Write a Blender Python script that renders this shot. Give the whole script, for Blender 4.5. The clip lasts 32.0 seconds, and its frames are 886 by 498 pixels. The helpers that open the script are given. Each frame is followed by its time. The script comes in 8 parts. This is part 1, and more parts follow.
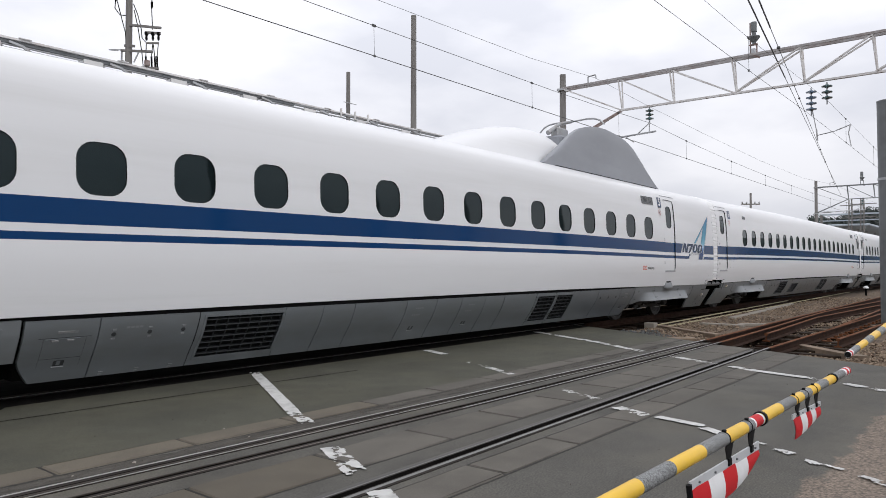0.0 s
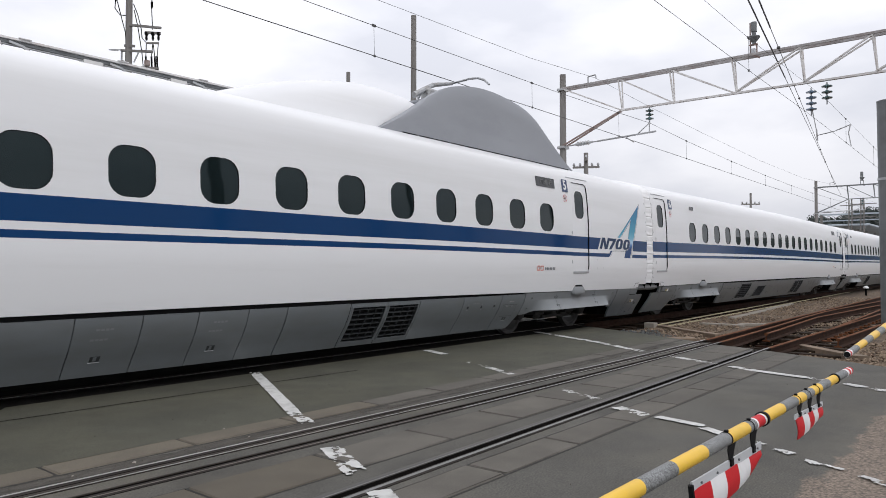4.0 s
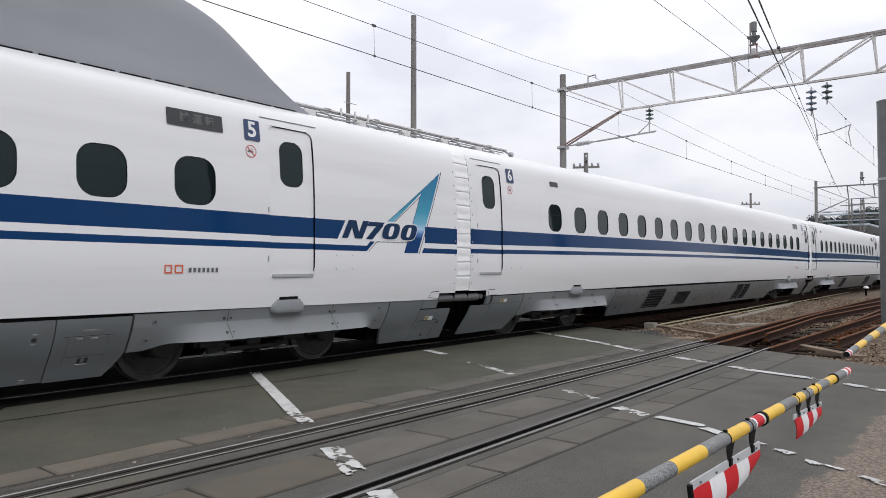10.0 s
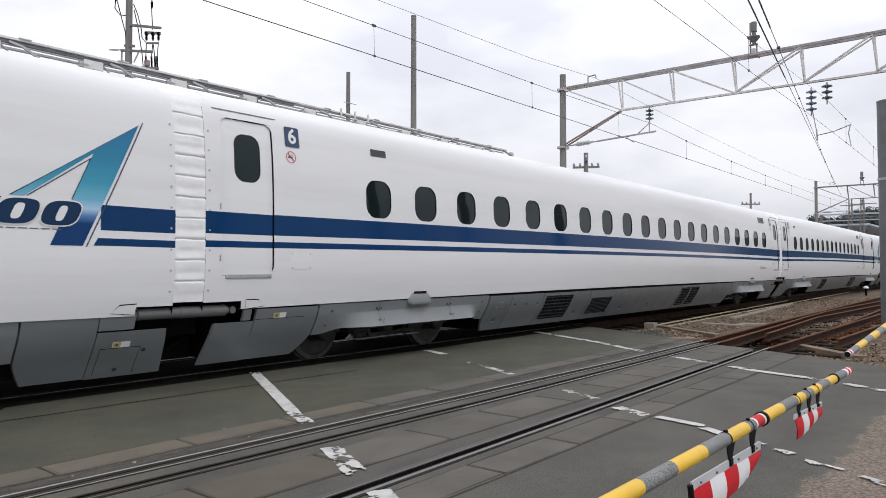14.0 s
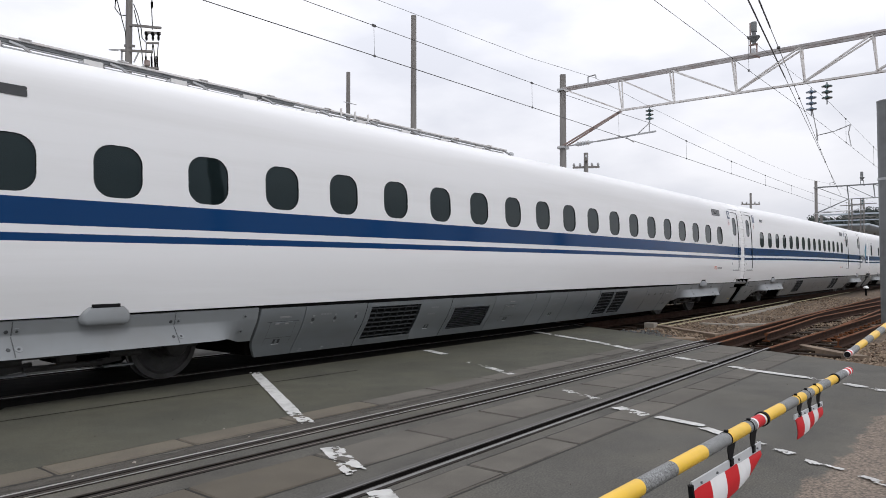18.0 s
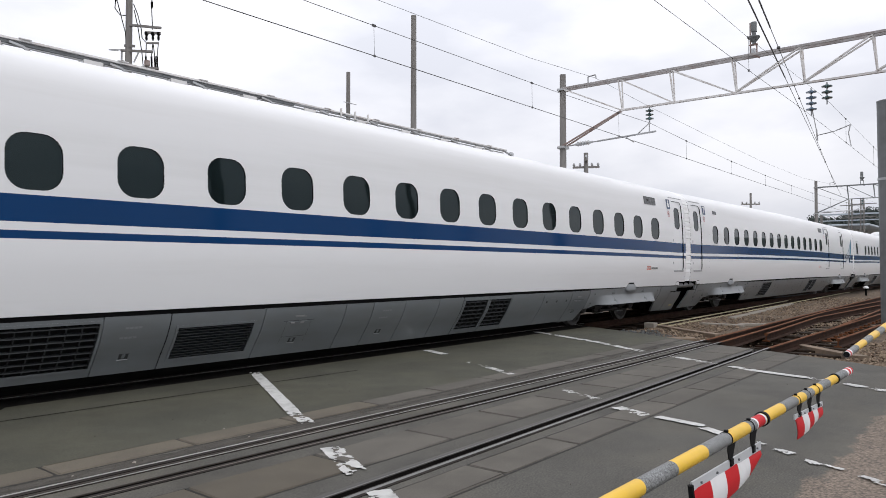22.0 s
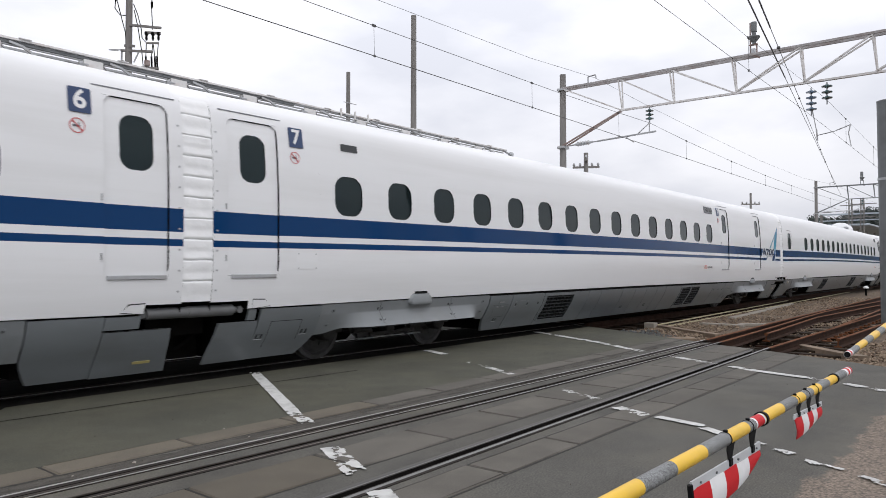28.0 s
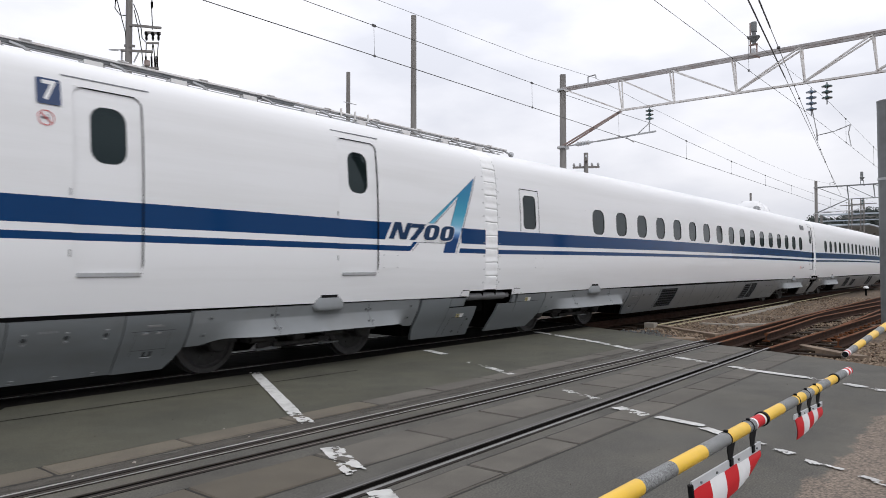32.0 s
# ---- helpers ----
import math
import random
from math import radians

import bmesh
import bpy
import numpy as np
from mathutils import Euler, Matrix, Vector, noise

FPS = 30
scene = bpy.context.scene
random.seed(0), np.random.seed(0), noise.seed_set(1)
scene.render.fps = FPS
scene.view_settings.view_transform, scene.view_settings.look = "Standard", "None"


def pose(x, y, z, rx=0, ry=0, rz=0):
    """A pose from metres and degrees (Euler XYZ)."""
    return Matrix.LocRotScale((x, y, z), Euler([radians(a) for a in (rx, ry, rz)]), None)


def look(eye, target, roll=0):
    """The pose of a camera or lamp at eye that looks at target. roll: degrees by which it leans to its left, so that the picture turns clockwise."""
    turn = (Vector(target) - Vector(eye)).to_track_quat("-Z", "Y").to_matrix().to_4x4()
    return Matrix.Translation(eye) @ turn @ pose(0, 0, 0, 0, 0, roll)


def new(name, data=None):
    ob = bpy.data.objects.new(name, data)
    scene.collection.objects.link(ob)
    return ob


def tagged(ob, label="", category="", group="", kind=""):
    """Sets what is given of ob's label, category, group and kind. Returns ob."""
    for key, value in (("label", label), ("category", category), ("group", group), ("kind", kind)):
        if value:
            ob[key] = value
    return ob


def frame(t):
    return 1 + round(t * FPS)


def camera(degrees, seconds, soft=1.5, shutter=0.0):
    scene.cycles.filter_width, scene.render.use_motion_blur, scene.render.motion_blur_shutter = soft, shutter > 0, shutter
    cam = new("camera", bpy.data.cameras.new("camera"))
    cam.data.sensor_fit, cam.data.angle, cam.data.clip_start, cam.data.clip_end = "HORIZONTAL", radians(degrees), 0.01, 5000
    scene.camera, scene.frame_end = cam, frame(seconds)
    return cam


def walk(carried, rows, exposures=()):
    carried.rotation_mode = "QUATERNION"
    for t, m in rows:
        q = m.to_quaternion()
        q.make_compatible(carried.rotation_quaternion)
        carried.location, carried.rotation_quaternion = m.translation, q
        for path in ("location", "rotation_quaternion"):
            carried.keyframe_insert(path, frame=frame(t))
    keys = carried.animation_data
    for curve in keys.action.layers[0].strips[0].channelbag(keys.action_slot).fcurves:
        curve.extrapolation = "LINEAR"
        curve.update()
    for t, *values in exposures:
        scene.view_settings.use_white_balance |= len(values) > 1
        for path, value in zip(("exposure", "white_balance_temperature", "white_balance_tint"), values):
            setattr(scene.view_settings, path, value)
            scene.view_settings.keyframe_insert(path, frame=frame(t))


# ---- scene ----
# The camera stands on a tripod beside a level crossing. x runs along the railway, y away from the camera, z = 0 is the rail top.
cam = camera(64.192, 32.0, soft=0.9, shutter=0.2)
EYE = (0.0, 0.0, 1.3546)
AIM = (7.7408, 6.3316, 1.6011)
VIEW = look(EYE, AIM, 0.04)
walk(cam, [(0.0, VIEW), (32.0, VIEW)], exposures=[(0.0, -0.05), (3.0, -0.05), (8.0, -0.02), (12.0, 0.0), (32.0, 0.0)])

TRACK_Y = 8.828          # centre of the train's track
# the siding's rails run together towards the points beyond the road: y where x = 0, and metres of y per metre of x
RAIL_NEAR, RAIL_THIRD, RAIL_FAR = (3.018, 0.0215), (4.295, -0.0215), (4.688, -0.0185)
ROAD_DX = 0.53           # the road crosses the rails askew: metres of x per metre of y

# ---- world and sun ----
world = bpy.data.worlds.new("overcast_sky")
scene.world = world
world.use_nodes = True
wn, wl = world.node_tree.nodes, world.node_tree.links
wn.clear()
w_out = wn.new("ShaderNodeOutputWorld")
w_bg = wn.new("ShaderNodeBackground")
w_sky = wn.new("ShaderNodeTexSky")
w_sky.sky_type = "NISHITA"
w_sky.sun_disc = False
w_sky.sun_elevation = radians(50)
w_sky.sun_rotation = radians(205)
w_co = wn.new("ShaderNodeTexCoord")
w_map = wn.new("ShaderNodeMapping")
w_map.inputs["Scale"].default_value = (2.2, 2.2, 5.5)
w_map.inputs["Location"].default_value = (3.3, 1.7, 0.4)
w_noise = wn.new("ShaderNodeTexNoise")
w_noise.inputs["Scale"].default_value = 1.5
w_noise.inputs["Detail"].default_value = 6.0
w_noise.inputs["Roughness"].default_value = 0.5
w_ramp = wn.new("ShaderNodeValToRGB")
w_ramp.color_ramp.elements[0].position = 0.36
w_ramp.color_ramp.elements[0].color = (6.85, 7.0, 7.72, 1)
w_ramp.color_ramp.elements[1].position = 0.62
w_ramp.color_ramp.elements[1].color = (9.13, 9.15, 9.67, 1)
w_mix = wn.new("ShaderNodeMixRGB")
w_mix.inputs["Fac"].default_value = 0.97
w_bg.inputs["Strength"].default_value = 0.118
wl.new(w_co.outputs["Generated"], w_map.inputs["Vector"])
wl.new(w_map.outputs["Vector"], w_noise.inputs["Vector"])
wl.new(w_noise.outputs["Fac"], w_ramp.inputs["Fac"])
wl.new(w_sky.outputs["Color"], w_mix.inputs["Color1"])
wl.new(w_ramp.outputs["Color"], w_mix.inputs["Color2"])
w_sep = wn.new("ShaderNodeSeparateXYZ")
w_grad = wn.new("ShaderNodeMapRange")
w_grad.inputs["From Max"].default_value = 0.36
w_grad.inputs["To Min"].default_value = 0.76
w_grad.inputs["To Max"].default_value = 1.12
w_mul = wn.new("ShaderNodeMixRGB")
w_mul.blend_type = "MULTIPLY"
w_mul.inputs["Fac"].default_value = 1.0
wl.new(w_co.outputs["Generated"], w_sep.inputs["Vector"])
wl.new(w_sep.outputs["Z"], w_grad.inputs["Value"])
wl.new(w_mix.outputs["Color"], w_mul.inputs["Color1"])
wl.new(w_grad.outputs["Result"], w_mul.inputs["Color2"])
wl.new(w_mul.outputs["Color"], w_bg.inputs["Color"])
wl.new(w_bg.outputs["Background"], w_out.inputs["Surface"])

sun_data = bpy.data.lights.new("sun", "SUN")
sun_data.energy = 0.9
sun_data.angle = radians(22)
sun_data.color = (1.0, 0.978, 0.95)
sun = new("sun", sun_data)
sun.matrix_world = look((-9, -20.5, 33.5), (0, 0, 0))


# ---- materials ----
def material(name, color, rough=0.6, metal=0.0, vary=0.12, scale=6.0, bump=0.0, bump_scale=60.0, stain=None, stain_amount=0.0,
             stain_scale=1.2, grain=0.0, grain_scale=200.0, coat=0.0, per_piece=0.0, spec=0.5, stretch=(1, 1, 1)):
    """A painted, stony or metallic surface with large stains, small variation and fine relief, in metres."""
    m = bpy.data.materials.new(name)
    m.use_nodes = True
    n, l = m.node_tree.nodes, m.node_tree.links
    b = n["Principled BSDF"]
    b.inputs["Roughness"].default_value = rough
    b.inputs["Metallic"].default_value = metal
    b.inputs["Specular IOR Level"].default_value = spec
    b.inputs["Coat Weight"].default_value = coat
    b.inputs["Coat Roughness"].default_value = 0.08
    co = n.new("ShaderNodeTexCoord")
    mp = n.new("ShaderNodeMapping")
    mp.inputs["Scale"].default_value = stretch
    l.new(co.outputs["Object"], mp.inputs["Vector"])
    big = n.new("ShaderNodeTexNoise")
    big.inputs["Scale"].default_value = scale
    big.inputs["Detail"].default_value = 5
    l.new(mp.outputs["Vector"], big.inputs["Vector"])
    r = n.new("ShaderNodeMapRange")
    r.inputs["From Min"].default_value = 0.3
    r.inputs["From Max"].default_value = 0.7
    r.inputs["To Min"].default_value = 1 - vary
    r.inputs["To Max"].default_value = 1 + vary
    l.new(big.outputs["Fac"], r.inputs["Value"])
    fac = r.outputs["Result"]
    if grain:
        g = n.new("ShaderNodeTexNoise")
        g.inputs["Scale"].default_value = grain_scale
        g.inputs["Detail"].default_value = 2
        l.new(co.outputs["Object"], g.inputs["Vector"])
        gr = n.new("ShaderNodeMapRange")
        gr.inputs["From Min"].default_value = 0.3
        gr.inputs["From Max"].default_value = 0.7
        gr.inputs["To Min"].default_value = 1 - grain
        gr.inputs["To Max"].default_value = 1 + grain
        l.new(g.outputs["Fac"], gr.inputs["Value"])
        mu = n.new("ShaderNodeMath")
        mu.operation = "MULTIPLY"
        l.new(fac, mu.inputs[0])
        l.new(gr.outputs["Result"], mu.inputs[1])
        fac = mu.outputs[0]
    if per_piece:
        oi = n.new("ShaderNodeObjectInfo")
        ad = n.new("ShaderNodeVectorMath")
        l.new(co.outputs["Object"], ad.inputs[0])
        l.new(oi.outputs["Location"], ad.inputs[1])
        l.new(ad.outputs["Vector"], mp.inputs["Vector"])
        pr = n.new("ShaderNodeMapRange")
        pr.inputs["To Min"].default_value = 1 - per_piece
        pr.inputs["To Max"].default_value = 1 + per_piece
        l.new(oi.outputs["Random"], pr.inputs["Value"])
        mu = n.new("ShaderNodeMath")
        mu.operation = "MULTIPLY"
        l.new(fac, mu.inputs[0])
        l.new(pr.outputs["Result"], mu.inputs[1])
        fac = mu.outputs[0]
    base = n.new("ShaderNodeMixRGB")
    base.blend_type = "MULTIPLY"
    base.inputs["Fac"].default_value = 1.0
    base.inputs["Color1"].default_value = (*color, 1)
    l.new(fac, base.inputs["Color2"])
    col = base.outputs["Color"]
    if stain:
        s = n.new("ShaderNodeTexNoise")
        s.inputs["Scale"].default_value = stain_scale
        s.inputs["Detail"].default_value = 7
        s.inputs["Roughness"].default_value = 0.6
        l.new(mp.outputs["Vector"], s.inputs["Vector"])
        sr = n.new("ShaderNodeMapRange")
        sr.inputs["From Min"].default_value = 0.48
        sr.inputs["From Max"].default_value = 0.68
        sr.inputs["To Max"].default_value = stain_amount
        l.new(s.outputs["Fac"], sr.inputs["Value"])
        sm = n.new("ShaderNodeMixRGB")
        l.new(sr.outputs["Result"], sm.inputs["Fac"])
        l.new(col, sm.inputs["Color1"])
        sm.inputs["Color2"].default_value = (*stain, 1)
        col = sm.outputs["Color"]
    l.new(col, b.inputs["Base Color"])
    if bump:
        bn = n.new("ShaderNodeTexNoise")
        bn.inputs["Scale"].default_value = bump_scale
        bn.inputs["Detail"].default_value = 4
        l.new(co.outputs["Object"], bn.inputs["Vector"])
        bp = n.new("ShaderNodeBump")
        bp.inputs["Strength"].default_value = 0.6
        bp.inputs["Distance"].default_value = bump
        l.new(bn.outputs["Fac"], bp.inputs["Height"])
        l.new(bp.outputs["Normal"], b.inputs["Normal"])
    return m


# long grey streaks: faint dirt, and uneven reflections put into the colour
WHITE = material("white_car_paint", (0.774, 0.779, 0.789), rough=0.28, vary=0.02, scale=0.8, stain=(0.64, 0.642, 0.635), stain_amount=0.42,
                 stain_scale=1.0, coat=0.12, stretch=(0.13, 1, 2.4))
BLUE = material("blue_stripe_paint", (0.002, 0.038, 0.132), rough=0.10, vary=0.04, scale=1.0, spec=0.14)
SKIRT = material("grey_skirt_paint", (0.182, 0.199, 0.210), rough=0.3, vary=0.05, scale=2.5, stain=(0.145, 0.148, 0.146), stain_amount=0.45,
                 stain_scale=1.6, stretch=(0.5, 1, 1.5))
COVER_GREY = material("light_grey_bogie_cover_paint", (0.202, 0.216, 0.224), rough=0.45, vary=0.06, scale=2.0, stain=(0.175, 0.177, 0.174),
                      stain_amount=0.5, stain_scale=1.5)
SHROUD = material("grey_roof_shroud_paint", (0.272, 0.284, 0.308), rough=0.5, vary=0.04, scale=1.2, stain=(0.225, 0.236, 0.258),
                  stain_amount=0.5, stain_scale=1.4, stretch=(0.6, 1, 1.6))
BLACK = material("black_rubber_seal", (0.006, 0.006, 0.0065), rough=0.7, vary=0.2, spec=0.15)
# near black: underframe grime, and the shade inside cars and coupling gap
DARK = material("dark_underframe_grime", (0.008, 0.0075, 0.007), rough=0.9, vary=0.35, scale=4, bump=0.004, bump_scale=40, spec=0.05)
BOGIE = material("grimy_grey_bogie_steel", (0.042, 0.041, 0.040), rough=0.7, vary=0.25, scale=7, stain=(0.02, 0.018, 0.016), stain_amount=0.7,
                 stain_scale=4, bump=0.002)
WHEEL = material("dark_wheel_steel", (0.078, 0.076, 0.074), rough=0.55, metal=0.4, vary=0.2, scale=9, stain=(0.03, 0.027, 0.024),
                 stain_amount=0.6, stain_scale=5)
TREAD = material("polished_wheel_tread", (0.34, 0.34, 0.34), rough=0.3, metal=0.9, vary=0.1)
FABRIC = material("white_hood_fabric", (0.86, 0.865, 0.87), rough=0.6, vary=0.03, scale=5, bump=0.006, bump_scale=14, stain=(0.72, 0.72, 0.71),
                  stain_amount=0.3, stain_scale=5)
STEEL = material("galvanised_steel", (0.42, 0.43, 0.44), rough=0.5, metal=0.55, vary=0.12, scale=5, stain=(0.30, 0.24, 0.2), stain_amount=0.35,
                 stain_scale=6)
DAMPER = material("dull_grey_damper_paint", (0.118, 0.120, 0.122), rough=0.5, vary=0.1, scale=5)
CHROME = material("bright_fitting_steel", (0.30, 0.30, 0.30), rough=0.45, metal=0.3, vary=0.08)
SIGN_WHITE = material("white_sign_paint", (0.78, 0.78, 0.78), rough=0.45, vary=0.03)
SIGN_BLUE = material("dark_blue_number_plate", (0.02, 0.045, 0.12), rough=0.35, vary=0.03)
SIGN_RED = material("red_sign_paint", (0.52, 0.045, 0.05), rough=0.45, vary=0.06)
ORANGE = material("orange_emblem_paint", (0.66, 0.12, 0.06), rough=0.4, vary=0.03)
TEXT_DARK = material("dark_lettering_paint", (0.11, 0.115, 0.125), rough=0.5, vary=0.05)
DISPLAY = material("dark_display_panel", (0.03, 0.032, 0.034), rough=0.18, vary=0.1)
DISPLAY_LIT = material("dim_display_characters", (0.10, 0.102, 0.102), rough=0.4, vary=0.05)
SKIRT_PRINT = material("faded_print_on_skirt", (0.24, 0.25, 0.255), rough=0.6, vary=0.1)
YELLOW_TAG = material("yellow_warning_sticker", (0.50, 0.42, 0.17), rough=0.5, vary=0.05)


def glass_material():
    m = material("dark_tinted_glass", (0.008, 0.0155, 0.017), rough=0.03, vary=0.25, scale=1.3, spec=0.5)
    b = m.node_tree.nodes["Principled BSDF"]
    b.inputs["IOR"].default_value = 1.45
    b.inputs["Specular IOR Level"].default_value = 0.3
    b.inputs["Specular Tint"].default_value = (0.8, 0.97, 1.0, 1)
    b.inputs["Transmission Weight"].default_value = 0.25
    return m


GLASS = glass_material()


def emblem_material():
    """Emblem paint graded from navy through a pale band and cyan to blue."""
    m = material("graded_blue_emblem_paint", (0.02, 0.1, 0.3), rough=0.12, vary=0.02, spec=0.15)
    n, l = m.node_tree.nodes, m.node_tree.links
    co = n.new("ShaderNodeTexCoord")
    sep = n.new("ShaderNodeSeparateXYZ")
    l.new(co.outputs["Object"], sep.inputs["Vector"])
    mr = n.new("ShaderNodeMapRange")
    mr.inputs["From Min"].default_value = 1.5
    mr.inputs["From Max"].default_value = 2.9
    l.new(sep.outputs["Z"], mr.inputs["Value"])
    rp = n.new("ShaderNodeValToRGB")
    e = rp.color_ramp.elements
    e[0].position, e[0].color = 0.205, (0.006, 0.045, 0.16, 1)
    e[1].position, e[1].color = 0.96, (0.032, 0.165, 0.33, 1)
    for at, col in ((0.26, (0.10, 0.22, 0.47)), (0.31, (0.42, 0.60, 0.78)), (0.375, (0.17, 0.44, 0.60)), (0.50, (0.06, 0.32, 0.46)), (0.68, (0.038, 0.23, 0.38))):
        x = e.new(at)
        x.color = (*col, 1)
    l.new(mr.outputs["Result"], rp.inputs["Fac"])
    l.new(rp.outputs["Color"], n["Principled BSDF"].inputs["Base Color"])
    return m


EMBLEM = emblem_material()
EMBLEM_BAR = material("navy_emblem_paint", (0.006, 0.030, 0.085), rough=0.2, vary=0.04, spec=0.2)
EMBLEM_DARK = material("dark_outline_paint", (0.012, 0.035, 0.075), rough=0.3, vary=0.05)


def asphalt_material():
    """Worn asphalt of a road: fine aggregate, tyre-dark and pale patches, brown dust, and a coarse stony shoulder."""
    m = material("worn_asphalt", (0.077, 0.073, 0.063), rough=0.85, vary=0.20, scale=0.9, stain=(0.098, 0.088, 0.068), stain_amount=0.6,
                 stain_scale=0.7, grain=0.46, grain_scale=85, bump=0.0022, bump_scale=90)
    n, l = m.node_tree.nodes, m.node_tree.links
    b = n["Principled BSDF"]
    old = b.inputs["Base Color"].links[0].from_socket
    co = n.new("ShaderNodeTexCoord")
    sep = n.new("ShaderNodeSeparateXYZ")
    l.new(co.outputs["Object"], sep.inputs["Vector"])
    # coarse brown aggregate showing at the road's worn shoulder, with an uneven edge
    no = n.new("ShaderNodeTexNoise")
    no.inputs["Scale"].default_value = 3.5
    no.inputs["Detail"].default_value = 7
    l.new(co.outputs["Object"], no.inputs["Vector"])
    a = n.new("ShaderNodeMath")
    a.operation = "MULTIPLY_ADD"
    l.new(no.outputs["Fac"], a.inputs[0])
    a.inputs[1].default_value = 0.42
    l.new(sep.outputs["Y"], a.inputs[2])
    edge = n.new("ShaderNodeMapRange")
    edge.inputs["From Min"].default_value = 1.27
    edge.inputs["From Max"].default_value = 1.22
    edge.inputs["To Max"].default_value = 0.88
    l.new(a.outputs[0], edge.inputs["Value"])
    xr = n.new("ShaderNodeMapRange")
    xr.inputs["From Min"].default_value = 3.9
    xr.inputs["From Max"].default_value = 4.5
    l.new(sep.outputs["X"], xr.inputs["Value"])
    both = n.new("ShaderNodeMath")
    both.operation = "MULTIPLY"
    l.new(edge.outputs["Result"], both.inputs[0])
    l.new(xr.outputs["Result"], both.inputs[1])
    vo = n.new("ShaderNodeTexNoise")
    vo.inputs["Scale"].default_value = 52
    vo.inputs["Detail"].default_value = 4
    vo.inputs["Roughness"].default_value = 0.6
    l.new(co.outputs["Object"], vo.inputs["Vector"])
    rp = n.new("ShaderNodeValToRGB")
    e = rp.color_ramp.elements
    e[0].color, e[1].color = (0.070, 0.056, 0.045, 1), (0.275, 0.215, 0.165, 1)
    e[0].position, e[1].position = 0.38, 0.66
    l.new(vo.outputs["Fac"], rp.inputs["Fac"])
    mx = n.new("ShaderNodeMixRGB")
    l.new(both.outputs[0], mx.inputs["Fac"])
    l.new(old, mx.inputs["Color1"])
    l.new(rp.outputs["Color"], mx.inputs["Color2"])
    # single stones of the aggregate, paler and darker, and broad worn patches
    ag = n.new("ShaderNodeTexVoronoi")
    ag.inputs["Scale"].default_value = 95
    l.new(co.outputs["Object"], ag.inputs["Vector"])
    ar = n.new("ShaderNodeMapRange")
    ar.inputs["To Min"].default_value = 0.90
    ar.inputs["To Max"].default_value = 1.10
    bw = n.new("ShaderNodeSeparateColor")
    l.new(ag.outputs["Color"], bw.inputs["Color"])
    l.new(bw.outputs["Red"], ar.inputs["Value"])
    wp = n.new("ShaderNodeTexNoise")
    wp.inputs["Scale"].default_value = 1.7
    wp.inputs["Detail"].default_value = 8
    wp.inputs["Roughness"].default_value = 0.65
    l.new(co.outputs["Object"], wp.inputs["Vector"])
    wr = n.new("ShaderNodeMapRange")
    wr.inputs["From Min"].default_value = 0.32
    wr.inputs["From Max"].default_value = 0.68
    wr.inputs["To Min"].default_value = 0.80
    wr.inputs["To Max"].default_value = 1.20
    l.new(wp.outputs["Fac"], wr.inputs["Value"])
    mm = n.new("ShaderNodeMath")
    mm.operation = "MULTIPLY"
    l.new(ar.outputs["Result"], mm.inputs[0])
    l.new(wr.outputs["Result"], mm.inputs[1])
    fin = n.new("ShaderNodeMixRGB")
    fin.blend_type = "MULTIPLY"
    fin.inputs["Fac"].default_value = 1.0
    l.new(mx.outputs["Color"], fin.inputs["Color1"])
    l.new(mm.outputs[0], fin.inputs["Color2"])
    # a strip of paving between the slabs and the train's track, tinted darker and greener
    tinted_strip = n.new("ShaderNodeMath")
    tinted_strip.operation = "COMPARE"
    tinted_strip.inputs[1].default_value = 6.7
    tinted_strip.inputs[2].default_value = 1.52
    l.new(sep.outputs["Y"], tinted_strip.inputs[0])
    strip = n.new("ShaderNodeMixRGB")
    strip.blend_type = "MULTIPLY"
    strip.inputs["Color2"].default_value = (0.775, 0.805, 0.67, 1)
    l.new(tinted_strip.outputs[0], strip.inputs["Fac"])
    l.new(fin.outputs["Color"], strip.inputs["Color1"])
    l.new(strip.outputs["Color"], b.inputs["Base Color"])
    return m


ASPHALT = asphalt_material()
EARTH = material("grey_brown_earth", (0.16, 0.135, 0.105), rough=0.95, vary=0.25, scale=0.4, stain=(0.08, 0.085, 0.05), stain_amount=0.6, stain_scale=0.12,
                 grain=0.3, grain_scale=30)
BALLAST = material("rusty_brown_ballast", (0.102, 0.072, 0.048), rough=0.95, vary=0.35, scale=3, stain=(0.165, 0.118, 0.075), stain_amount=0.5, stain_scale=1.5,
                   grain=0.5, grain_scale=28, bump=0.03, bump_scale=26)
STONE = material("ballast_stone", (0.215, 0.172, 0.135), rough=0.95, vary=0.3, scale=2.5, grain=0.3, grain_scale=40)
SLAB_GREY = material("dark_grey_concrete_slab", (0.102, 0.093, 0.079), rough=0.9, vary=0.14, scale=2.5, stain=(0.074, 0.067, 0.057), stain_amount=0.7, stain_scale=1.6,
                     grain=0.2, grain_scale=110, bump=0.002, bump_scale=90, per_piece=0.12)
SLAB = material("brown_grey_concrete_slab", (0.114, 0.098, 0.074), rough=0.9, vary=0.10, scale=3, stain=(0.086, 0.075, 0.060), stain_amount=0.6, stain_scale=2.2,
                grain=0.22, grain_scale=110, bump=0.003, bump_scale=90, per_piece=0.22)
TAR = material("dark_joint_filler", (0.024, 0.022, 0.019), rough=0.9, vary=0.3, scale=8, grain=0.3, grain_scale=120, bump=0.003, bump_scale=100)
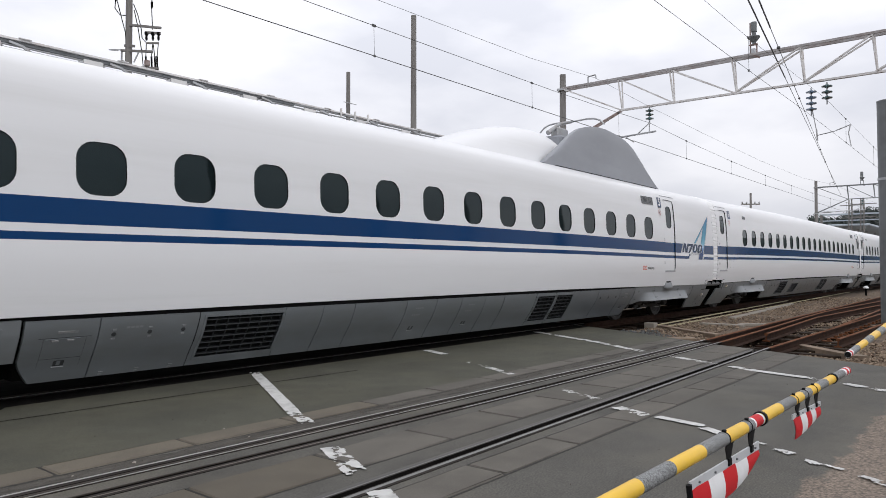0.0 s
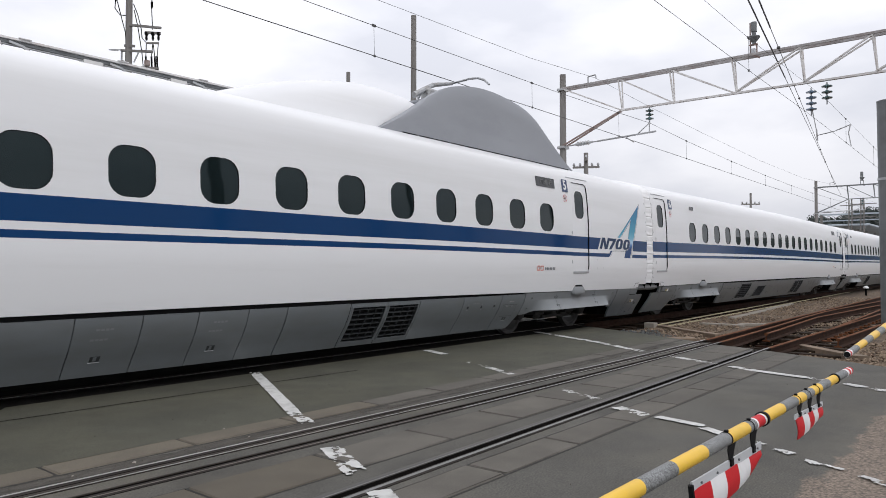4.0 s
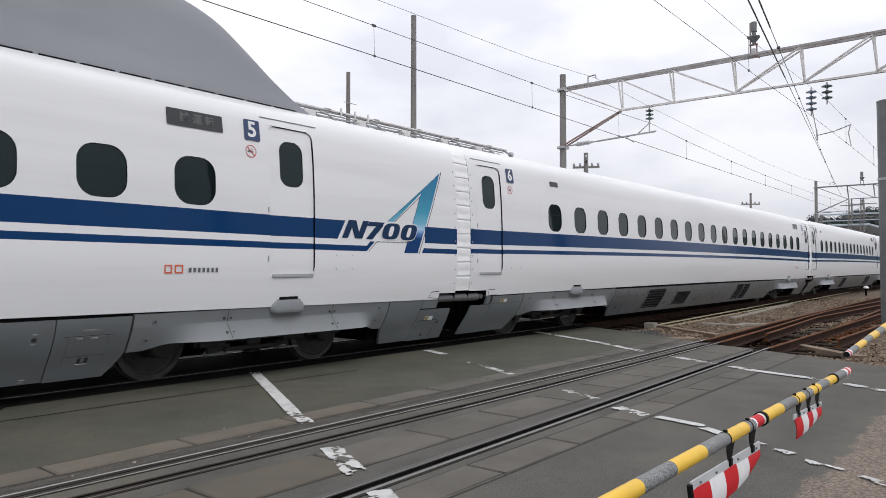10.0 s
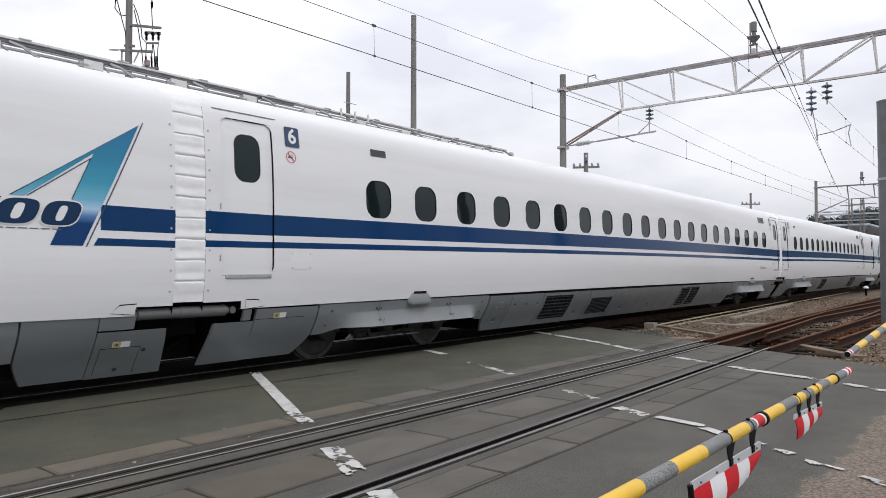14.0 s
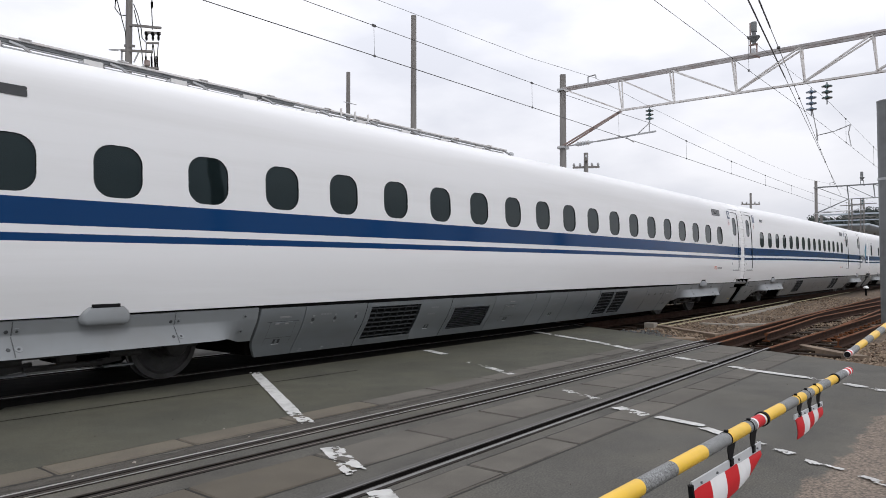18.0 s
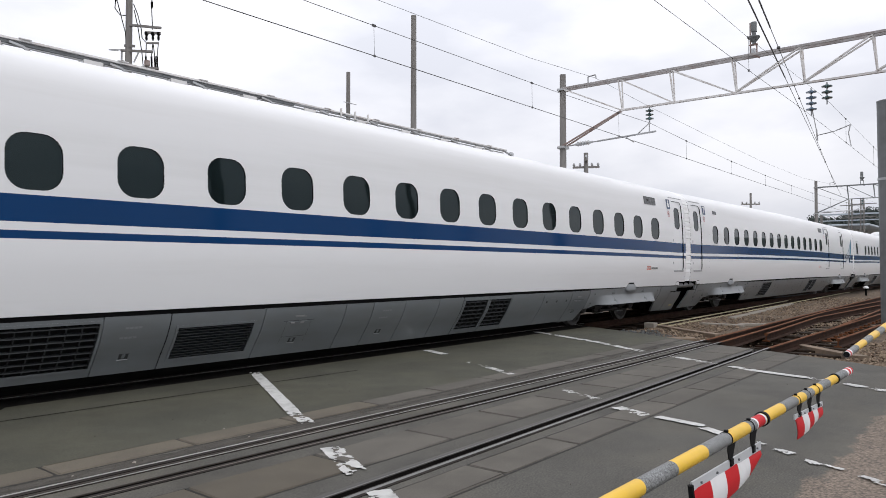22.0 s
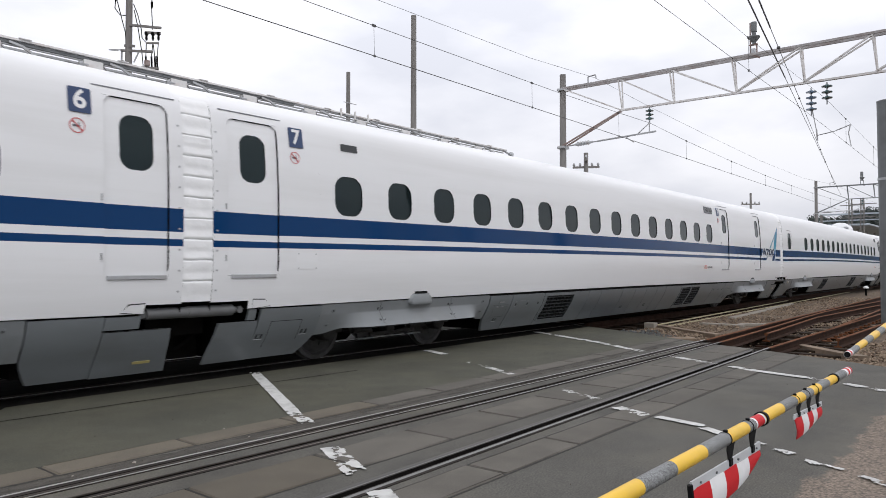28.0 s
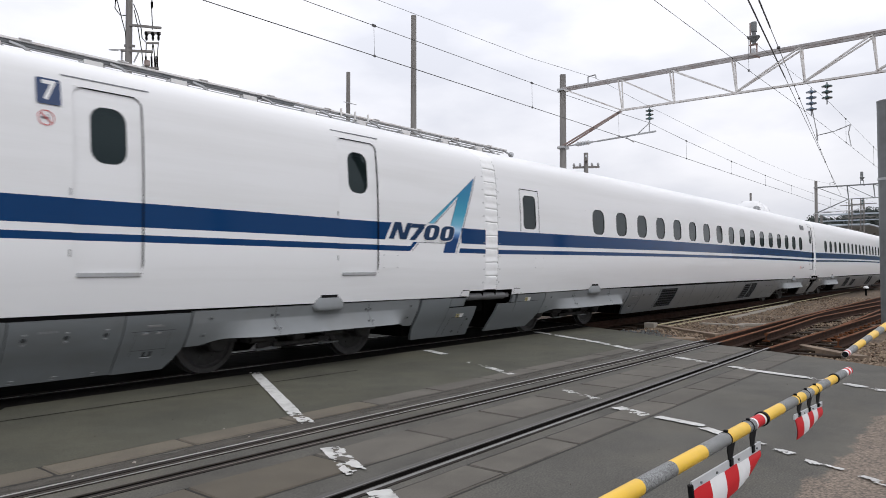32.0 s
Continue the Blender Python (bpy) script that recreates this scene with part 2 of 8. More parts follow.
RAIL_TOP = material("worn_rail_head", (0.40, 0.39, 0.375), rough=0.42, metal=0.45, vary=0.15, scale=3, stain=(0.32, 0.27, 0.22), stain_amount=0.45, stain_scale=2.5,
                    stretch=(0.15, 1, 1))
RUST = material("rusty_rail_steel", (0.125, 0.050, 0.024), rough=0.85, spec=0.12, vary=0.25, scale=6, stain=(0.19, 0.092, 0.048), stain_amount=0.6, stain_scale=5)
RUST_DARK = material("shaded_rusty_rail_web", (0.034, 0.017, 0.011), rough=0.9, vary=0.35, scale=6, spec=0.15)
DIRT = material("brown_joint_dirt", (0.066, 0.060, 0.050), rough=0.95, vary=0.3, scale=9, stain=(0.02, 0.017, 0.014), stain_amount=0.95, stain_scale=4, grain=0.4, grain_scale=90,
                bump=0.008, bump_scale=50, stretch=(0.6, 2.5, 1))
GROOVE = material("flangeway_grime_and_shade", (0.011, 0.010, 0.009), rough=0.95, vary=0.4, scale=5, spec=0.04)
GUARD_GREY = material("worn_grey_guard_steel", (0.085, 0.080, 0.075), rough=0.6, spec=0.3, vary=0.2, scale=4, stretch=(0.2, 1, 1))
RAIL_GREY = material("grey_rail_head", (0.20, 0.195, 0.19), rough=0.5, metal=0.3, vary=0.2, scale=3, stain=(0.13, 0.12, 0.11), stain_amount=0.6, stain_scale=1.5,
                     stretch=(0.1, 1.5, 1))
GUARD_DARK = material("grimy_guard_rail_steel", (0.050, 0.044, 0.038), rough=0.8, spec=0.08, vary=0.25, scale=4)
SLEEPER = material("weathered_sleeper_wood", (0.030, 0.021, 0.015), rough=0.9, vary=0.45, scale=4, stretch=(1, 6, 1), bump=0.005, bump_scale=30, spec=0.1)
TIMBER = material("weathered_edge_timber", (0.185, 0.135, 0.095), rough=0.9, vary=0.3, scale=5, stain=(0.25, 0.21, 0.165), stain_amount=0.5, stain_scale=3, bump=0.004)
ROAD_PAINT = material("worn_white_road_paint", (0.54, 0.54, 0.52), rough=0.75, vary=0.08, scale=7, stain=(0.30, 0.30, 0.29), stain_amount=0.7, stain_scale=6,
                      grain=0.08, grain_scale=150)
DARK_RAIL = material("dark_rusty_rail_head", (0.036, 0.032, 0.029), rough=0.7, spec=0.06, vary=0.25, scale=5, stretch=(0.2, 1, 1))
GRAVEL = material("blue_grey_gravel", (0.115, 0.122, 0.122), rough=0.95, vary=0.35, scale=14, grain=0.3, grain_scale=60)
OIL_SHADE = material("oily_and_shaded_ballast", (0.016, 0.014, 0.012), rough=0.9, vary=0.5, scale=6, grain=0.6, grain_scale=30, bump=0.03, bump_scale=28, spec=0.1)
MESH_GREY = material("dark_grey_vent_paint", (0.036, 0.040, 0.042), rough=0.5, vary=0.1, scale=6)
SLAT_GREY = material("dark_vent_slat_paint", (0.034, 0.038, 0.040), rough=0.55, vary=0.15, scale=6)
RAIL_DULL = material("dull_brown_rail_head", (0.115, 0.098, 0.085), rough=0.55, spec=0.25, vary=0.25, scale=3, stain=(0.26, 0.24, 0.22), stain_amount=0.6, stain_scale=1.2,
                     stretch=(0.15, 1, 1))
PALE = material("pale_concrete_trough", (0.27, 0.245, 0.21), rough=0.9, vary=0.15, scale=4, stain=(0.25, 0.22, 0.18), stain_amount=0.5, stain_scale=2)
CREAM = material("cream_painted_kerb", (0.44, 0.39, 0.25), rough=0.85, vary=0.15, scale=3, stain=(0.3, 0.25, 0.16), stain_amount=0.4, stain_scale=2)
CONCRETE = material("grey_concrete_pole", (0.215, 0.205, 0.195), rough=0.9, vary=0.15, scale=3, stain=(0.13, 0.12, 0.115), stain_amount=0.6, stain_scale=2.5,
                    stretch=(1, 1, 0.2))
CHORD = material("rust_stained_chord_paint", (0.36, 0.345, 0.345), rough=0.65, vary=0.15, scale=3, stain=(0.17, 0.11, 0.09), stain_amount=0.6, stain_scale=2.5)
GANTRY = material("faded_light_grey_gantry_paint", (0.66, 0.65, 0.64), rough=0.6, vary=0.12, scale=3, stain=(0.30, 0.19, 0.15), stain_amount=0.4, stain_scale=4)
RUSTED = material("rust_brown_strut_paint", (0.25, 0.18, 0.16), rough=0.75, vary=0.2, scale=6, stain=(0.45, 0.41, 0.39), stain_amount=0.7, stain_scale=2)
WIRE = material("weathered_copper_wire", (0.09, 0.09, 0.09), rough=0.6, metal=0.5, vary=0.15)
PORCELAIN = material("green_grey_glazed_porcelain", (0.085, 0.14, 0.145), rough=0.2, vary=0.15, coat=0.4)
PORCELAIN_BLUE = material("blue_grey_glazed_porcelain", (0.17, 0.23, 0.31), rough=0.2, vary=0.15, coat=0.4)
POST_GREY = material("grey_painted_steel_post", (0.155, 0.165, 0.17), rough=0.5, vary=0.1, scale=4, stain=(0.10, 0.10, 0.1), stain_amount=0.5, stain_scale=3)
YELLOW = material("yellow_reflective_sleeve", (0.76, 0.47, 0.035), rough=0.42, vary=0.05, scale=5, stain=(0.55, 0.36, 0.06), stain_amount=0.4, stain_scale=7)
GREY_SLEEVE = material("speckled_grey_sleeve", (0.17, 0.175, 0.175), rough=0.55, vary=0.1, scale=8, grain=0.8, grain_scale=230)
FLAG_RED = material("red_reflective_sheet", (0.52, 0.010, 0.016), rough=0.5, vary=0.06, scale=6)
FLAG_RED.node_tree.nodes["Principled BSDF"].inputs["Specular IOR Level"].default_value = 0.2
FLAG_HEAD = material("grey_white_header_strip", (0.50, 0.515, 0.53), rough=0.5, vary=0.05, scale=6)
FLAG_WHITE = material("white_reflective_sheet", (0.74, 0.74, 0.745), rough=0.42, vary=0.05, scale=6, stain=(0.55, 0.55, 0.54), stain_amount=0.4, stain_scale=8)
# leaf colour lightened and greyed to carry the distance haze
LEAF = material("hazed_hill_foliage", (0.064, 0.078, 0.072), rough=0.9, vary=0.5, scale=0.25)
GRASS = material("dry_and_green_grass", (0.13, 0.16, 0.055), rough=0.9, vary=0.4, scale=9)
DRY_GRASS = material("dry_straw_grass", (0.36, 0.31, 0.20), rough=0.9, vary=0.3, scale=9)
ROOF_BLUE = material("pale_blue_grey_roof_sheet", (0.42, 0.47, 0.52), rough=0.6, vary=0.08, scale=0.5)


# ---- mesh helpers ----
class Form:
    """Collects vertices and faces, each face with a material slot, and links them as one mesh."""

    def __init__(self):
        self.v, self.f, self.m = [], [], []

    def face(self, pts, slot=0):
        i = len(self.v)
        self.v.extend(tuple(p) for p in pts)
        self.f.append(tuple(range(i, i + len(pts))))
        self.m.append(slot)

    def grid(self, rows, slot=0, closed=False):
        """Quads between successive rows of points."""
        i, n = len(self.v), len(rows[0])
        for r in rows:
            self.v.extend(tuple(p) for p in r)
        for a in range(len(rows) - 1):
            for b in range(n if closed else n - 1):
                c = (b + 1) % n
                self.f.append((i + a * n + b, i + a * n + c, i + (a + 1) * n + c, i + (a + 1) * n + b))
                self.m.append(slot)

    def box(self, x0, x1, y0, y1, z0, z1, slot=0, bevel=0.0):
        if bevel <= 0:
            p = [(x, y, z) for z in (z0, z1) for y in (y0, y1) for x in (x0, x1)]
            i = len(self.v)
            self.v.extend(p)
            for q in ((0, 2, 3, 1), (4, 5, 7, 6), (0, 1, 5, 4), (2, 6, 7, 3), (0, 4, 6, 2), (1, 3, 7, 5)):
                self.f.append(tuple(i + k for k in q))
                self.m.append(slot)
            return
        b = bevel
        rings = []
        for z, d in ((z0, b), (z0 + b, 0), (z1 - b, 0), (z1, b)):
            ax, bx, ay, by = x0 + d, x1 - d, y0 + d, y1 - d
            c = b if d == 0 else b * 0.4
            rings.append([(ax + c, ay, z), (bx - c, ay, z), (bx, ay + c, z), (bx, by - c, z), (bx - c, by, z), (ax + c, by, z), (ax, by - c, z), (ax, ay + c, z)])
        self.grid(rings, slot, True)
        self.face(rings[0][::-1], slot)
        self.face(rings[-1], slot)

    def tube(self, p0, p1, r0, r1=None, n=12, slot=0, caps=True):
        r1 = r0 if r1 is None else r1
        p0, p1 = Vector(p0), Vector(p1)
        d = (p1 - p0).normalized()
        u = d.orthogonal().normalized()
        w = d.cross(u)
        ring = lambda p, r: [p + (u * math.cos(2 * math.pi * k / n) + w * math.sin(2 * math.pi * k / n)) * r for k in range(n)]
        a, b = ring(p0, r0), ring(p1, r1)
        self.grid([a, b], slot, True)
        if caps:
            self.face(a[::-1], slot)
            self.face(b, slot)

    def lathe(self, p, axis, outline, n=24, slot=0):
        """A turned body: outline of (distance along the axis, radius[, slot])."""
        p, d = Vector(p), Vector(axis).normalized()
        u = d.orthogonal().normalized()
        w = d.cross(u)
        rings = [[p + d * o[0] + (u * math.cos(2 * math.pi * k / n) + w * math.sin(2 * math.pi * k / n)) * max(o[1], 1e-4) for k in range(n)] for o in outline]
        for a in range(len(rings) - 1):
            self.grid([rings[a], rings[a + 1]], outline[a][2] if len(outline[a]) > 2 else slot, True)

    def beam(self, p0, p1, w, h, slot=0):
        """A square bar from p0 to p1, w across and h upright."""
        p0, p1 = Vector(p0), Vector(p1)
        d = (p1 - p0).normalized()
        s = d.cross(Vector((0, 0, 1)))
        s = s.normalized() if s.length > 1e-4 else Vector((1, 0, 0))
        t = s.cross(d)
        rings = [[p + s * (w / 2 * a) + t * (h / 2 * b) for a, b in ((-1, -1), (1, -1), (1, 1), (-1, 1))] for p in (p0, p1)]
        self.grid(rings, slot, True)
        self.face(rings[0][::-1], slot)
        self.face(rings[1], slot)

    def mesh(self, name, mats, smooth=False, weld=0.0):
        me = bpy.data.meshes.new(name)
        me.from_pydata(self.v, [], self.f)
        for m in mats:
            me.materials.append(m)
        me.polygons.foreach_set("material_index", self.m)
        if weld:
            bm = bmesh.new()
            bm.from_mesh(me)
            bmesh.ops.remove_doubles(bm, verts=bm.verts, dist=weld)
            bm.to_mesh(me)
            bm.free()
        if smooth:
            me.polygons.foreach_set("use_smooth", [True] * len(me.polygons))
            me.set_sharp_from_angle(angle=radians(smooth if smooth is not True else 35))
        me.update()
        return me


def thing(name, label, category, group="", kind="", m=None):
    """An empty at a thing's base, to carry its parts."""
    ob = tagged(new(name), label, category, group, kind)
    if m is not None:
        ob.matrix_basis = m
    return ob


def part(name, form, mats, parent, label="", smooth=False, weld=0.0, at=None):
    """Links a form, or a finished mesh, as one part of a thing."""
    mats = mats if isinstance(mats, (list, tuple)) else [mats]
    me = form if isinstance(form, bpy.types.Mesh) else form.mesh(name, mats, smooth, weld)
    ob = new(name, me)
    ob.parent = parent
    if at is not None:
        ob.matrix_basis = at if isinstance(at, Matrix) else Matrix.Translation(at)
    if label:
        ob["label"] = label
    return ob


def single(name, form, mats, label, category, group="", kind="", smooth=False, weld=0.0, m=None):
    """A thing that is one mesh."""
    mats = mats if isinstance(mats, (list, tuple)) else [mats]
    ob = new(name, form.mesh(name, mats, smooth, weld))
    if m is not None:
        ob.matrix_basis = m
    return tagged(ob, label, category, group, kind)


def letters(text, size, name="lettering"):
    """A flat mesh of characters in the built-in font, centred on its origin, in the x-y plane."""
    cu = bpy.data.curves.new(name, "FONT")
    cu.body, cu.size, cu.align_x, cu.align_y = text, size, "CENTER", "CENTER"
    cu.extrude, cu.offset, cu.resolution_u = 0.002, size * 0.022, 3
    ob = new(name, cu)
    me = bpy.data.meshes.new_from_object(ob.evaluated_get(bpy.context.evaluated_depsgraph_get()))
    bpy.data.objects.remove(ob)
    return me


# ---- the train ----
# Half width of the car body by height over the rail.
SIDE = [(0.15, 1.235), (0.22, 1.284), (0.34, 1.360), (0.45, 1.440), (0.55, 1.505), (0.65, 1.557), (0.75, 1.599), (0.80, 1.614), (0.838, 1.622), (0.87, 1.627), (1.0, 1.646), (1.15, 1.665), (1.32, 1.679), (1.40, 1.682), (2.00, 1.68), (2.30, 1.672), (2.60, 1.655), (2.80, 1.637),
        (3.00, 1.613), (3.12, 1.588), (3.20, 1.560), (3.27, 1.519), (3.33, 1.456), (3.385, 1.362), (3.45, 1.21), (3.51, 1.03), (3.555, 0.80), (3.585, 0.48), (3.595, 0.0)]
SZ, SL = [a for a, _ in SIDE], [b for _, b in SIDE]


def half(z):
    return float(np.interp(z, SZ, SL))


def on_side(x, z, off=0.0):
    """A point of the camera-side body surface, off metres outside it."""
    return (x, -half(z) - off, z)


def levels(z0, z1, step=0.1):
    n = max(1, math.ceil((z1 - z0) / step - 1e-6))
    return [z0 + (z1 - z0) * k / n for k in range(n + 1)]


def rounded(x0, x1, z0, z1, r, k=6):
    """Corner points of a rounded rectangle, and the points to which they lead on the rectangle round it."""
    pts = []
    for cx, cz, a0 in ((x1 - r, z0 + r, -90), (x1 - r, z1 - r, 0), (x0 + r, z1 - r, 90), (x0 + r, z0 + r, 180)):
        for i in range(k + 1):
            a = radians(a0 + 90 * i / k)
            pts.append((cx + r * math.cos(a), cz + r * math.sin(a), i / k))
    return pts


def side_patch(fm, x0, x1, z0, z1, slot=0, off=0.0, step=0.1):
    fm.grid([[on_side(x0, z, off), on_side(x1, z, off)] for z in levels(z0, z1, step)], slot)


def holed_patch(fm, x0, x1, z0, z1, hx0, hx1, hz0, hz1, r, depth, slot=0, reveal=1, off=0.0):
    """A patch of the side with a rounded hole through it and the hole's reveal."""
    inner, outer = [], []
    mid = lambda z: min(max(z, z0), z1)
    pts = rounded(hx0, hx1, hz0, hz1, r)
    for i, (x, z, f) in enumerate(pts):
        corner = i // 7
        cx, cz = ((x1, z0), (x1, z1), (x0, z1), (x0, z0))[corner]
        sx, sz = ((hx1 - r, z0), (x1, hz1 - r), (hx0 + r, z1), (x0, hz0 + r))[corner]
        ex, ez = ((x1, hz0 + r), (hx1 - r, z1), (x0, hz1 - r), (hx0 + r, z0))[corner]
        g = f * 2
        ox, oz = (sx + (cx - sx) * g, sz + (cz - sz) * g) if g <= 1 else (cx + (ex - cx) * (g - 1), cz + (ez - cz) * (g - 1))
        inner.append((x, z))
        outer.append((ox, mid(oz)))
    n = len(inner)
    dense = lambda ring: [q for k in range(n) for q in [ring[k]] + ([(ring[k][0] + (ring[(k + 1) % n][0] - ring[k][0]) * j / 4,
            ring[k][1] + (ring[(k + 1) % n][1] - ring[k][1]) * j / 4) for j in (1, 2, 3)] if k % 7 == 6 else [])]
    a, b = dense(outer), dense(inner)
    fm.grid([[on_side(x, z, off) for x, z in a], [on_side(x, z, off) for x, z in b]], slot, True)
    fm.grid([[on_side(x, z, off) for x, z in b], [on_side(x, z, off - depth) for x, z in b]], reveal, True)


def pane_form(w, z0, z1, r, off, slot=0):
    """A rounded pane that follows the body side, centred on x = 0."""
    fm = Form()
    zs = [z0 + r * (1 - math.cos(radians(a))) for a in (0, 18, 36, 54, 72, 90)]
    zs += levels(z0 + r, z1 - r, 0.12)[1:-1]
    zs += [z1 - r * (1 - math.cos(radians(a))) for a in (90, 72, 54, 36, 18, 0)]
    rows = []
    for z in zs:
        d = max(z0 + r - z, z - z1 + r, 0.0)
        x = w / 2 - r + math.sqrt(max(r * r - d * d, 0.0))
        rows.append([on_side(-x, z, off), on_side(x, z, off)])
    fm.grid(rows, slot)
    return fm


WIN_Z0, WIN_Z1 = 2.030, 2.572
STRIPES = [(0.846, 1.20, 0), (1.20, 1.573, 0), (1.573, 1.650, 2), (1.650, 1.730, 0), (1.730, 1.985, 2)]
FRONT, REAR = -12.36, 12.27       # ends of a car body
DOOR_Z0, DOOR_Z1 = 1.245, 3.11


def body_shell(windows, win_w, doors, slots, plain):
    """The camera-side skin of a car. windows: centres; doors: (x0, x1); slots: (x, w, z0, z1) of small service windows; plain: x ranges with no stripe."""
    fm = Form()
    cuts = {FRONT, REAR, -11.85, 11.85}
    for x in windows:
        cuts |= {x - 0.52 * win_w / 0.512, x + 0.52 * win_w / 0.512}
    for a, b in doors:
        cuts |= {a, b}
    for x, w, _, _ in slots:
        cuts |= {x - w, x + w}
    for a, b in plain:
        cuts |= {a, b}
    xs = sorted(cuts)
    xs = [x for i, x in enumerate(xs) if i == 0 or x - xs[i - 1] > 1e-4]
    for x0, x1 in zip(xs, xs[1:]):
        c = (x0 + x1) / 2
        in_door = any(a - 1e-3 < c < b + 1e-3 for a, b in doors)
        bare = any(a < c < b for a, b in plain)
        win = next((x for x in windows if abs(x - c) < 1e-2 and x1 - x0 > 0.3), None)
        slot = next((s for s in slots if abs(s[0] - c) < 1e-2), None)
        for z0, z1, mat in STRIPES:
            if in_door and z0 >= 1.2:
                if z0 == 1.20:
                    side_patch(fm, x0, x1, 1.20, DOOR_Z0, 0)
                continue
            if z0 == 0.846 and not -11.85 < c < 11.85:
                z0 = 0.94
            side_patch(fm, x0, x1, z0, z1, 0 if bare else mat)
        if not in_door:
            if win is not None:
                holed_patch(fm, x0, x1, 1.985, 2.70, win - win_w / 2, win + win_w / 2, WIN_Z0, WIN_Z1, 0.185, 0.022)
            elif slot is not None:
                holed_patch(fm, x0, x1, 1.985, 2.70, slot[0] - slot[1] / 2, slot[0] + slot[1] / 2, slot[2], slot[3], 0.09, 0.022)
            else:
                side_patch(fm, x0, x1, 1.985, 2.70, 0)
            side_patch(fm, x0, x1, 2.70, DOOR_Z1, 0)
        side_patch(fm, x0, x1, DOOR_Z1, 3.30, 0, step=0.045)
    # roof, and the far side with its stripes
    roof = [(-half(z), z) for z in SZ if z > 3.305]
    ring = [(-half(3.30), 3.30)] + roof + [(-y, z) for y, z in roof[::-1][1:]] + [(half(3.30), 3.30)]
    fm.grid([[(x, y, z) for x in xs] for y, z in ring], 0)
    for z0, z1, mat in STRIPES + [(1.985, 3.30, 0)]:
        fm.grid([[(x, half(z), z) for x in xs[::-1]] for z in levels(z0, z1)], mat)
    # ends
    prof = [(-half(z), z) for z in [0.846] + [q for q in SZ if q > 0.86]]
    prof += [(-y, z) for y, z in prof[::-1][1:]]
    for x, s in ((FRONT, -1), (REAR, 1)):
        face = [(x, y, z) for y, z in prof]
        fm.face(face if s < 0 else face[::-1], 3)
    # the turned-in lower lip
    mid = [x for x in xs if -11.851 < x < 11.851]
    fm.grid([[(x, -half(0.846) + 0.10, 0.835) for x in mid], [on_side(x, 0.846) for x in mid]], 0)
    for a, b in ((FRONT, -11.85), (11.85, REAR)):
        fm.grid([[(a, -1.3, 0.94), (b, -1.3, 0.94)], [on_side(a, 0.942, -0.003), on_side(b, 0.942, -0.003)]], 3)
    for x in (-11.85, 11.85):
        fm.grid([[(x, -1.3, 0.84), (x, -half(0.846) + 0.003, 0.848)], [(x, -1.3, 0.94), on_side(x, 0.94, -0.003)]], 3)
    return fm


def doorway_form(a, b):
    """The reveal of a doorway and its rounded corners."""
    fm = Form()
    for x, s in ((a, 1), (b, -1)):
        row = [[on_side(x, z, -0.001), on_side(x, z, -0.05)] for z in levels(DOOR_Z0, DOOR_Z1)]
        fm.grid(row if s > 0 else [r[::-1] for r in row], 1)
    fm.grid([[on_side(a, DOOR_Z1, -0.001), on_side(b, DOOR_Z1, -0.001)], [on_side(a, DOOR_Z1, -0.05), on_side(b, DOOR_Z1, -0.05)]], 1)
    fm.grid([[on_side(a, DOOR_Z0, -0.05), on_side(b, DOOR_Z0, -0.05)], [on_side(a, DOOR_Z0, -0.001), on_side(b, DOOR_Z0, -0.001)]], 1)
    r = 0.11
    for x, s in ((a, 1), (b, -1)):
        for zc, t in ((DOOR_Z1, -1), (DOOR_Z0, 1)):
            arc = [(x + s * r * (1 - math.cos(radians(q))), zc + t * r * (1 - math.sin(radians(q)))) for q in (0, 15, 30, 45, 60, 75, 90)]
            for p, q in zip(arc, arc[1:]):
                tri = [Vector(on_side(*w, -0.001)) for w in ((x, zc), p, q)]
                if (tri[1] - tri[0]).cross(tri[2] - tri[0])[1] > 0:
                    tri.reverse()
                fm.face(tri, 0)
    return fm


def door_form(a, b):
    """A plug door set back in its doorway, with the stripes running over it and a window hole."""
    fm = Form()
    w, g = b - a, 0.008
    x0, x1, off = -w / 2 + g, w / 2 - g, -0.022
    for z0, z1, mat in STRIPES[1:]:
        side_patch(fm, x0, x1, max(z0, DOOR_Z0 + g), z1, mat, off)
    side_patch(fm, x0, x1, 1.985, 2.27, 0, off)
    holed_patch(fm, x0, x1, 2.27, 3.02, -0.185, 0.185, 2.36, 2.94, 0.14, 0.015, 0, 1, off)
    side_patch(fm, x0, x1, 3.02, DOOR_Z1 - g, 0, off)
    return fm


def windows_of(first, pitch, count):
    return [first + pitch * k for k in range(count)]


MESHES = {}


def shared(key, build):
    if key not in MESHES:
        MESHES[key] = build()
    return MESHES[key]


SKIRT_Z0 = 0.195


def skirt_outline(z):
    return half(z) - 0.012


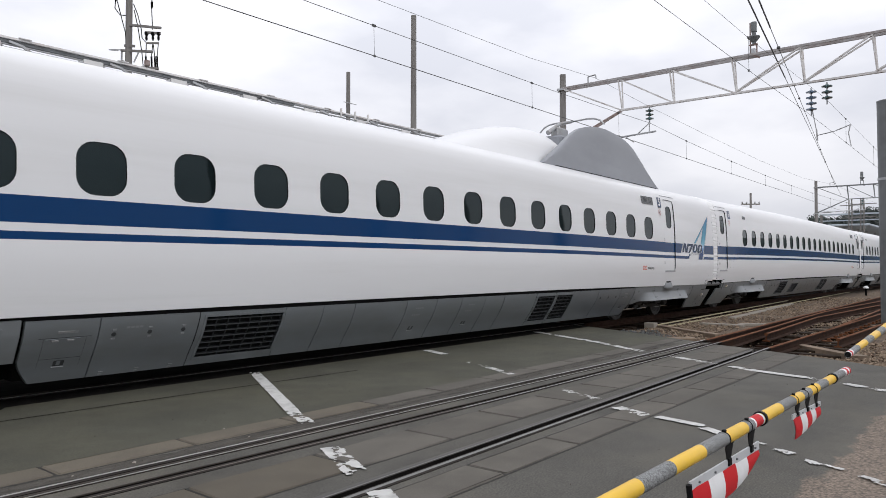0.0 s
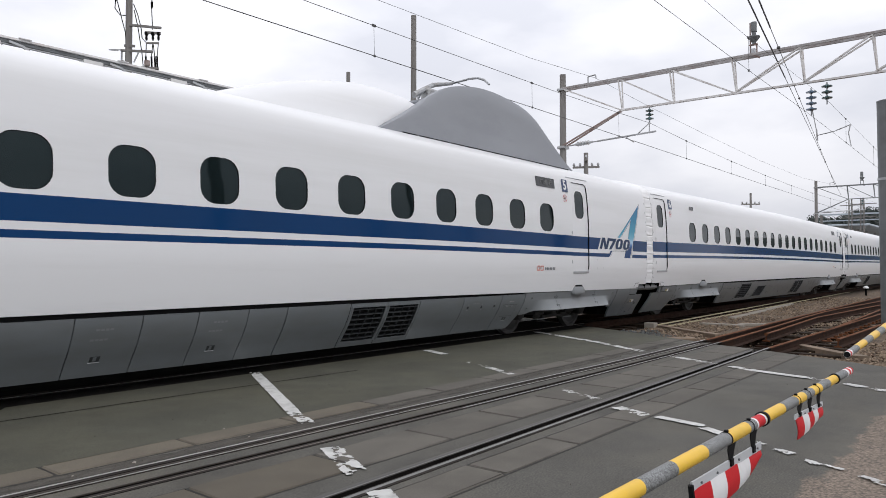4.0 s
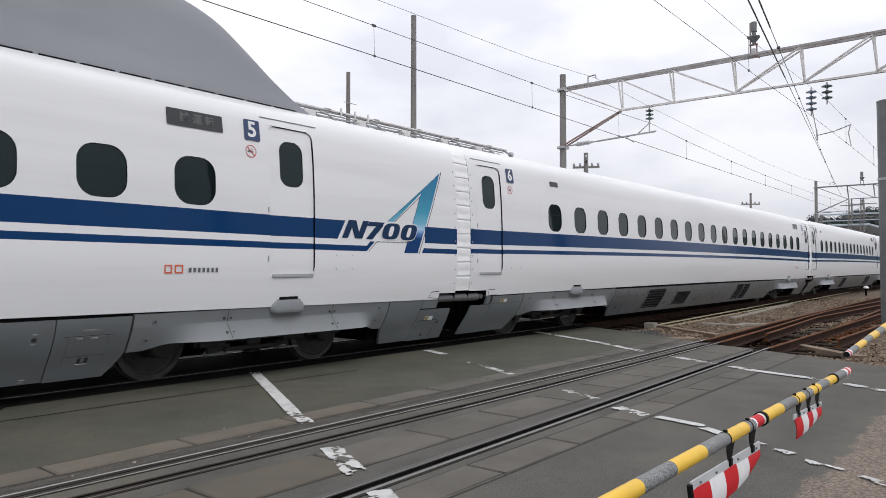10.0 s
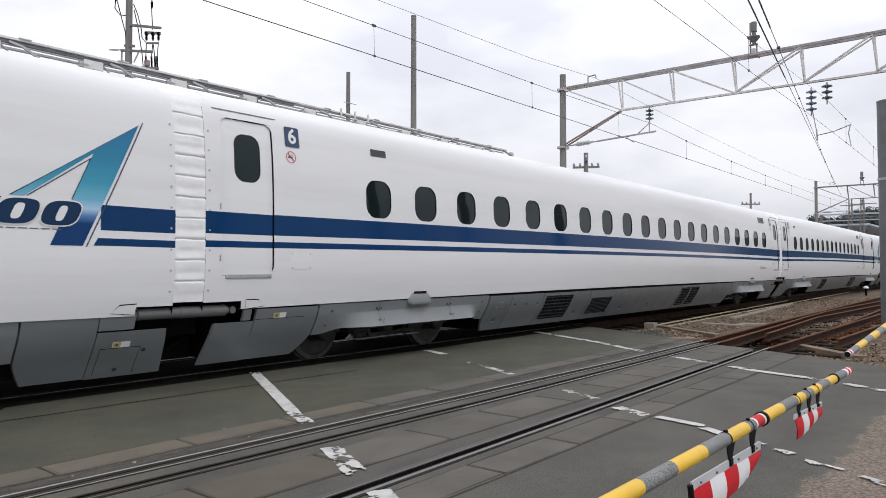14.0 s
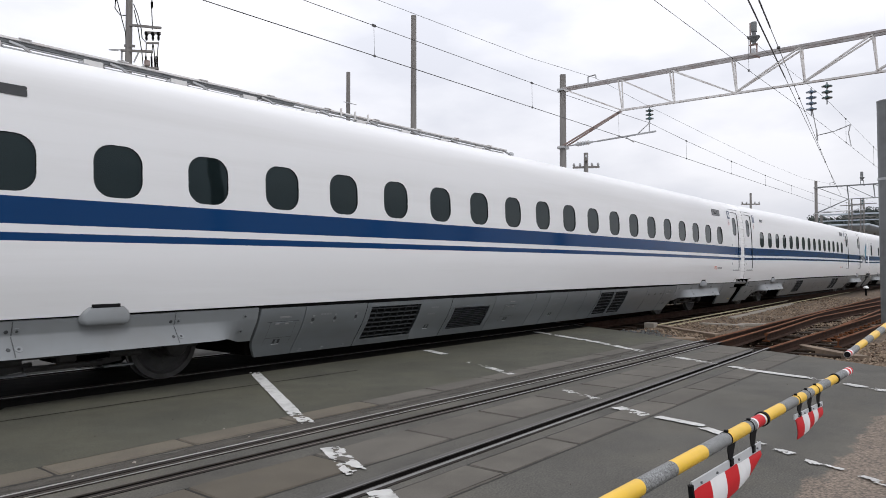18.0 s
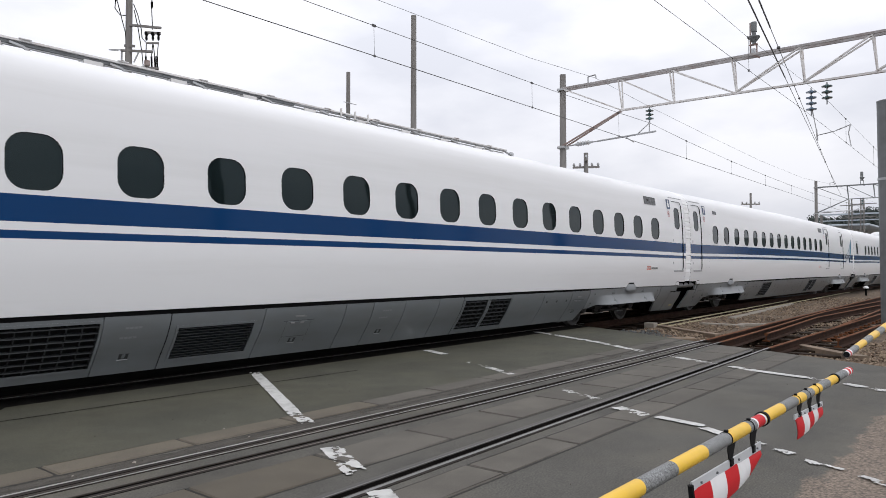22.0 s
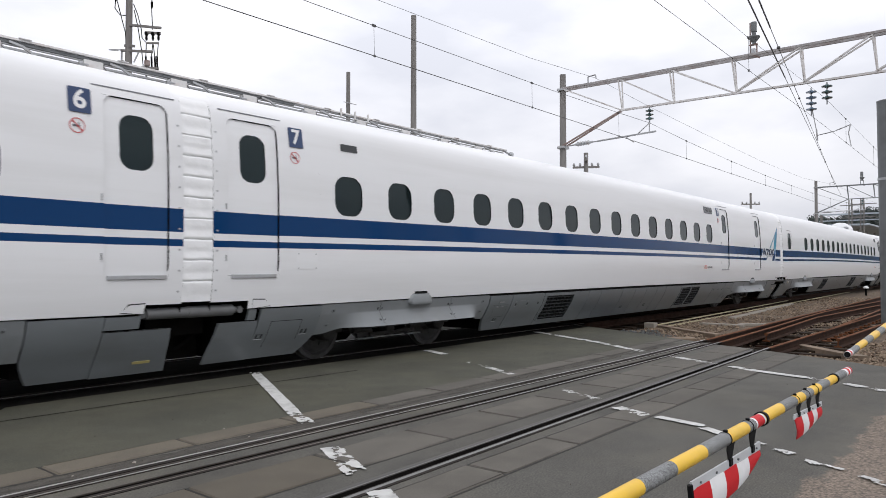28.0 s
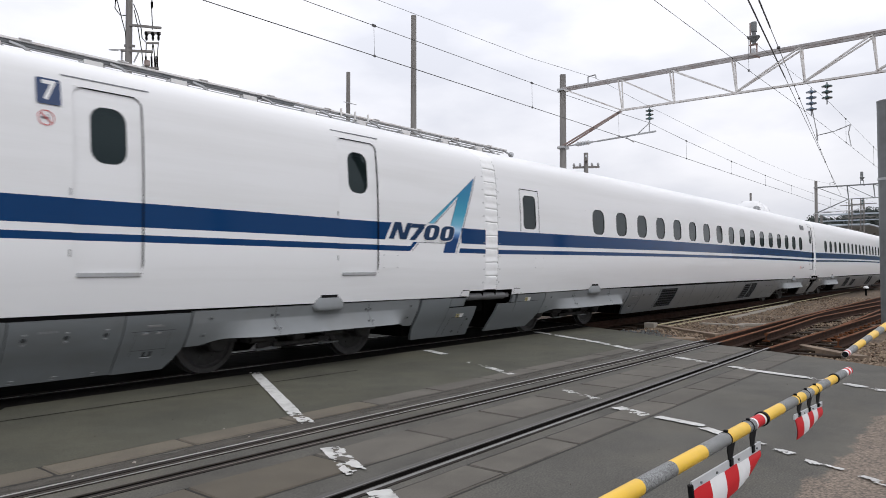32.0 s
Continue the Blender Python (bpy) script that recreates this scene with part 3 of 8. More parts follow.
def skirt_panel(x0, x1, z0, z1, lean0=0.0, lean1=0.0, cut=0.0, cut0=0.0):
    """A curved skirt panel with returned edges; lean: how far the lower end of each side edge shifts along x; cut, cut0: the lower corners cut away."""
    fm = Form()
    zs = levels(z0, z1, 0.05)
    low = lambda z: (max(0.0, 0.43 - z) / (0.43 - z0)) ** 1.3
    ex = lambda z: (x0 + lean0 * (z1 - z) / (z1 - z0) + cut0 * low(z), x1 + lean1 * (z1 - z) / (z1 - z0) - cut * low(z))
    fm.grid([[(ex(z)[0], -skirt_outline(z), z), (ex(z)[1], -skirt_outline(z), z)] for z in zs])
    t = 0.045
    fm.grid([[(ex(z)[0], -skirt_outline(z) + t, z), (ex(z)[0], -skirt_outline(z), z)] for z in zs])
    fm.grid([[(ex(z)[1], -skirt_outline(z), z), (ex(z)[1], -skirt_outline(z) + t, z)] for z in zs])
    for z, s in ((z0, 1), (z1, -1)):
        row = [[(ex(z)[0], -skirt_outline(z) + t, z), (ex(z)[1], -skirt_outline(z) + t, z)], [(ex(z)[0], -skirt_outline(z), z), (ex(z)[1], -skirt_outline(z), z)]]
        fm.grid(row if s > 0 else row[::-1])
    return fm


def skirt_with_opening(x0, x1, z0, z1, hx0, hx1, hz0, hz1):
    """A skirt panel with a rectangular vent opening and its reveal."""
    fm = Form()
    q = lambda x, z, o=0.0: (x, -skirt_outline(z) + o, z)
    for a, b, c, d in ((x0, x1, z0, hz0), (x0, x1, hz1, z1), (x0, hx0, hz0, hz1), (hx1, x1, hz0, hz1)):
        fm.grid([[q(a, z), q(b, z)] for z in levels(c, d, 0.06)])
    zs = levels(hz0, hz1, 0.06)
    d = 0.06
    fm.grid([[q(hx0, z), q(hx0, z, d)] for z in zs], 1)
    fm.grid([[q(hx1, z, d), q(hx1, z)] for z in zs], 1)
    fm.grid([[q(hx0, hz1), q(hx1, hz1)], [q(hx0, hz1, d), q(hx1, hz1, d)]], 1)
    fm.grid([[q(hx0, hz0, d), q(hx1, hz0, d)], [q(hx0, hz0), q(hx1, hz0)]], 1)
    # black backing sheet paints the unlit depth behind the opening
    fm.grid([[q(hx0, z, d), q(hx1, z, d)] for z in zs], 2)
    return fm


def vent_frame(hx0, hx1, hz0, hz1, w=0.028):
    fm = Form()
    q = lambda x, z, o: (x, -skirt_outline(z) - o, z)
    for a, b, c, d in ((hx0 - w, hx1 + w, hz0 - w, hz0), (hx0 - w, hx1 + w, hz1, hz1 + w), (hx0 - w, hx0, hz0, hz1), (hx1, hx1 + w, hz0, hz1)):
        zs = levels(c, d, 0.08)
        fm.grid([[q(a, z, 0.012), q(b, z, 0.012)] for z in zs])
        fm.grid([[q(a, z, 0), q(a, z, 0.012)] for z in zs])
        fm.grid([[q(b, z, 0.012), q(b, z, 0)] for z in zs])
        fm.grid([[q(a, d, 0.012), q(b, d, 0.012)], [q(a, d, 0), q(b, d, 0)]])
        fm.grid([[q(a, c, 0), q(b, c, 0)], [q(a, c, 0.012), q(b, c, 0.012)]])
    return fm


def vent_slat(w, h=0.011, lean=0.012):
    fm = Form()
    fm.grid([[(-w / 2, 0.045, -h / 2 + lean), (w / 2, 0.045, -h / 2 + lean)], [(-w / 2, 0.0, -h / 2), (w / 2, 0.0, -h / 2)], [(-w / 2, 0.0, h / 2), (w / 2, 0.0, h / 2)],
             [(-w / 2, 0.045, h / 2 + lean), (w / 2, 0.045, h / 2 + lean)]])
    return fm


def vent_bar(z0, z1, w=0.008):
    fm = Form()
    zs = levels(z0, z1, 0.08)
    q = lambda x, z, o: (x, -skirt_outline(z) + o, z)
    fm.grid([[q(-w / 2, z, 0.035), q(-w / 2, z, 0.014), q(w / 2, z, 0.014), q(w / 2, z, 0.035)] for z in zs])
    return fm


def add_vent(car, x0, x1, hx0, hx1, hz0, hz1, bars, slats):
    z0, z1 = SKIRT_Z0, 0.832
    key = (round(x1 - x0, 3), round(hx0 - x0, 3), round(hx1 - x0, 3), hz0, hz1)
    me = shared(("vp",) + key, lambda: skirt_with_opening(0.006, x1 - x0 - 0.006, z0, z1, hx0 - x0, hx1 - x0, hz0, hz1).mesh("skirt_panel", [SKIRT, MESH_GREY, BLACK], 40, 0.0005))
    p = part("skirt_panel", me, None, car, at=(x0, 0, 0))
    part("vent_frame", shared(("vf",) + key, lambda: vent_frame(hx0 - x0, hx1 - x0, hz0, hz1).mesh("vent_frame", [SKIRT])), None, p)
    sl = shared(("slat", round(hx1 - hx0, 3), slats > 8), lambda: vent_slat(hx1 - hx0, 0.006 if slats > 8 else 0.011).mesh("slat", [SLAT_GREY]))
    for k in range(slats):
        z = hz0 + (hz1 - hz0) * (k + 0.5) / slats
        part("slat", sl, None, p, at=((hx0 + hx1) / 2 - x0, -skirt_outline(z) + 0.008, z))
    bar = shared(("bar", hz0, hz1), lambda: vent_bar(hz0, hz1).mesh("grille_bar", [SLAT_GREY]))
    for k in range(1, bars):
        part("grille_bar", bar, None, p, at=(hx0 - x0 + (hx1 - hx0) * k / bars, 0, 0))


def tab_form():
    """A small bright tab above or below a fastener."""
    fm = Form()
    fm.box(-0.022, 0.022, -0.004, 0.006, -0.011, 0.011, 0, 0.003)
    return fm


def fastener_form():
    fm = Form()
    fm.lathe((0, -0.001, 0), (0, -1, 0), [(0, 0.026), (0.004, 0.024), (0.0041, 0.0)], 12)
    return fm


def cover_bolt_form():
    """A round pad with a bolt in it on a bogie cover."""
    fm = Form()
    fm.lathe((0, 0.002, 0), (0, -1, 0), [(0, 0.034), (0.004, 0.033), (0.0041, 0.014)], 14, 1)
    fm.lathe((0, -0.0021, 0), (0, -1, 0), [(0, 0.014), (0.002, 0.013), (0.0021, 0.0)], 14)
    return fm


def sunk_bolt_form():
    fm = Form()
    fm.lathe((0, -0.001, 0), (0, -1, 0), [(0, 0.020), (0.003, 0.018), (0.0031, 0.0)], 10)
    return fm


def catch_form():
    """Two small bright catches at the skirt's lower edge."""
    fm = Form()
    fm.box(-0.026, 0.026, -0.005, 0.006, 0.008, 0.022, 0, 0.003)
    fm.box(-0.034, 0.014, -0.005, 0.006, -0.022, -0.010, 0, 0.003)
    return fm


def print_form():
    """Pale bars of small writing on a skirt panel."""
    fm = Form()
    for k in range(4):
        fm.face([(-0.09 + 0.048 * k, 0, -0.012), (-0.052 + 0.048 * k, 0, -0.012), (-0.052 + 0.048 * k, 0, 0.012), (-0.09 + 0.048 * k, 0, 0.012)])
    return fm


def hatch_form():
    """A lock box with two keyhole plates and a drop flap; a dark plate paints its shaded recess."""
    fm = Form()
    fm.box(-0.052, 0.052, -0.002, 0.012, -0.036, 0.036, 1)
    fm.box(-0.022, 0.014, -0.0035, 0.0, -0.026, 0.030, 0)
    fm.box(-0.066, 0.056, -0.010, 0.004, -0.052, -0.042, 2, 0.003)
    return fm


def lock_seam_form():
    """The fine dark outline of the flap round a lock, on the curved skirt."""
    fm = Form()
    q = lambda x, z: (x, -skirt_outline(z) - 0.0025, z)
    for x0, x1, z0, z1 in ((-0.202, -0.199, 0.35, 0.65), (0.199, 0.202, 0.35, 0.65), (-0.20, 0.20, 0.438, 0.442), (-0.25, 0.25, 0.650, 0.655)):
        fm.grid([[q(x0, z), q(x1, z)] for z in levels(z0, z1, 0.05)])
    return fm


def latch_form():
    fm = Form()
    fm.box(-0.17, 0.17, -0.005, 0.004, 0.018, 0.024, 0)
    fm.box(-0.11, -0.04, -0.007, 0.004, -0.010, 0.010, 1, 0.004)
    fm.box(0.04, 0.11, -0.007, 0.004, -0.010, 0.010, 1, 0.004)
    fm.box(-0.06, 0.09, -0.002, 0.004, 0.085, 0.105, 1)
    return fm


def tilt_at(z):
    """Lean of the body side at height z, for flat plates laid on it, in degrees."""
    return math.degrees(math.atan2(half(z - 0.05) - half(z + 0.05), 0.10))


def lay_on(x, z, off=0.003):
    """The pose of a flat plate drawn in x-y that lies on the side, reading from the camera."""
    return Matrix.Translation(on_side(x, z, off)) @ pose(0, 0, 0, 90 - tilt_at(z), 0, 0)


def plate_form(w, h, r=0.02, t=0.003):
    fm = Form()
    pts = [(x, z) for x, z, _ in rounded(-w / 2, w / 2, -h / 2, h / 2, r)]
    fm.face([(x, z, t) for x, z in pts])
    fm.grid([[(x, z, 0) for x, z in pts], [(x, z, t) for x, z in pts]], 0, True)
    return fm


def ring_form(r, w, t=0.003, n=28, bar=True):
    fm = Form()
    c = [(math.cos(2 * math.pi * k / n), math.sin(2 * math.pi * k / n)) for k in range(n)]
    fm.grid([[(x * r, y * r, t) for x, y in c], [(x * (r - w), y * (r - w), t) for x, y in c]], 0, True)
    if bar:
        u = r - w
        fm.face([(-u * 0.75, u * 0.62, t), (-u * 0.62, u * 0.75, t), (u * 0.75, -u * 0.62, t), (u * 0.62, -u * 0.75, t)][::-1])
    return fm


def flat(points, t=0.0):
    fm = Form()
    fm.face([(x, z, t) for x, z in points])
    return fm


def side_shape(points, off, step=0.1):
    """A decal with straight edges laid on the curved side, cut into level strips. Points (x, z), anticlockwise, convex."""
    fm = Form()
    zs = sorted({z for _, z in points})
    zs = sorted({q for a, b in zip(zs, zs[1:]) for q in levels(a, b, step)})
    rows = []
    for z in zs:
        xs = []
        for (xa, za), (xb, zb) in zip(points, points[1:] + points[:1]):
            if min(za, zb) - 1e-9 <= z <= max(za, zb) + 1e-9:
                if abs(za - zb) < 1e-9:
                    xs += [xa, xb]
                else:
                    xs.append(xa + (xb - xa) * (z - za) / (zb - za))
        rows.append([on_side(min(xs), z, off), on_side(max(xs), z, off)])
    fm.grid(rows)
    return fm


def wheel_form():
    """One wheel and its brake disc, on an axle along y, camera side at -y."""
    fm = Form()
    fm.lathe((0, 0, 0), (0, -1, 0), [(0.00, 0.445), (0.028, 0.445, 1), (0.034, 0.432, 1), (0.125, 0.43, 0), (0.13, 0.37, 0), (0.112, 0.36, 0), (0.092, 0.33, 2), (0.096, 0.30, 2),
             (0.096, 0.20, 2), (0.085, 0.17, 0), (0.13, 0.13, 0), (0.15, 0.125, 0), (0.152, 0.06, 0), (0.14, 0.05, 0), (0.14, 0.0, 0)], 36)
    for k in range(8):
        a = 2 * math.pi * k / 8
        fm.lathe((0.235 * math.cos(a), -0.092, 0.235 * math.sin(a)), (0, -1, 0), [(0, 0.022), (0.014, 0.02), (0.0145, 0.0)], 7, 2)
    return fm


def build_bogie(car, cx):
    """A two-axle bogie under the car: wheelsets that roll, frame, axle boxes, springs, dampers."""
    wheels = []
    wm = shared("wheel", lambda: wheel_form().mesh("wheel", [WHEEL, TREAD, BOGIE], 30))
    ax = shared("axle", lambda: axle_form().mesh("axle", [BOGIE], 30))
    for dx in (-1.25, 1.25):
        w = part("wheelset", ax, None, car, "steel axle with two wheels", at=(cx + dx, 0, 0.43))
        part("wheel", wm, None, w, at=(0, -0.685, 0))
        part("wheel", wm, None, w, at=pose(0, 0.685, 0, 0, 0, 180))
        wheels.append((w, cx + dx))
        b = shared("axle_box", lambda: axle_box_form().mesh("axle_box", [BOGIE, DARK], 30))
        part("axle_box", b, None, car, at=pose(cx + dx, -1.02, 0.43, 0, 0, 0))
        sp = shared("spring", lambda: spring_form().mesh("coil_spring", [DARK], 30))
        part("coil_spring", sp, None, car, at=(cx + dx, -1.02, 0.55))
    part("bogie_frame", shared("frame", lambda: frame_form().mesh("bogie_frame", [BOGIE, DARK])), None, car, at=(cx, 0, 0))
    for name, build, spots in (("brake_lever", lever_form, ((-0.46, -1.0, 0.32), (0.46, -1.0, 0.32))), ("brake_caliper", caliper_form, ((-0.72, -0.99, 0.415), (0.72, -0.99, 0.415), (0.0, -1.04, 0.40))),
                               ("brake_cylinder", cylinder_form, ((-0.62, -1.1, 0.40), (0.62, -1.1, 0.40))), ("guard_plate", guard_plate_form, ((-0.55, -1.09, 0.265), (0.55, -1.09, 0.265))),
                               ("tie_rod", tie_rod_form, ((0.0, -1.05, 0.31),))):
        me = shared(name, lambda: build().mesh(name, [COVER_GREY if name == "guard_plate" else BOGIE], 30))
        for x, y, z in spots:
            part(name, me, None, car, at=(cx + x, y, z))
    part("yaw_damper", shared("damper", lambda: damper_form().mesh("yaw_damper", [BOGIE, DARK], 30)), None, car, at=(cx, 0, 0))
    return wheels


def axle_form():
    fm = Form()
    fm.tube((0, -0.95, 0), (0, 0.95, 0), 0.085, n=16)
    fm.lathe((0, -0.3, 0), (0, 1, 0), [(0, 0.09), (0, 0.26), (0.1, 0.26), (0.1, 0.09)], 20)
    return fm


def axle_box_form():
    fm = Form()
    fm.lathe((0, 0.12, 0), (0, -1, 0), [(0, 0.15), (0.17, 0.15), (0.2, 0.13), (0.215, 0.08), (0.215, 0.0)], 18)
    fm.box(-0.32, 0.32, -0.02, 0.12, -0.05, 0.09, 0, 0.02)
    fm.box(-0.45, -0.28, -0.03, 0.13, -0.02, 0.14, 1, 0.02)
    fm.box(0.28, 0.45, -0.03, 0.13, -0.02, 0.14, 1, 0.02)
    return fm


def spring_form():
    fm = Form()
    for k in range(5):
        fm.lathe((0, 0, k * 0.045), (0, 0, 1), [(0, 0.09), (0.013, 0.115), (0.03, 0.115), (0.043, 0.09)], 14)
    return fm


def frame_form():
    fm = Form()
    for y in (-1.02, 1.02):
        fm.beam((-1.7, y, 0.70), (-0.95, y, 0.66), 0.16, 0.16)
        fm.beam((-0.95, y, 0.66), (-0.45, y, 0.50), 0.16, 0.17)
        fm.beam((-0.45, y, 0.50), (0.45, y, 0.50), 0.18, 0.18)
        fm.beam((0.45, y, 0.50), (0.95, y, 0.66), 0.16, 0.17)
        fm.beam((0.95, y, 0.66), (1.7, y, 0.70), 0.16, 0.16)
    for x in (-0.35, 0.35):
        fm.beam((x, -1.0, 0.5), (x, 1.0, 0.5), 0.2, 0.2)
    fm.box(-0.25, 0.25, -0.9, 0.9, 0.45, 0.85, 1)
    for x in (-0.62, 0.62):
        fm.box(x - 0.34, x + 0.34, -0.60, 0.60, 0.20, 0.66, 1, 0.08)
    # unseen near-black plate added to stop daylight from the far side
    fm.box(-1.75, 1.75, 0.95, 1.0, 0.30, 0.80, 1)
    return fm


def lever_form():
    fm = Form()
    fm.beam((0.16, 0, 0.02), (-0.16, 0, -0.02), 0.05, 0.07)
    return fm


def caliper_form():
    fm = Form()
    fm.box(-0.1, 0.1, -0.09, 0.09, -0.055, 0.055, 0, 0.02)
    return fm


def cylinder_form():
    fm = Form()
    fm.tube((-0.18, 0, 0), (0.18, 0, 0), 0.045, n=12)
    return fm


def guard_plate_form():
    fm = Form()
    fm.box(-0.16, 0.16, -0.04, 0.04, -0.01, 0.01, 0, 0.004)
    return fm


def tie_rod_form():
    fm = Form()
    fm.tube((-0.4, 0, 0), (0.4, 0, 0), 0.03, n=8)
    return fm


def damper_form():
    fm = Form()
    fm.tube((-0.1, -1.3, 0.60), (0.65, -1.3, 0.60), 0.06, n=12)
    fm.tube((0.65, -1.3, 0.60), (1.05, -1.3, 0.60), 0.035, n=10)
    fm.box(-0.22, -0.06, -1.37, -1.1, 0.52, 0.72, 0, 0.02)
    fm.box(1.0, 1.1, -1.35, -1.1, 0.54, 0.66, 1, 0.02)
    return fm


def bogie_cover_form():
    """The long cover over a bogie: plain above, flared out below, with drooping ends."""
    fm = Form()
    n = 44
    rows = {0: [], 1: [], 2: [], 3: [], 4: [], 5: []}
    for k in range(n + 1):
        u = -1.935 + 3.87 * k / n
        bot = 0.50
        for e, s in ((-1.935, 1), (1.935, -1)):
            d = (u - e) * s
            if d < 0.5:
                bot = min(bot, 0.43 + 0.07 * (0.5 - 0.5 * math.cos(math.pi * max(min((d - 0.12) / 0.36, 1), 0))))
        fl = max(0.0, min(1.0, (u + 1.72) / 0.75, (1.78 - u) / 0.55))
        fl = fl * fl * (3 - 2 * fl)
        zc = 0.70
        rows[0].append((u, -skirt_outline(0.838) + 0.03, 0.850))
        rows[1].append((u, -skirt_outline(0.838), 0.843))
        rows[2].append((u, -skirt_outline(zc + 0.02), zc + 0.02))
        rows[3].append((u, -skirt_outline(zc) - 0.004 * fl, zc - 0.01))
        rows[4].append((u, -(skirt_outline(bot) * (1 - fl) + 1.705 * fl), bot))
        rows[5].append((u, -(skirt_outline(bot) * (1 - fl) + 1.705 * fl) + 0.05, bot + 0.01))
    fm.grid([rows[k] for k in (5, 4, 3, 2, 1, 0)])
    for k in (0, n):
        col = [rows[j][k] for j in (5, 4, 3, 2, 1, 0)]
        back = [(x, y + 0.05, z) for x, y, z in col]
        fm.grid([col, back] if k == 0 else [back, col])
    return fm


def bump_form():
    """A rounded fairing hung over the skirt's top edge, with a dark slot above it."""
    fm = Form()
    rows = []
    for z, w, d in ((0.945, 0.17, -0.004), (0.93, 0.185, 0.010), (0.905, 0.21, 0.024), (0.87, 0.235, 0.034), (0.82, 0.245, 0.044), (0.785, 0.23, 0.05), (0.765, 0.20, 0.044), (0.758, 0.18, 0.0)):
        y = -half(max(z, 0.838)) - d
        rows.append([(-w - 0.02, y + d + 0.01, z), (-w, y + d * 0.35, z), (-w + 0.035, y, z), (w - 0.035, y, z), (w, y + d * 0.35, z), (w + 0.02, y + d + 0.01, z)][::-1])
    fm.grid(rows)
    # black block paints the slot's shaded depth
    fm.box(-0.145, 0.145, -half(0.95) - 0.006, -half(0.95) + 0.02, 0.935, 0.972, 1)
    return fm


def hood_form():
    """The puckered white fabric hood that closes the gap between two cars, gathered in sharp folds."""
    fm = Form()
    folds = [0.953 + 0.2338 * k for k in range(1, 11)]
    zs = set(levels(0.955, 3.30, 0.024))
    for f in folds:
        zs = {z for z in zs if abs(z - f) > 0.019} | {f + d for d in (-0.016, -0.007, -0.003, 0.0, 0.004, 0.011)}
    rows = []
    for z in sorted(q for q in zs if q <= 3.30):
        k, d = min(((i, z - f) for i, f in enumerate(folds)), key=lambda e: abs(e[1]))
        line = math.exp(-(d / 0.005) ** 2)
        puff = 0.010 * (1 - min(abs(d + 0.02) / 0.12, 1.0) ** 2)
        row = []
        for j in range(15):
            u = j / 14
            edge = min(min(u, 1 - u) * 8, 1.0)
            dent = (puff + 0.005 * noise.noise((u * 2.2, z * 9, 2.0)) + 0.004 * noise.noise((u * 4, z * 24, 5.0))) * edge - 0.022 * line
            zz = z + 0.007 * noise.noise((u * 2.4, k * 3.7, 1.0)) * math.exp(-(d / 0.05) ** 2) * (1 if k < 9 else 0)
            row.append(((u - 0.5) * 0.39 * (1 - 0.10 * max(0, (z - 3.2) / 0.1) ** 2), -(half(z) + dent - 0.004 - 0.02 * max(0, (z - 3.24) / 0.06) ** 2), zz))
        rows.append(row)
    # smooth lining behind the folds, lapped over the roof ends
    lap = lambda z: -0.010 + 0.013 * min(max((z - 3.12) / 0.15, 0), 1)
    lining = [[(x, -half(z) - lap(z) + d, z + max(0, lap(z)) - d * (z > 3.1)) for x, d in ((-0.31, 0.035), (-0.25, 0.0), (0.25, 0.0), (0.31, 0.035))] for z in levels(0.958, 3.595, 0.03)]
    for g in (rows, lining):
        fm.grid(g)
        fm.grid([[(x, -y, z) for x, y, z in r][::-1] for r in g])
    return fm


def end_gap_form():
    """The dark coupler gear under the hood, with a near-black block added to keep the gap dark."""
    fm = Form()
    fm.box(-0.36, 0.36, -1.2, 1.2, 0.55, 0.98)
    fm.box(-0.46, 0.46, -0.9, 0.9, 0.24, 0.6)
    for k in range(4):
        pts = [(-0.45 + 0.9 * i / 8, -1.0 + 0.25 * k, 0.62 - 0.28 * math.sin(math.pi * i / 8)) for i in range(9)]
        for p, q in zip(pts, pts[1:]):
            fm.tube(p, q, 0.022, n=6, caps=False)
    return fm


def car_damper_form():
    """A horizontal damper tube between two car ends with its brackets."""
    fm = Form()
    fm.tube((-0.55, -1.545, 0.838), (-0.06, -1.545, 0.838), 0.062, n=18)
    fm.tube((-0.06, -1.545, 0.838), (0.52, -1.545, 0.838), 0.067, n=18)
    fm.tube((0.52, -1.545, 0.838), (0.56, -1.545, 0.838), 0.045, n=14)
    for x in (-0.59, 0.615):
        fm.box(x - 0.045, x + 0.06, -1.56, -1.25, 0.785, 0.895, 1, 0.02)
        fm.tube((x, -1.585, 0.838), (x, -1.45, 0.838), 0.042, n=12, slot=0)
    return fm


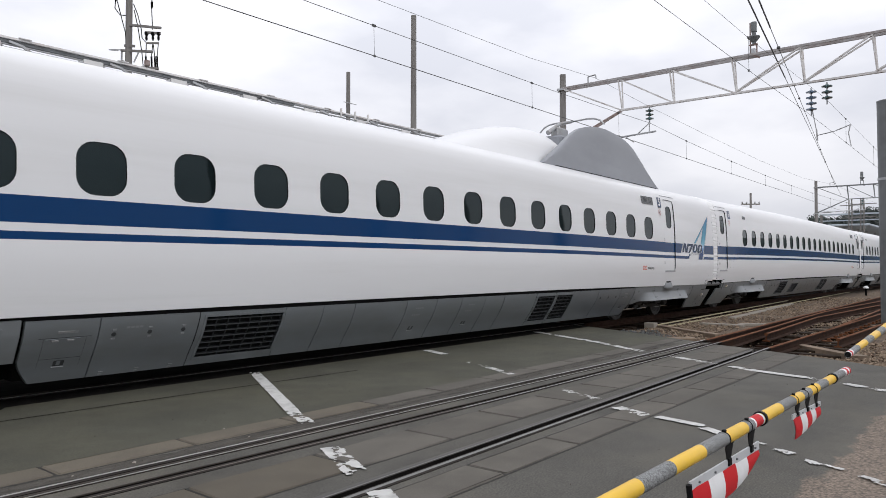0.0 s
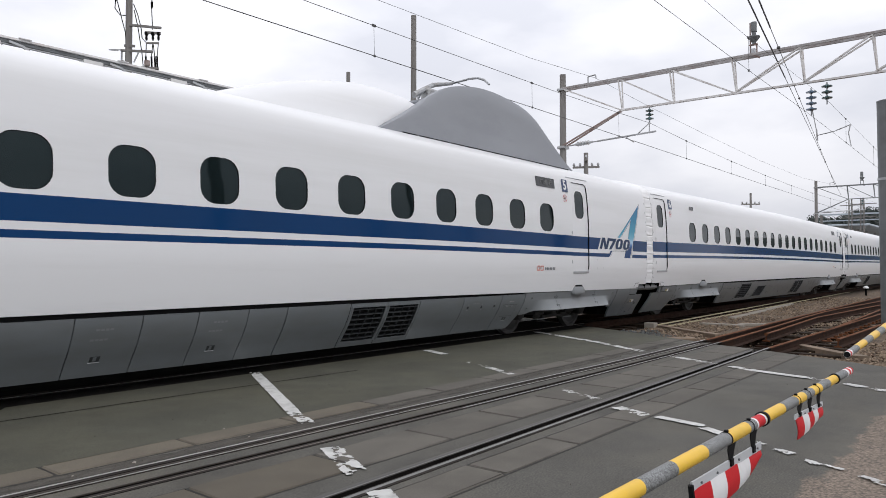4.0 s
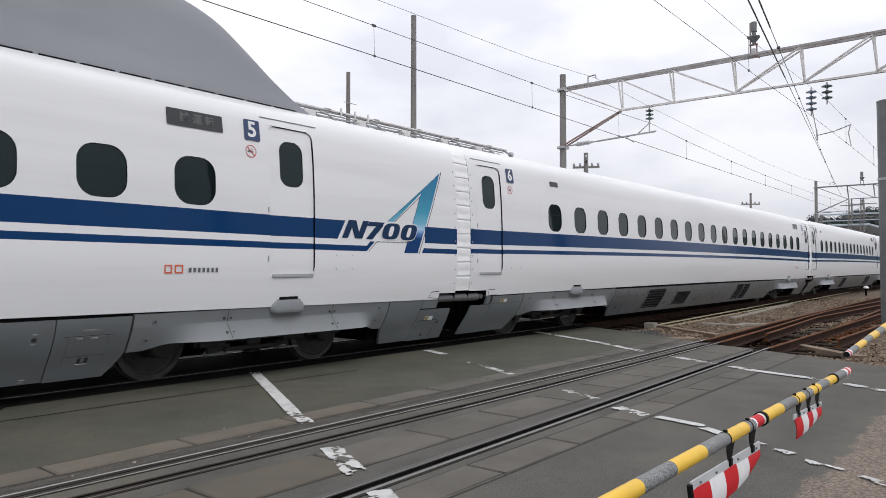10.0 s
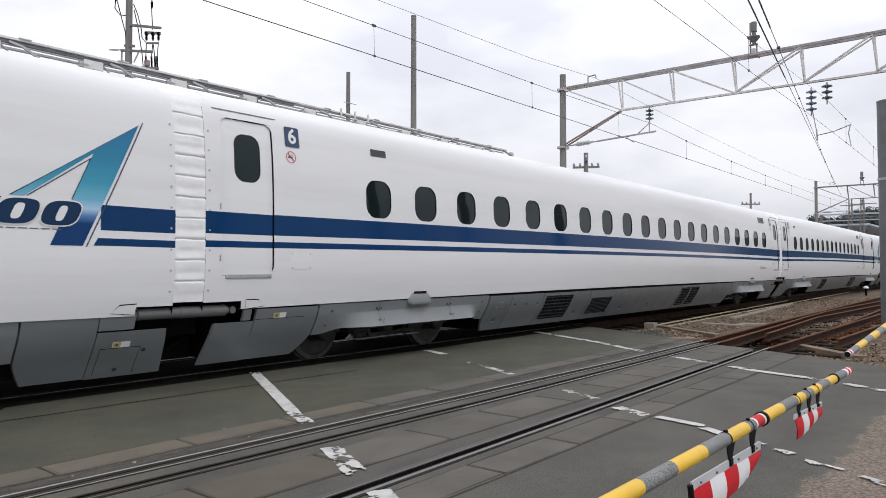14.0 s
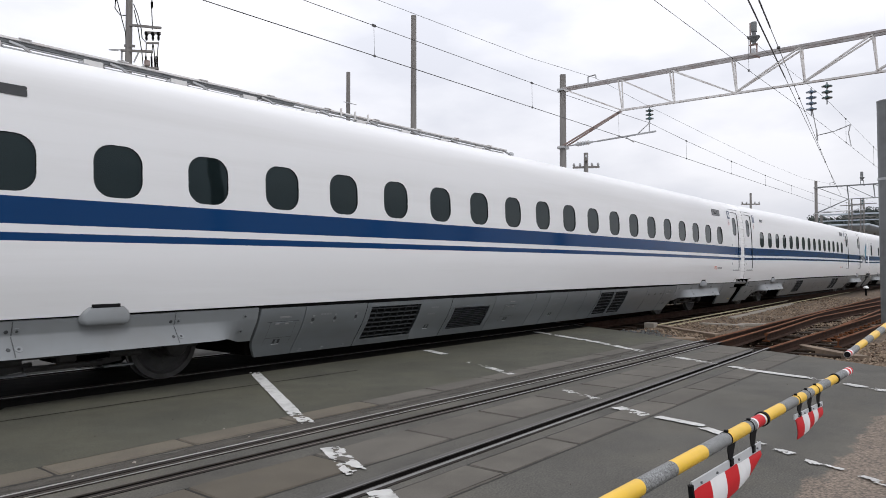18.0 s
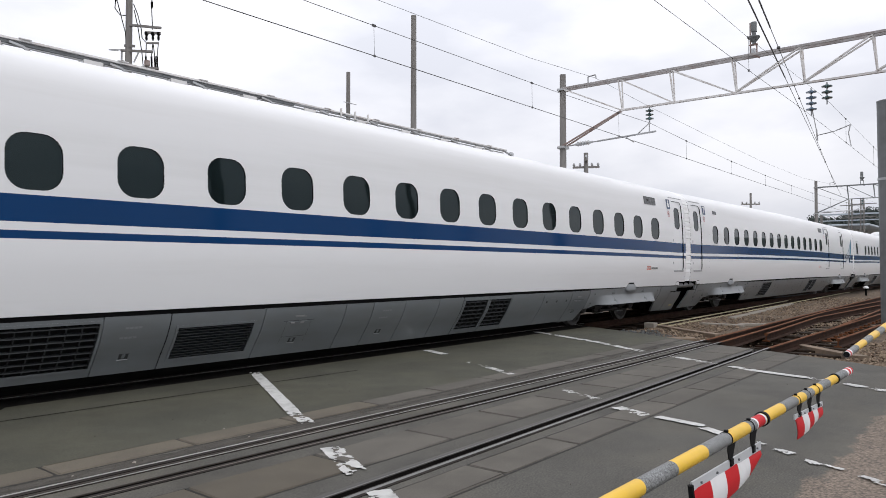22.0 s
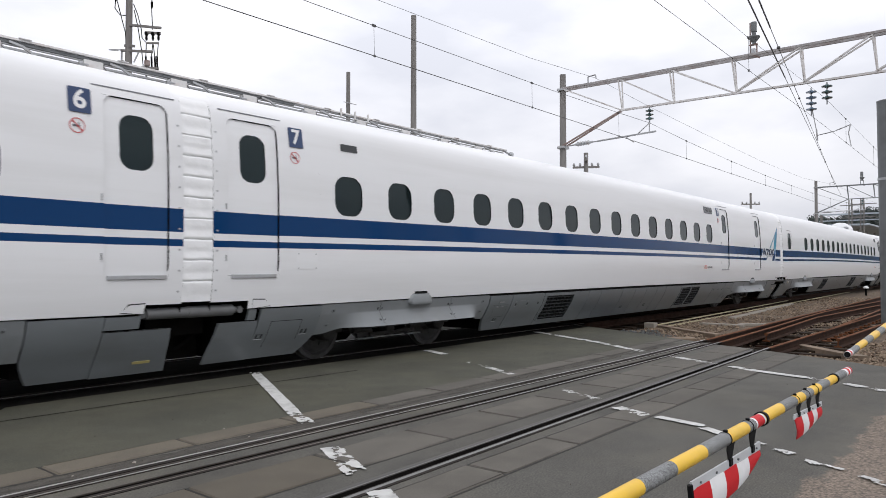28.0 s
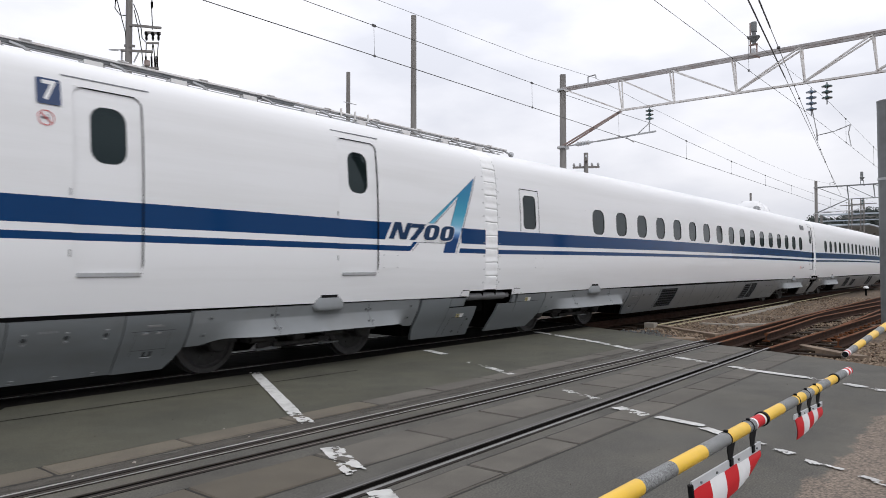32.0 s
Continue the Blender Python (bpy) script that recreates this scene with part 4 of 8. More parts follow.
def roof_shroud_form():
    """The grey sound screen beside the pantograph: a long wall with a bowed top that leans inward."""
    fm = Form()
    pts = [(3.55, 3.519), (4.23, 3.894), (4.89, 4.299), (5.4, 4.542), (5.96, 4.674), (6.51, 4.73), (7.02, 4.719), (7.53, 4.664), (7.93, 4.583), (8.29, 4.441), (8.64, 4.208), (9.05, 3.904), (9.45, 3.63), (9.67, 3.519)]
    outer, inner = [], []
    ends = [pts[0]] + pts + [pts[-1]]
    fine = []
    for p, q, r, w in zip(ends, ends[1:], ends[2:], ends[3:]):
        for k in range(5):
            u = k / 5
            fine.append(tuple(0.5 * (2 * q[i] + (r[i] - p[i]) * u + (2 * p[i] - 5 * q[i] + 4 * r[i] - w[i]) * u * u + (3 * q[i] - p[i] - 3 * r[i] + w[i]) * u ** 3) for i in (0, 1)))
    for x, z in fine + [pts[-1]]:
        t = (z - 3.45) / 1.25
        cols = [(x, -1.06 + 0.12 * t * q, 3.49 + (z - 3.49) * q) for q in (0, 0.25, 0.5, 0.75, 0.93, 1.0)]
        cols[-1] = (x, cols[-1][1] + 0.03, cols[-1][2])
        outer.append(cols)
        inner.append([(a, b + 0.10, c) for a, b, c in cols])
    fm.grid([list(r) for r in zip(*outer)])
    fm.grid([list(r)[::-1] for r in zip(*inner)])
    top = [[o[-1] for o in outer], [i[-1] for i in inner]]
    fm.grid(top)
    return fm


def insulator_cover_form():
    """The long white fairing on the roof before the pantograph."""
    fm = Form()
    xs = [0.4, 0.9, 1.5, 2.2, 3.0, 3.6, 4.2, 4.8, 5.4, 5.9]
    hs = [3.53, 3.67, 3.89, 4.12, 4.31, 4.40, 4.425, 4.40, 4.28, 4.20]
    ws = [0.55, 0.66, 0.74, 0.8, 0.82, 0.82, 0.8, 0.72, 0.6, 0.5]
    rows = []
    for x, h, w in zip(xs, hs, ws):
        rows.append([(x, -w * math.cos(math.pi * k / 16) * (1 if k not in (0, 16) else 1.08), 3.42 + (h - 3.42) * math.sin(math.pi * k / 16) ** 0.55) for k in range(17)])
    fm.grid([list(r)[::-1] for r in zip(*rows)][::-1])
    fm.face(rows[-1])
    return fm


def pantograph(car):
    base = Form()
    base.box(5.5, 6.9, -0.55, 0.55, 3.5, 4.1, 0, 0.06)
    base.box(5.9, 6.6, -0.3, 0.3, 4.1, 4.5, 0, 0.05)
    part("pantograph_base", base, SHROUD, car, "grey pantograph base fairing", at=(-0.3, 0, 0))
    arm = Form()
    arm.tube((5.8, 0, 4.55), (6.35, 0, 4.85), 0.06, 0.045, n=10)
    arm.tube((6.35, 0, 4.85), (6.95, 0, 5.0), 0.045, 0.035, n=10)
    arm.box(6.1, 6.6, -0.12, 0.12, 4.5, 4.74, 0, 0.04)
    part("arm", arm, STEEL, car, smooth=30, at=(-0.3, 0, 0))
    for y in (-1, 1):
        horn = Form()
        pts = [(6.95, 0.0, 5.0), (6.95, y * 0.45, 5.02), (6.95, y * 0.65, 5.0), (6.95, y * 0.80, 4.94), (6.95, y * 0.92, 4.83)]
        for p, q in zip(pts, pts[1:]):
            horn.tube(p, q, 0.022, n=8)
        part("horn", horn, STEEL, car, smooth=30, at=(-0.3, 0, 0))


def train_car(number, xc, win_first, win_pitch, win_count, win_w, doors, number_at, sign_at, plate_at, slots, emblem_at, logo_at, louvre):
    """One car, with its parts in the car's own space: x along the track, camera side at -y."""
    wheels = []
    car = thing("train_car", {5: "white blue-striped bullet train car with grey roof shroud", 6: "white blue-striped bullet train car with twenty windows",
                              7: "white blue-striped bullet train car with three doors", 8: "white blue-striped bullet train car with wide-spaced windows",
                              9: "white blue-striped bullet train car at the far end"}[number], "train car", "cars of the bullet train")
    car.matrix_basis = pose(xc, TRACK_Y, 0)
    wins = windows_of(win_first, win_pitch, win_count)
    plain = [(emblem_at - 2.28, emblem_at - 0.44)] if emblem_at else []
    part("body", body_shell(wins, win_w, doors, slots, plain), [WHITE, BLACK, BLUE, DARK], car, "glossy white body shell with blue stripes", 40, 0.0008)
    # solid block whose colour gives the cabin's darkness behind the panes
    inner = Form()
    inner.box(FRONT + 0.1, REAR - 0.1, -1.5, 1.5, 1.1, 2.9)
    part("interior", inner, DARK, car, "near-black block for the unlit car interior")
    pane = shared(("pane", win_w), lambda: pane_form(win_w - 0.012, WIN_Z0 + 0.006, WIN_Z1 - 0.006, 0.179, -0.014).mesh("window_pane", [GLASS], 40))
    for x in wins:
        part("window_pane", pane, None, car, at=(x, 0, 0))
    for x, w, z0, z1 in slots:
        part("window_pane", pane_form(w - 0.01, z0 + 0.005, z1 - 0.005, 0.085, -0.014), GLASS, car, smooth=40, at=(x, 0, 0))
        fr = Form()
        for u0, u1, v0, v1 in ((x - 0.33, x - 0.315, z0 - 0.05, z1 + 0.1), (x + 0.315, x + 0.33, z0 - 0.05, z1 + 0.1), (x - 0.33, x + 0.33, z1 + 0.1, z1 + 0.115)):
            side_patch(fr, u0, u1, v0, v1, 0, 0.003)
        part("hatch_seam", fr, BLACK, car)
    for a, b in doors:
        part("doorway", doorway_form(a, b), [WHITE, BLACK], car, "black-edged doorway with rounded corners", weld=0.0008)
        d = part("door", shared(("door", round(b - a, 3)), lambda: door_form(a, b).mesh("door", [WHITE, BLACK, BLUE], 40, 0.0008)), None, car, "white sliding plug door", at=((a + b) / 2, 0, 0))
        part("door_window", shared("door_pane", lambda: pane_form(0.36, 2.365, 2.935, 0.135, -0.032).mesh("door_window", [GLASS], 40)), None, d)
        st = Form()
        st.box(-0.32, 0.33, -half(1.23) - 0.014, -half(1.23) + 0.02, 1.21, 1.256, 0, 0.005)
        part("sill", shared("sill", lambda: st.mesh("sill", [STEEL])), None, d)
        gut = Form()
        gut.box(-0.45, 0.45, -half(3.20) - 0.009, -half(3.20) + 0.02, 3.196, 3.206, 0)
        part("rain_gutter", shared("gutter", lambda: gut.mesh("rain_gutter", [SHROUD])), None, d)
        for z in (1.45, 2.05):
            hg = Form()
            hg.box(-0.008, 0.008, -half(z) - 0.012, -half(z) + 0.02, z - 0.035, z + 0.035, 0, 0.004)
            part("hinge_cover", shared(("hinge", z), lambda: hg.mesh("hinge_cover", [STEEL])), None, d, at=(-(b - a) / 2 - 0.03, 0, 0))
    for x in number_at:
        pl = part("number_plate", shared("plate", lambda: plate_form(0.225, 0.26).mesh("number_plate", [SIGN_BLUE])), None, car, "dark blue car number plate", at=lay_on(x, 3.0))
        nm = letters(str(number), 0.27)
        nm.materials.clear()
        nm.materials.append(SIGN_WHITE)
        part("numeral", nm, None, pl, "white numeral", at=pose(0, 0, 0.004))
        sg = part("no_smoking_sign", shared("nosmoke", lambda: ring_form(0.077, 0.009).mesh("no_smoking_sign", [SIGN_RED])), None, car, "round red no-smoking sign", at=lay_on(x - 0.03, 2.737))
        cg = Form()
        cg.box(-0.045, 0.03, -0.012, 0.008, 0.0, 0.002)
        cg.box(0.012, 0.022, 0.012, 0.035, 0.0, 0.002)
        part("cigarette", shared("cig", lambda: cg.mesh("cigarette", [TEXT_DARK])), None, sg)
    for x in sign_at:
        ds = part("destination_display", shared("display", lambda: plate_form(0.70, 0.195, 0.015, 0.004).mesh("destination_display", [DISPLAY])), None, car, "dark unlit destination display", at=lay_on(x, 2.995))
        tx = letters("試 運 転", 0.125)
        tx.materials.clear()
        tx.materials.append(DISPLAY_LIT)
        part("characters", tx, None, ds, at=pose(0.02, 0.0, 0.005))
    for x in plate_at:
        part("seat_display", shared("seatplate", lambda: plate_form(0.31, 0.10, 0.012, 0.004).mesh("seat_display", [DISPLAY])), None, car, "small dark display", at=lay_on(x, 2.975))
    if emblem_at:
        e = emblem_at          # x of the emblem's tip
        big = Form()
        tip, crook, left = (e - 0.035, 2.855), (e - 0.512, 2.497), (e - 1.28, 2.022)
        for f in (side_shape([(e - 0.92, 1.567), (e - 0.615, 1.567), tip, crook], 0.004), side_shape([left, (e - 1.15, 2.022), crook, tip], 0.004)):
            k = len(big.v)
            big.v += f.v
            big.f += [tuple(i + k for i in q) for q in f.f]
            big.m += f.m
        part("emblem", big, EMBLEM, car, "large graded blue triangular emblem")
        part("emblem_line", side_shape([(e - 0.588, 1.56), (e - 0.574, 1.56), (e + 0.018, 2.89), (e + 0.004, 2.89)], 0.004), EMBLEM_DARK, car)
        part("emblem_line", side_shape([left, (e - 1.262, 2.022), (e - 0.06, 2.835), tip], 0.0055), EMBLEM_DARK, car)
        part("emblem_line", side_shape([(e - 1.135, 2.022), (e - 1.117, 2.022), (e - 0.545, 2.43), (e - 0.54, 2.445)], 0.004), EMBLEM_DARK, car)
        part("emblem_line", side_shape([(e - 0.729, 2.02), (e - 0.719, 2.02), (e - 0.535, 2.445), (e - 0.548, 2.44)], 0.0055), EMBLEM_DARK, car)
        part("emblem_line", side_shape([(e - 1.672, 1.573), (e - 1.660, 1.573), (e - 1.485, 1.715), (e - 1.499, 1.715)], 0.004), EMBLEM_DARK, car)

        def slanted_oval(x0, x1, z0, z1, lean, k=30):
            """Corner points of a rounded, leaning block."""
            pts = []
            for i in range(k):
                a = 2 * math.pi * (i + 0.5) / k
                q, w = math.cos(a), math.sin(a)
                r = (abs(q) ** 3.2 + abs(w) ** 3.2) ** (-1 / 3.2)
                pts.append(((x0 + x1) / 2 + q * r * (x1 - x0 - lean) / 2 + w * r * lean / 2, (z0 + z1) / 2 + w * r * (z1 - z0) / 2))
            return pts

        for shape in ([(e - 2.175, 1.748), (e - 2.065, 1.748), (e - 1.93, 1.998), (e - 2.045, 1.998)], [(e - 1.93, 1.748), (e - 1.82, 1.748), (e - 1.905, 1.998), (e - 2.02, 1.998)],
                      [(e - 1.90, 1.748), (e - 1.79, 1.748), (e - 1.657, 1.998), (e - 1.772, 1.998)], [(e - 1.69, 1.935), (e - 1.40, 1.935), (e - 1.335, 1.995), (e - 1.655, 1.995)],
                      [(e - 1.72, 1.745), (e - 1.59, 1.745), (e - 1.36, 1.95), (e - 1.50, 1.95)]):
            part("emblem_bar", side_shape(shape, 0.006), EMBLEM_BAR, car, "slanted dark navy emblem bar")
        for x0, x1 in ((-1.425, -0.985), (-1.035, -0.605)):
            part("emblem_rim", side_shape(slanted_oval(e + x0 - 0.014, e + x1 + 0.014, 1.743, 2.007, 0.095), 0.007 if x0 < -1.2 else 0.009), WHITE, car)
            blk = part("emblem_ring", side_shape(slanted_oval(e + x0, e + x1, 1.756, 1.994, 0.09), 0.011), EMBLEM_BAR, car, "slanted dark navy emblem ring")
            part("emblem_slit", side_shape(slanted_oval(e + x0 + 0.145, e + x1 - 0.145, 1.80, 1.95, 0.06), 0.013), WHITE, blk)
        part("stripe_end", side_shape([(e - 2.30, 1.730), (e - 2.25, 1.730), (e - 2.105, 1.985), (e - 2.30, 1.985)], 0.002), BLUE, car)
        part("stripe_end", side_shape([(e - 2.30, 1.573), (e - 1.70, 1.573), (e - 1.61, 1.650), (e - 2.30, 1.650)], 0.002), BLUE, car)
        part("stripe_end", side_shape([(e - 1.71, 1.640), (e - 1.622, 1.640), (e - 1.535, 1.715), (e - 1.630, 1.715)], 0.003), BLUE, car)
        part("stripe_end", side_shape([(e - 0.437, 1.730), (e - 0.3, 1.730), (e - 0.3, 1.985), (e - 0.322, 1.985)], 0.002), BLUE, car)
        part("stripe_end", side_shape([(e - 0.51, 1.573), (e - 0.43, 1.573), (e - 0.43, 1.650), (e - 0.468, 1.650)], 0.002), BLUE, car)
        bar = Form()
        for k in range(7):
            side_patch(bar, e - 1.50 + k * 0.1, e - 1.42 + k * 0.1, 1.712, 1.722, 0, 0.004)
        part("small_print", bar, TEXT_DARK, car)
    for x in logo_at:
        lg = Form()
        for x0, x1, w in ((-0.10, -0.01, 0.016), (0.02, 0.12, 0.016)):
            for u0, u1, v0, v1 in ((x0, x1, 0.034, 0.05), (x0, x1, -0.045, -0.029), (x0, x0 + w, -0.029, 0.034), (x1 - w, x1, -0.029, 0.034)):
                lg.face([(u0, v0, 0.003), (u1, v0, 0.003), (u1, v1, 0.003), (u0, v1, 0.003)])
        part("operator_emblem", lg, ORANGE, car, "small orange emblem", at=lay_on(x, 1.305))
        br = Form()
        for k in range(7):
            br.face([(0.19 + k * 0.056, -0.03, 0.003), (0.222 + k * 0.056, -0.03, 0.003), (0.222 + k * 0.056, 0.022, 0.003), (0.19 + k * 0.056, 0.022, 0.003)])
        part("serial_bars", br, TEXT_DARK, car, at=lay_on(x, 1.30))
    # access panels drawn by fine seams on the body
    for x in ((-10.98, emblem_at - 2.12) if emblem_at else (-10.98,)):
        ap = part("access_panel", shared("access", lambda: plate_form(0.34, 0.215, 0.02, 0.0008).mesh("access_panel", [WHITE])), None, car, at=lay_on(x, 1.415, 0.0))
        for sx in (-0.145, 0.145):
            for sz in (-0.09, 0.09):
                part("screw", shared("screw", lambda: plate_form(0.018, 0.018, 0.008, 0.003).mesh("screw", [STEEL])), None, ap, at=(sx, sz, 0.0))
    # groove between body and skirt, and what lies behind the skirts
    gv = Form()
    gv.box(-11.85, 11.85, -1.555, 1.555, 0.82, 0.96)
    part("groove", gv, BLACK, car, "black gap under the body")
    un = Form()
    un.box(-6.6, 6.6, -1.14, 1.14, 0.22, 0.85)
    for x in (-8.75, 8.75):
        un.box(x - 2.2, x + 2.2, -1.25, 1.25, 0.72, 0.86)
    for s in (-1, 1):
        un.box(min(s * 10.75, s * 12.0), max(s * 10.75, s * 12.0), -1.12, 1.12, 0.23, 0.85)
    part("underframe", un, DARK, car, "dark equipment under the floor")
    fs = Form()
    fs.grid([[(6.75, half(z) - 0.012, z), (-6.75, half(z) - 0.012, z)] for z in levels(SKIRT_Z0, 0.85)])
    part("far_skirt", fs, SKIRT, car)
    # skirt panels between the bogies
    sh = {5: 0.04, 6: 0.0, 7: -0.075}.get(number, 0.0)
    segs = [("first", -6.70, -5.99), ("bolt", -5.99, -4.87), ("grid", -4.87, -3.66)]
    if louvre:
        segs += [("lock", -3.66, -2.92), ("louvre", -2.92, -1.67), ("lock", -1.67, -0.32), ("plain", -0.32, 0.22), ("lock", 0.22, 0.90), ("plain", 0.90, 1.71), ("plain", 1.71, 2.35)]
    else:
        segs += [("plain", -3.66, -3.03), ("plain", -3.03, -2.45), ("plain", -2.45, -1.365), ("lock", -1.365, -0.66), ("plain", -0.66, 0.0), ("lock", 0.0, 0.67), ("plain", 0.67, 1.255), ("plain", 1.255, 2.35)]
    segs += [("double", 2.35, 3.82), ("plain", 3.82, 4.945), ("bolt", 4.945, 6.06)]
    segs = [(k, a + sh, b + sh) for k, a, b in segs]
    hatch = shared("hatch", lambda: hatch_form().mesh("lock_box", [SKIRT, MESH_GREY, SKIRT_PRINT]))
    latch = shared("latch", lambda: latch_form().mesh("latch", [SKIRT, CHROME]))
    bolt = shared("bolt", lambda: cover_bolt_form().mesh("fastener", [MESH_GREY, COVER_GREY]))
    catch = shared("catch", lambda: catch_form().mesh("catch", [SKIRT_PRINT]))
    fast = shared("fast", lambda: fastener_form().mesh("fastener", [MESH_GREY]))
    tab = shared("tab", lambda: tab_form().mesh("tab", [SKIRT_PRINT]))
    sunk = shared("sunk", lambda: sunk_bolt_form().mesh("sunk_bolt", [MESH_GREY]))
    down = lambda x, z, o=0.0: Matrix.Translation((x, -skirt_outline(z) - o, z)) @ pose(0, 0, 0, math.degrees(math.atan2(skirt_outline(z + 0.05) - skirt_outline(z - 0.05), 0.1)), 0, 0)

    def lock_fittings(p, x, wide):
        """The lock box of a skirt flap, and on the wide flaps its latches, seams and small print."""
        part("lock_box", hatch, None, p, at=down(x, 0.39))
        part("small_print", shared("print", lambda: print_form().mesh("small_print", [SKIRT_PRINT])), None, p, at=down(x + 0.02, 0.705, 0.002))
        if wide:
            part("flap_seam", shared("lseam", lambda: lock_seam_form().mesh("flap_seam", [MESH_GREY])), None, p, at=(x, 0, 0))
            part("latch", latch, None, p, at=down(x - 0.02, 0.623))
        else:
            part("small_print", shared("print", lambda: print_form().mesh("small_print", [SKIRT_PRINT])), None, p, at=down(x - 0.02, 0.60, 0.002))

    for kind, x0, x1 in segs:
        w = x1 - x0
        if kind == "grid":
            add_vent(car, x0, x1, x0 + 0.09, x1 - 0.035, 0.292, 0.772, 7, 7)
        elif kind == "louvre":
            add_vent(car, x0, x1, x0 + 0.11, x1 - 0.135, 0.303, 0.664, 1, 11)
        elif kind == "double":
            add_vent(car, x0, x0 + 0.735, x0 + 0.055, x0 + 0.70, 0.275, 0.772, 4, 7)
            add_vent(car, x0 + 0.735, x1, x0 + 0.785, x0 + 1.42, 0.275, 0.772, 4, 7)
        else:
            me = shared(("skirt", round(w, 2), kind == "first"), lambda: skirt_panel(0.006, w - 0.006, SKIRT_Z0, 0.832, 0, 0, 0, 0.15 if kind == "first" else 0.0).mesh("skirt_panel", [SKIRT], 40, 0.0005))
            p = part("skirt_panel", me, None, car, at=(x0, 0, 0))
            if kind in ("first", "lock"):
                lock_fittings(p, w * (0.55 if kind == "first" else 0.42), kind == "first" or w > 1.2)
            if kind == "bolt":
                for k in range(3):
                    part("fastener", fast, None, p, at=down(w * (0.14 + 0.35 * k), 0.65))
                    for z in (0.603, 0.697):
                        part("tab", tab, None, p, at=down(w * (0.14 + 0.35 * k), z))
                    part("catch", catch, None, p, at=down(w * (0.13 + 0.35 * k), 0.228))
                part("small_print", shared("print", lambda: print_form().mesh("small_print", [SKIRT_PRINT])), None, p, at=down(w * 0.33, 0.715, 0.002))
    # the last panels taper off towards the wheels
    tp = part("skirt_panel", shared("taper_a", lambda: skirt_panel(0.006, 0.754, SKIRT_Z0 - 0.01, 0.832, 0, 0, 0.16).mesh("skirt_panel", [SKIRT], 40, 0.0005)), None, car, at=(6.06 + sh, 0, 0))
    lock_fittings(tp, 0.34, True)
    for s in (-1, 1):
        cx = (-8.665 if s < 0 else 8.775) + sh
        cv = part("bogie_cover", shared("cover", lambda: bogie_cover_form().mesh("bogie_cover", [COVER_GREY], 60, 0.0005)), None, car, "light grey bogie cover", at=(cx, 0, 0))
        flare = lambda z: -skirt_outline(z) if z >= 0.70 else -1.571 - 0.714 * (0.69 - z)
        for x, z in [(x, z) for x in (-0.80, 0.83) for z in (0.745, 0.585)] + [(-1.745, 0.75), (-1.80, 0.55), (1.705, 0.75), (1.675, 0.57)]:
            inner = abs(x) < 1
            seat = Matrix.Translation((x, flare(z), z)) @ pose(0, 0, 0, -38) if inner and z < 0.7 else down(x, z, 0.0 if z > 0.6 else 0.03 if x > 0 else 0.004)
            part("fastener", bolt, None, cv, at=seat @ pose(0.045, 0, 0))
            if inner:
                part("sunk_bolt", sunk, None, cv, at=seat @ pose(-0.045, 0, 0))
        cj = Form()
        cj.grid([[(-0.004, flare(z) - 0.004, z), (0.004, flare(z) - 0.004, z)] for z in levels(0.515, 0.69, 0.06) + levels(0.70, 0.84, 0.05)])
        for x in (-0.80, 0.83):
            part("cover_joint", shared("cj", lambda: cj.mesh("cover_joint", [MESH_GREY])), None, cv, at=(x, 0, 0))
        part("bogie_cover", MESHES["cover"], None, car, "light grey bogie cover", at=pose(cx, 0, 0, 0, 0, 180))
        part("fairing", shared("bump", lambda: bump_form().mesh("fairing", [COVER_GREY, BLACK], 60)), None, car, at=(cx + 0.05, 0, 0))
        wheels += build_bogie(car, 8.75 * s + {7: -0.08}.get(number, -0.02))
    for key, args in (("e1", (10.725, 11.445, 0.175, 0.832, 0, 0, 0, 0.12)), ("e2", (11.455, 12.20, 0.165, 0.672, 0, 0.09)), ("e3", (11.455, 11.83, 0.69, 0.825)),
                      ("e4", (-11.60, -10.63, 0.185, 0.832, -0.02, 0, 0.20)), ("e5", (-12.165, -11.625, 0.18, 0.685, -0.03, 0.03)), ("e6", (-11.785, -11.675, 0.70, 0.832))):
        part("end_skirt", shared(key, lambda: skirt_panel(*args).mesh("end_skirt", [SKIRT], 40, 0.0005)), None, car, at=({5: 0.045, 7: -0.03}.get(number, 0.0), 0, 0))
    hs = Form()
    q = lambda x, z: (x, -skirt_outline(z) - 0.0025, z)
    rear_hatch, front_tag = number != 6, number != 7
    seams = [(11.57, 11.576, 0.20, 0.49), (12.00, 12.006, 0.20, 0.49), (11.57, 12.006, 0.49, 0.496)] if rear_hatch else [(11.46, 12.16, 0.668, 0.674)]
    seams += [(-11.60, -10.84, 0.70, 0.706)] if front_tag else [(-11.45, -10.95, 0.66, 0.666), (-11.45, -11.444, 0.32, 0.66), (-10.956, -10.95, 0.40, 0.66)]
    for x0, x1, z0, z1 in seams:
        hs = Form()
        hs.grid([[q(x0, z), q(x1, z)] for z in levels(z0, z1, 0.05)])
        part("flap_seam", hs, BLACK, car)
    if not rear_hatch:
        part("yellow_plate", shared("yplate", lambda: plate_form(0.20, 0.035, 0.004, 0.004).mesh("yellow_plate", [YELLOW_TAG])), None, car, "small yellow plate", at=down(11.98, 0.30, 0.004) @ pose(0, 0, 0, 90, 0, 0))
    if not front_tag:
        part("lock_box", hatch, None, car, at=down(-11.56, 0.48))
        part("lock_box", hatch, None, car, at=down(-10.86, 0.50))
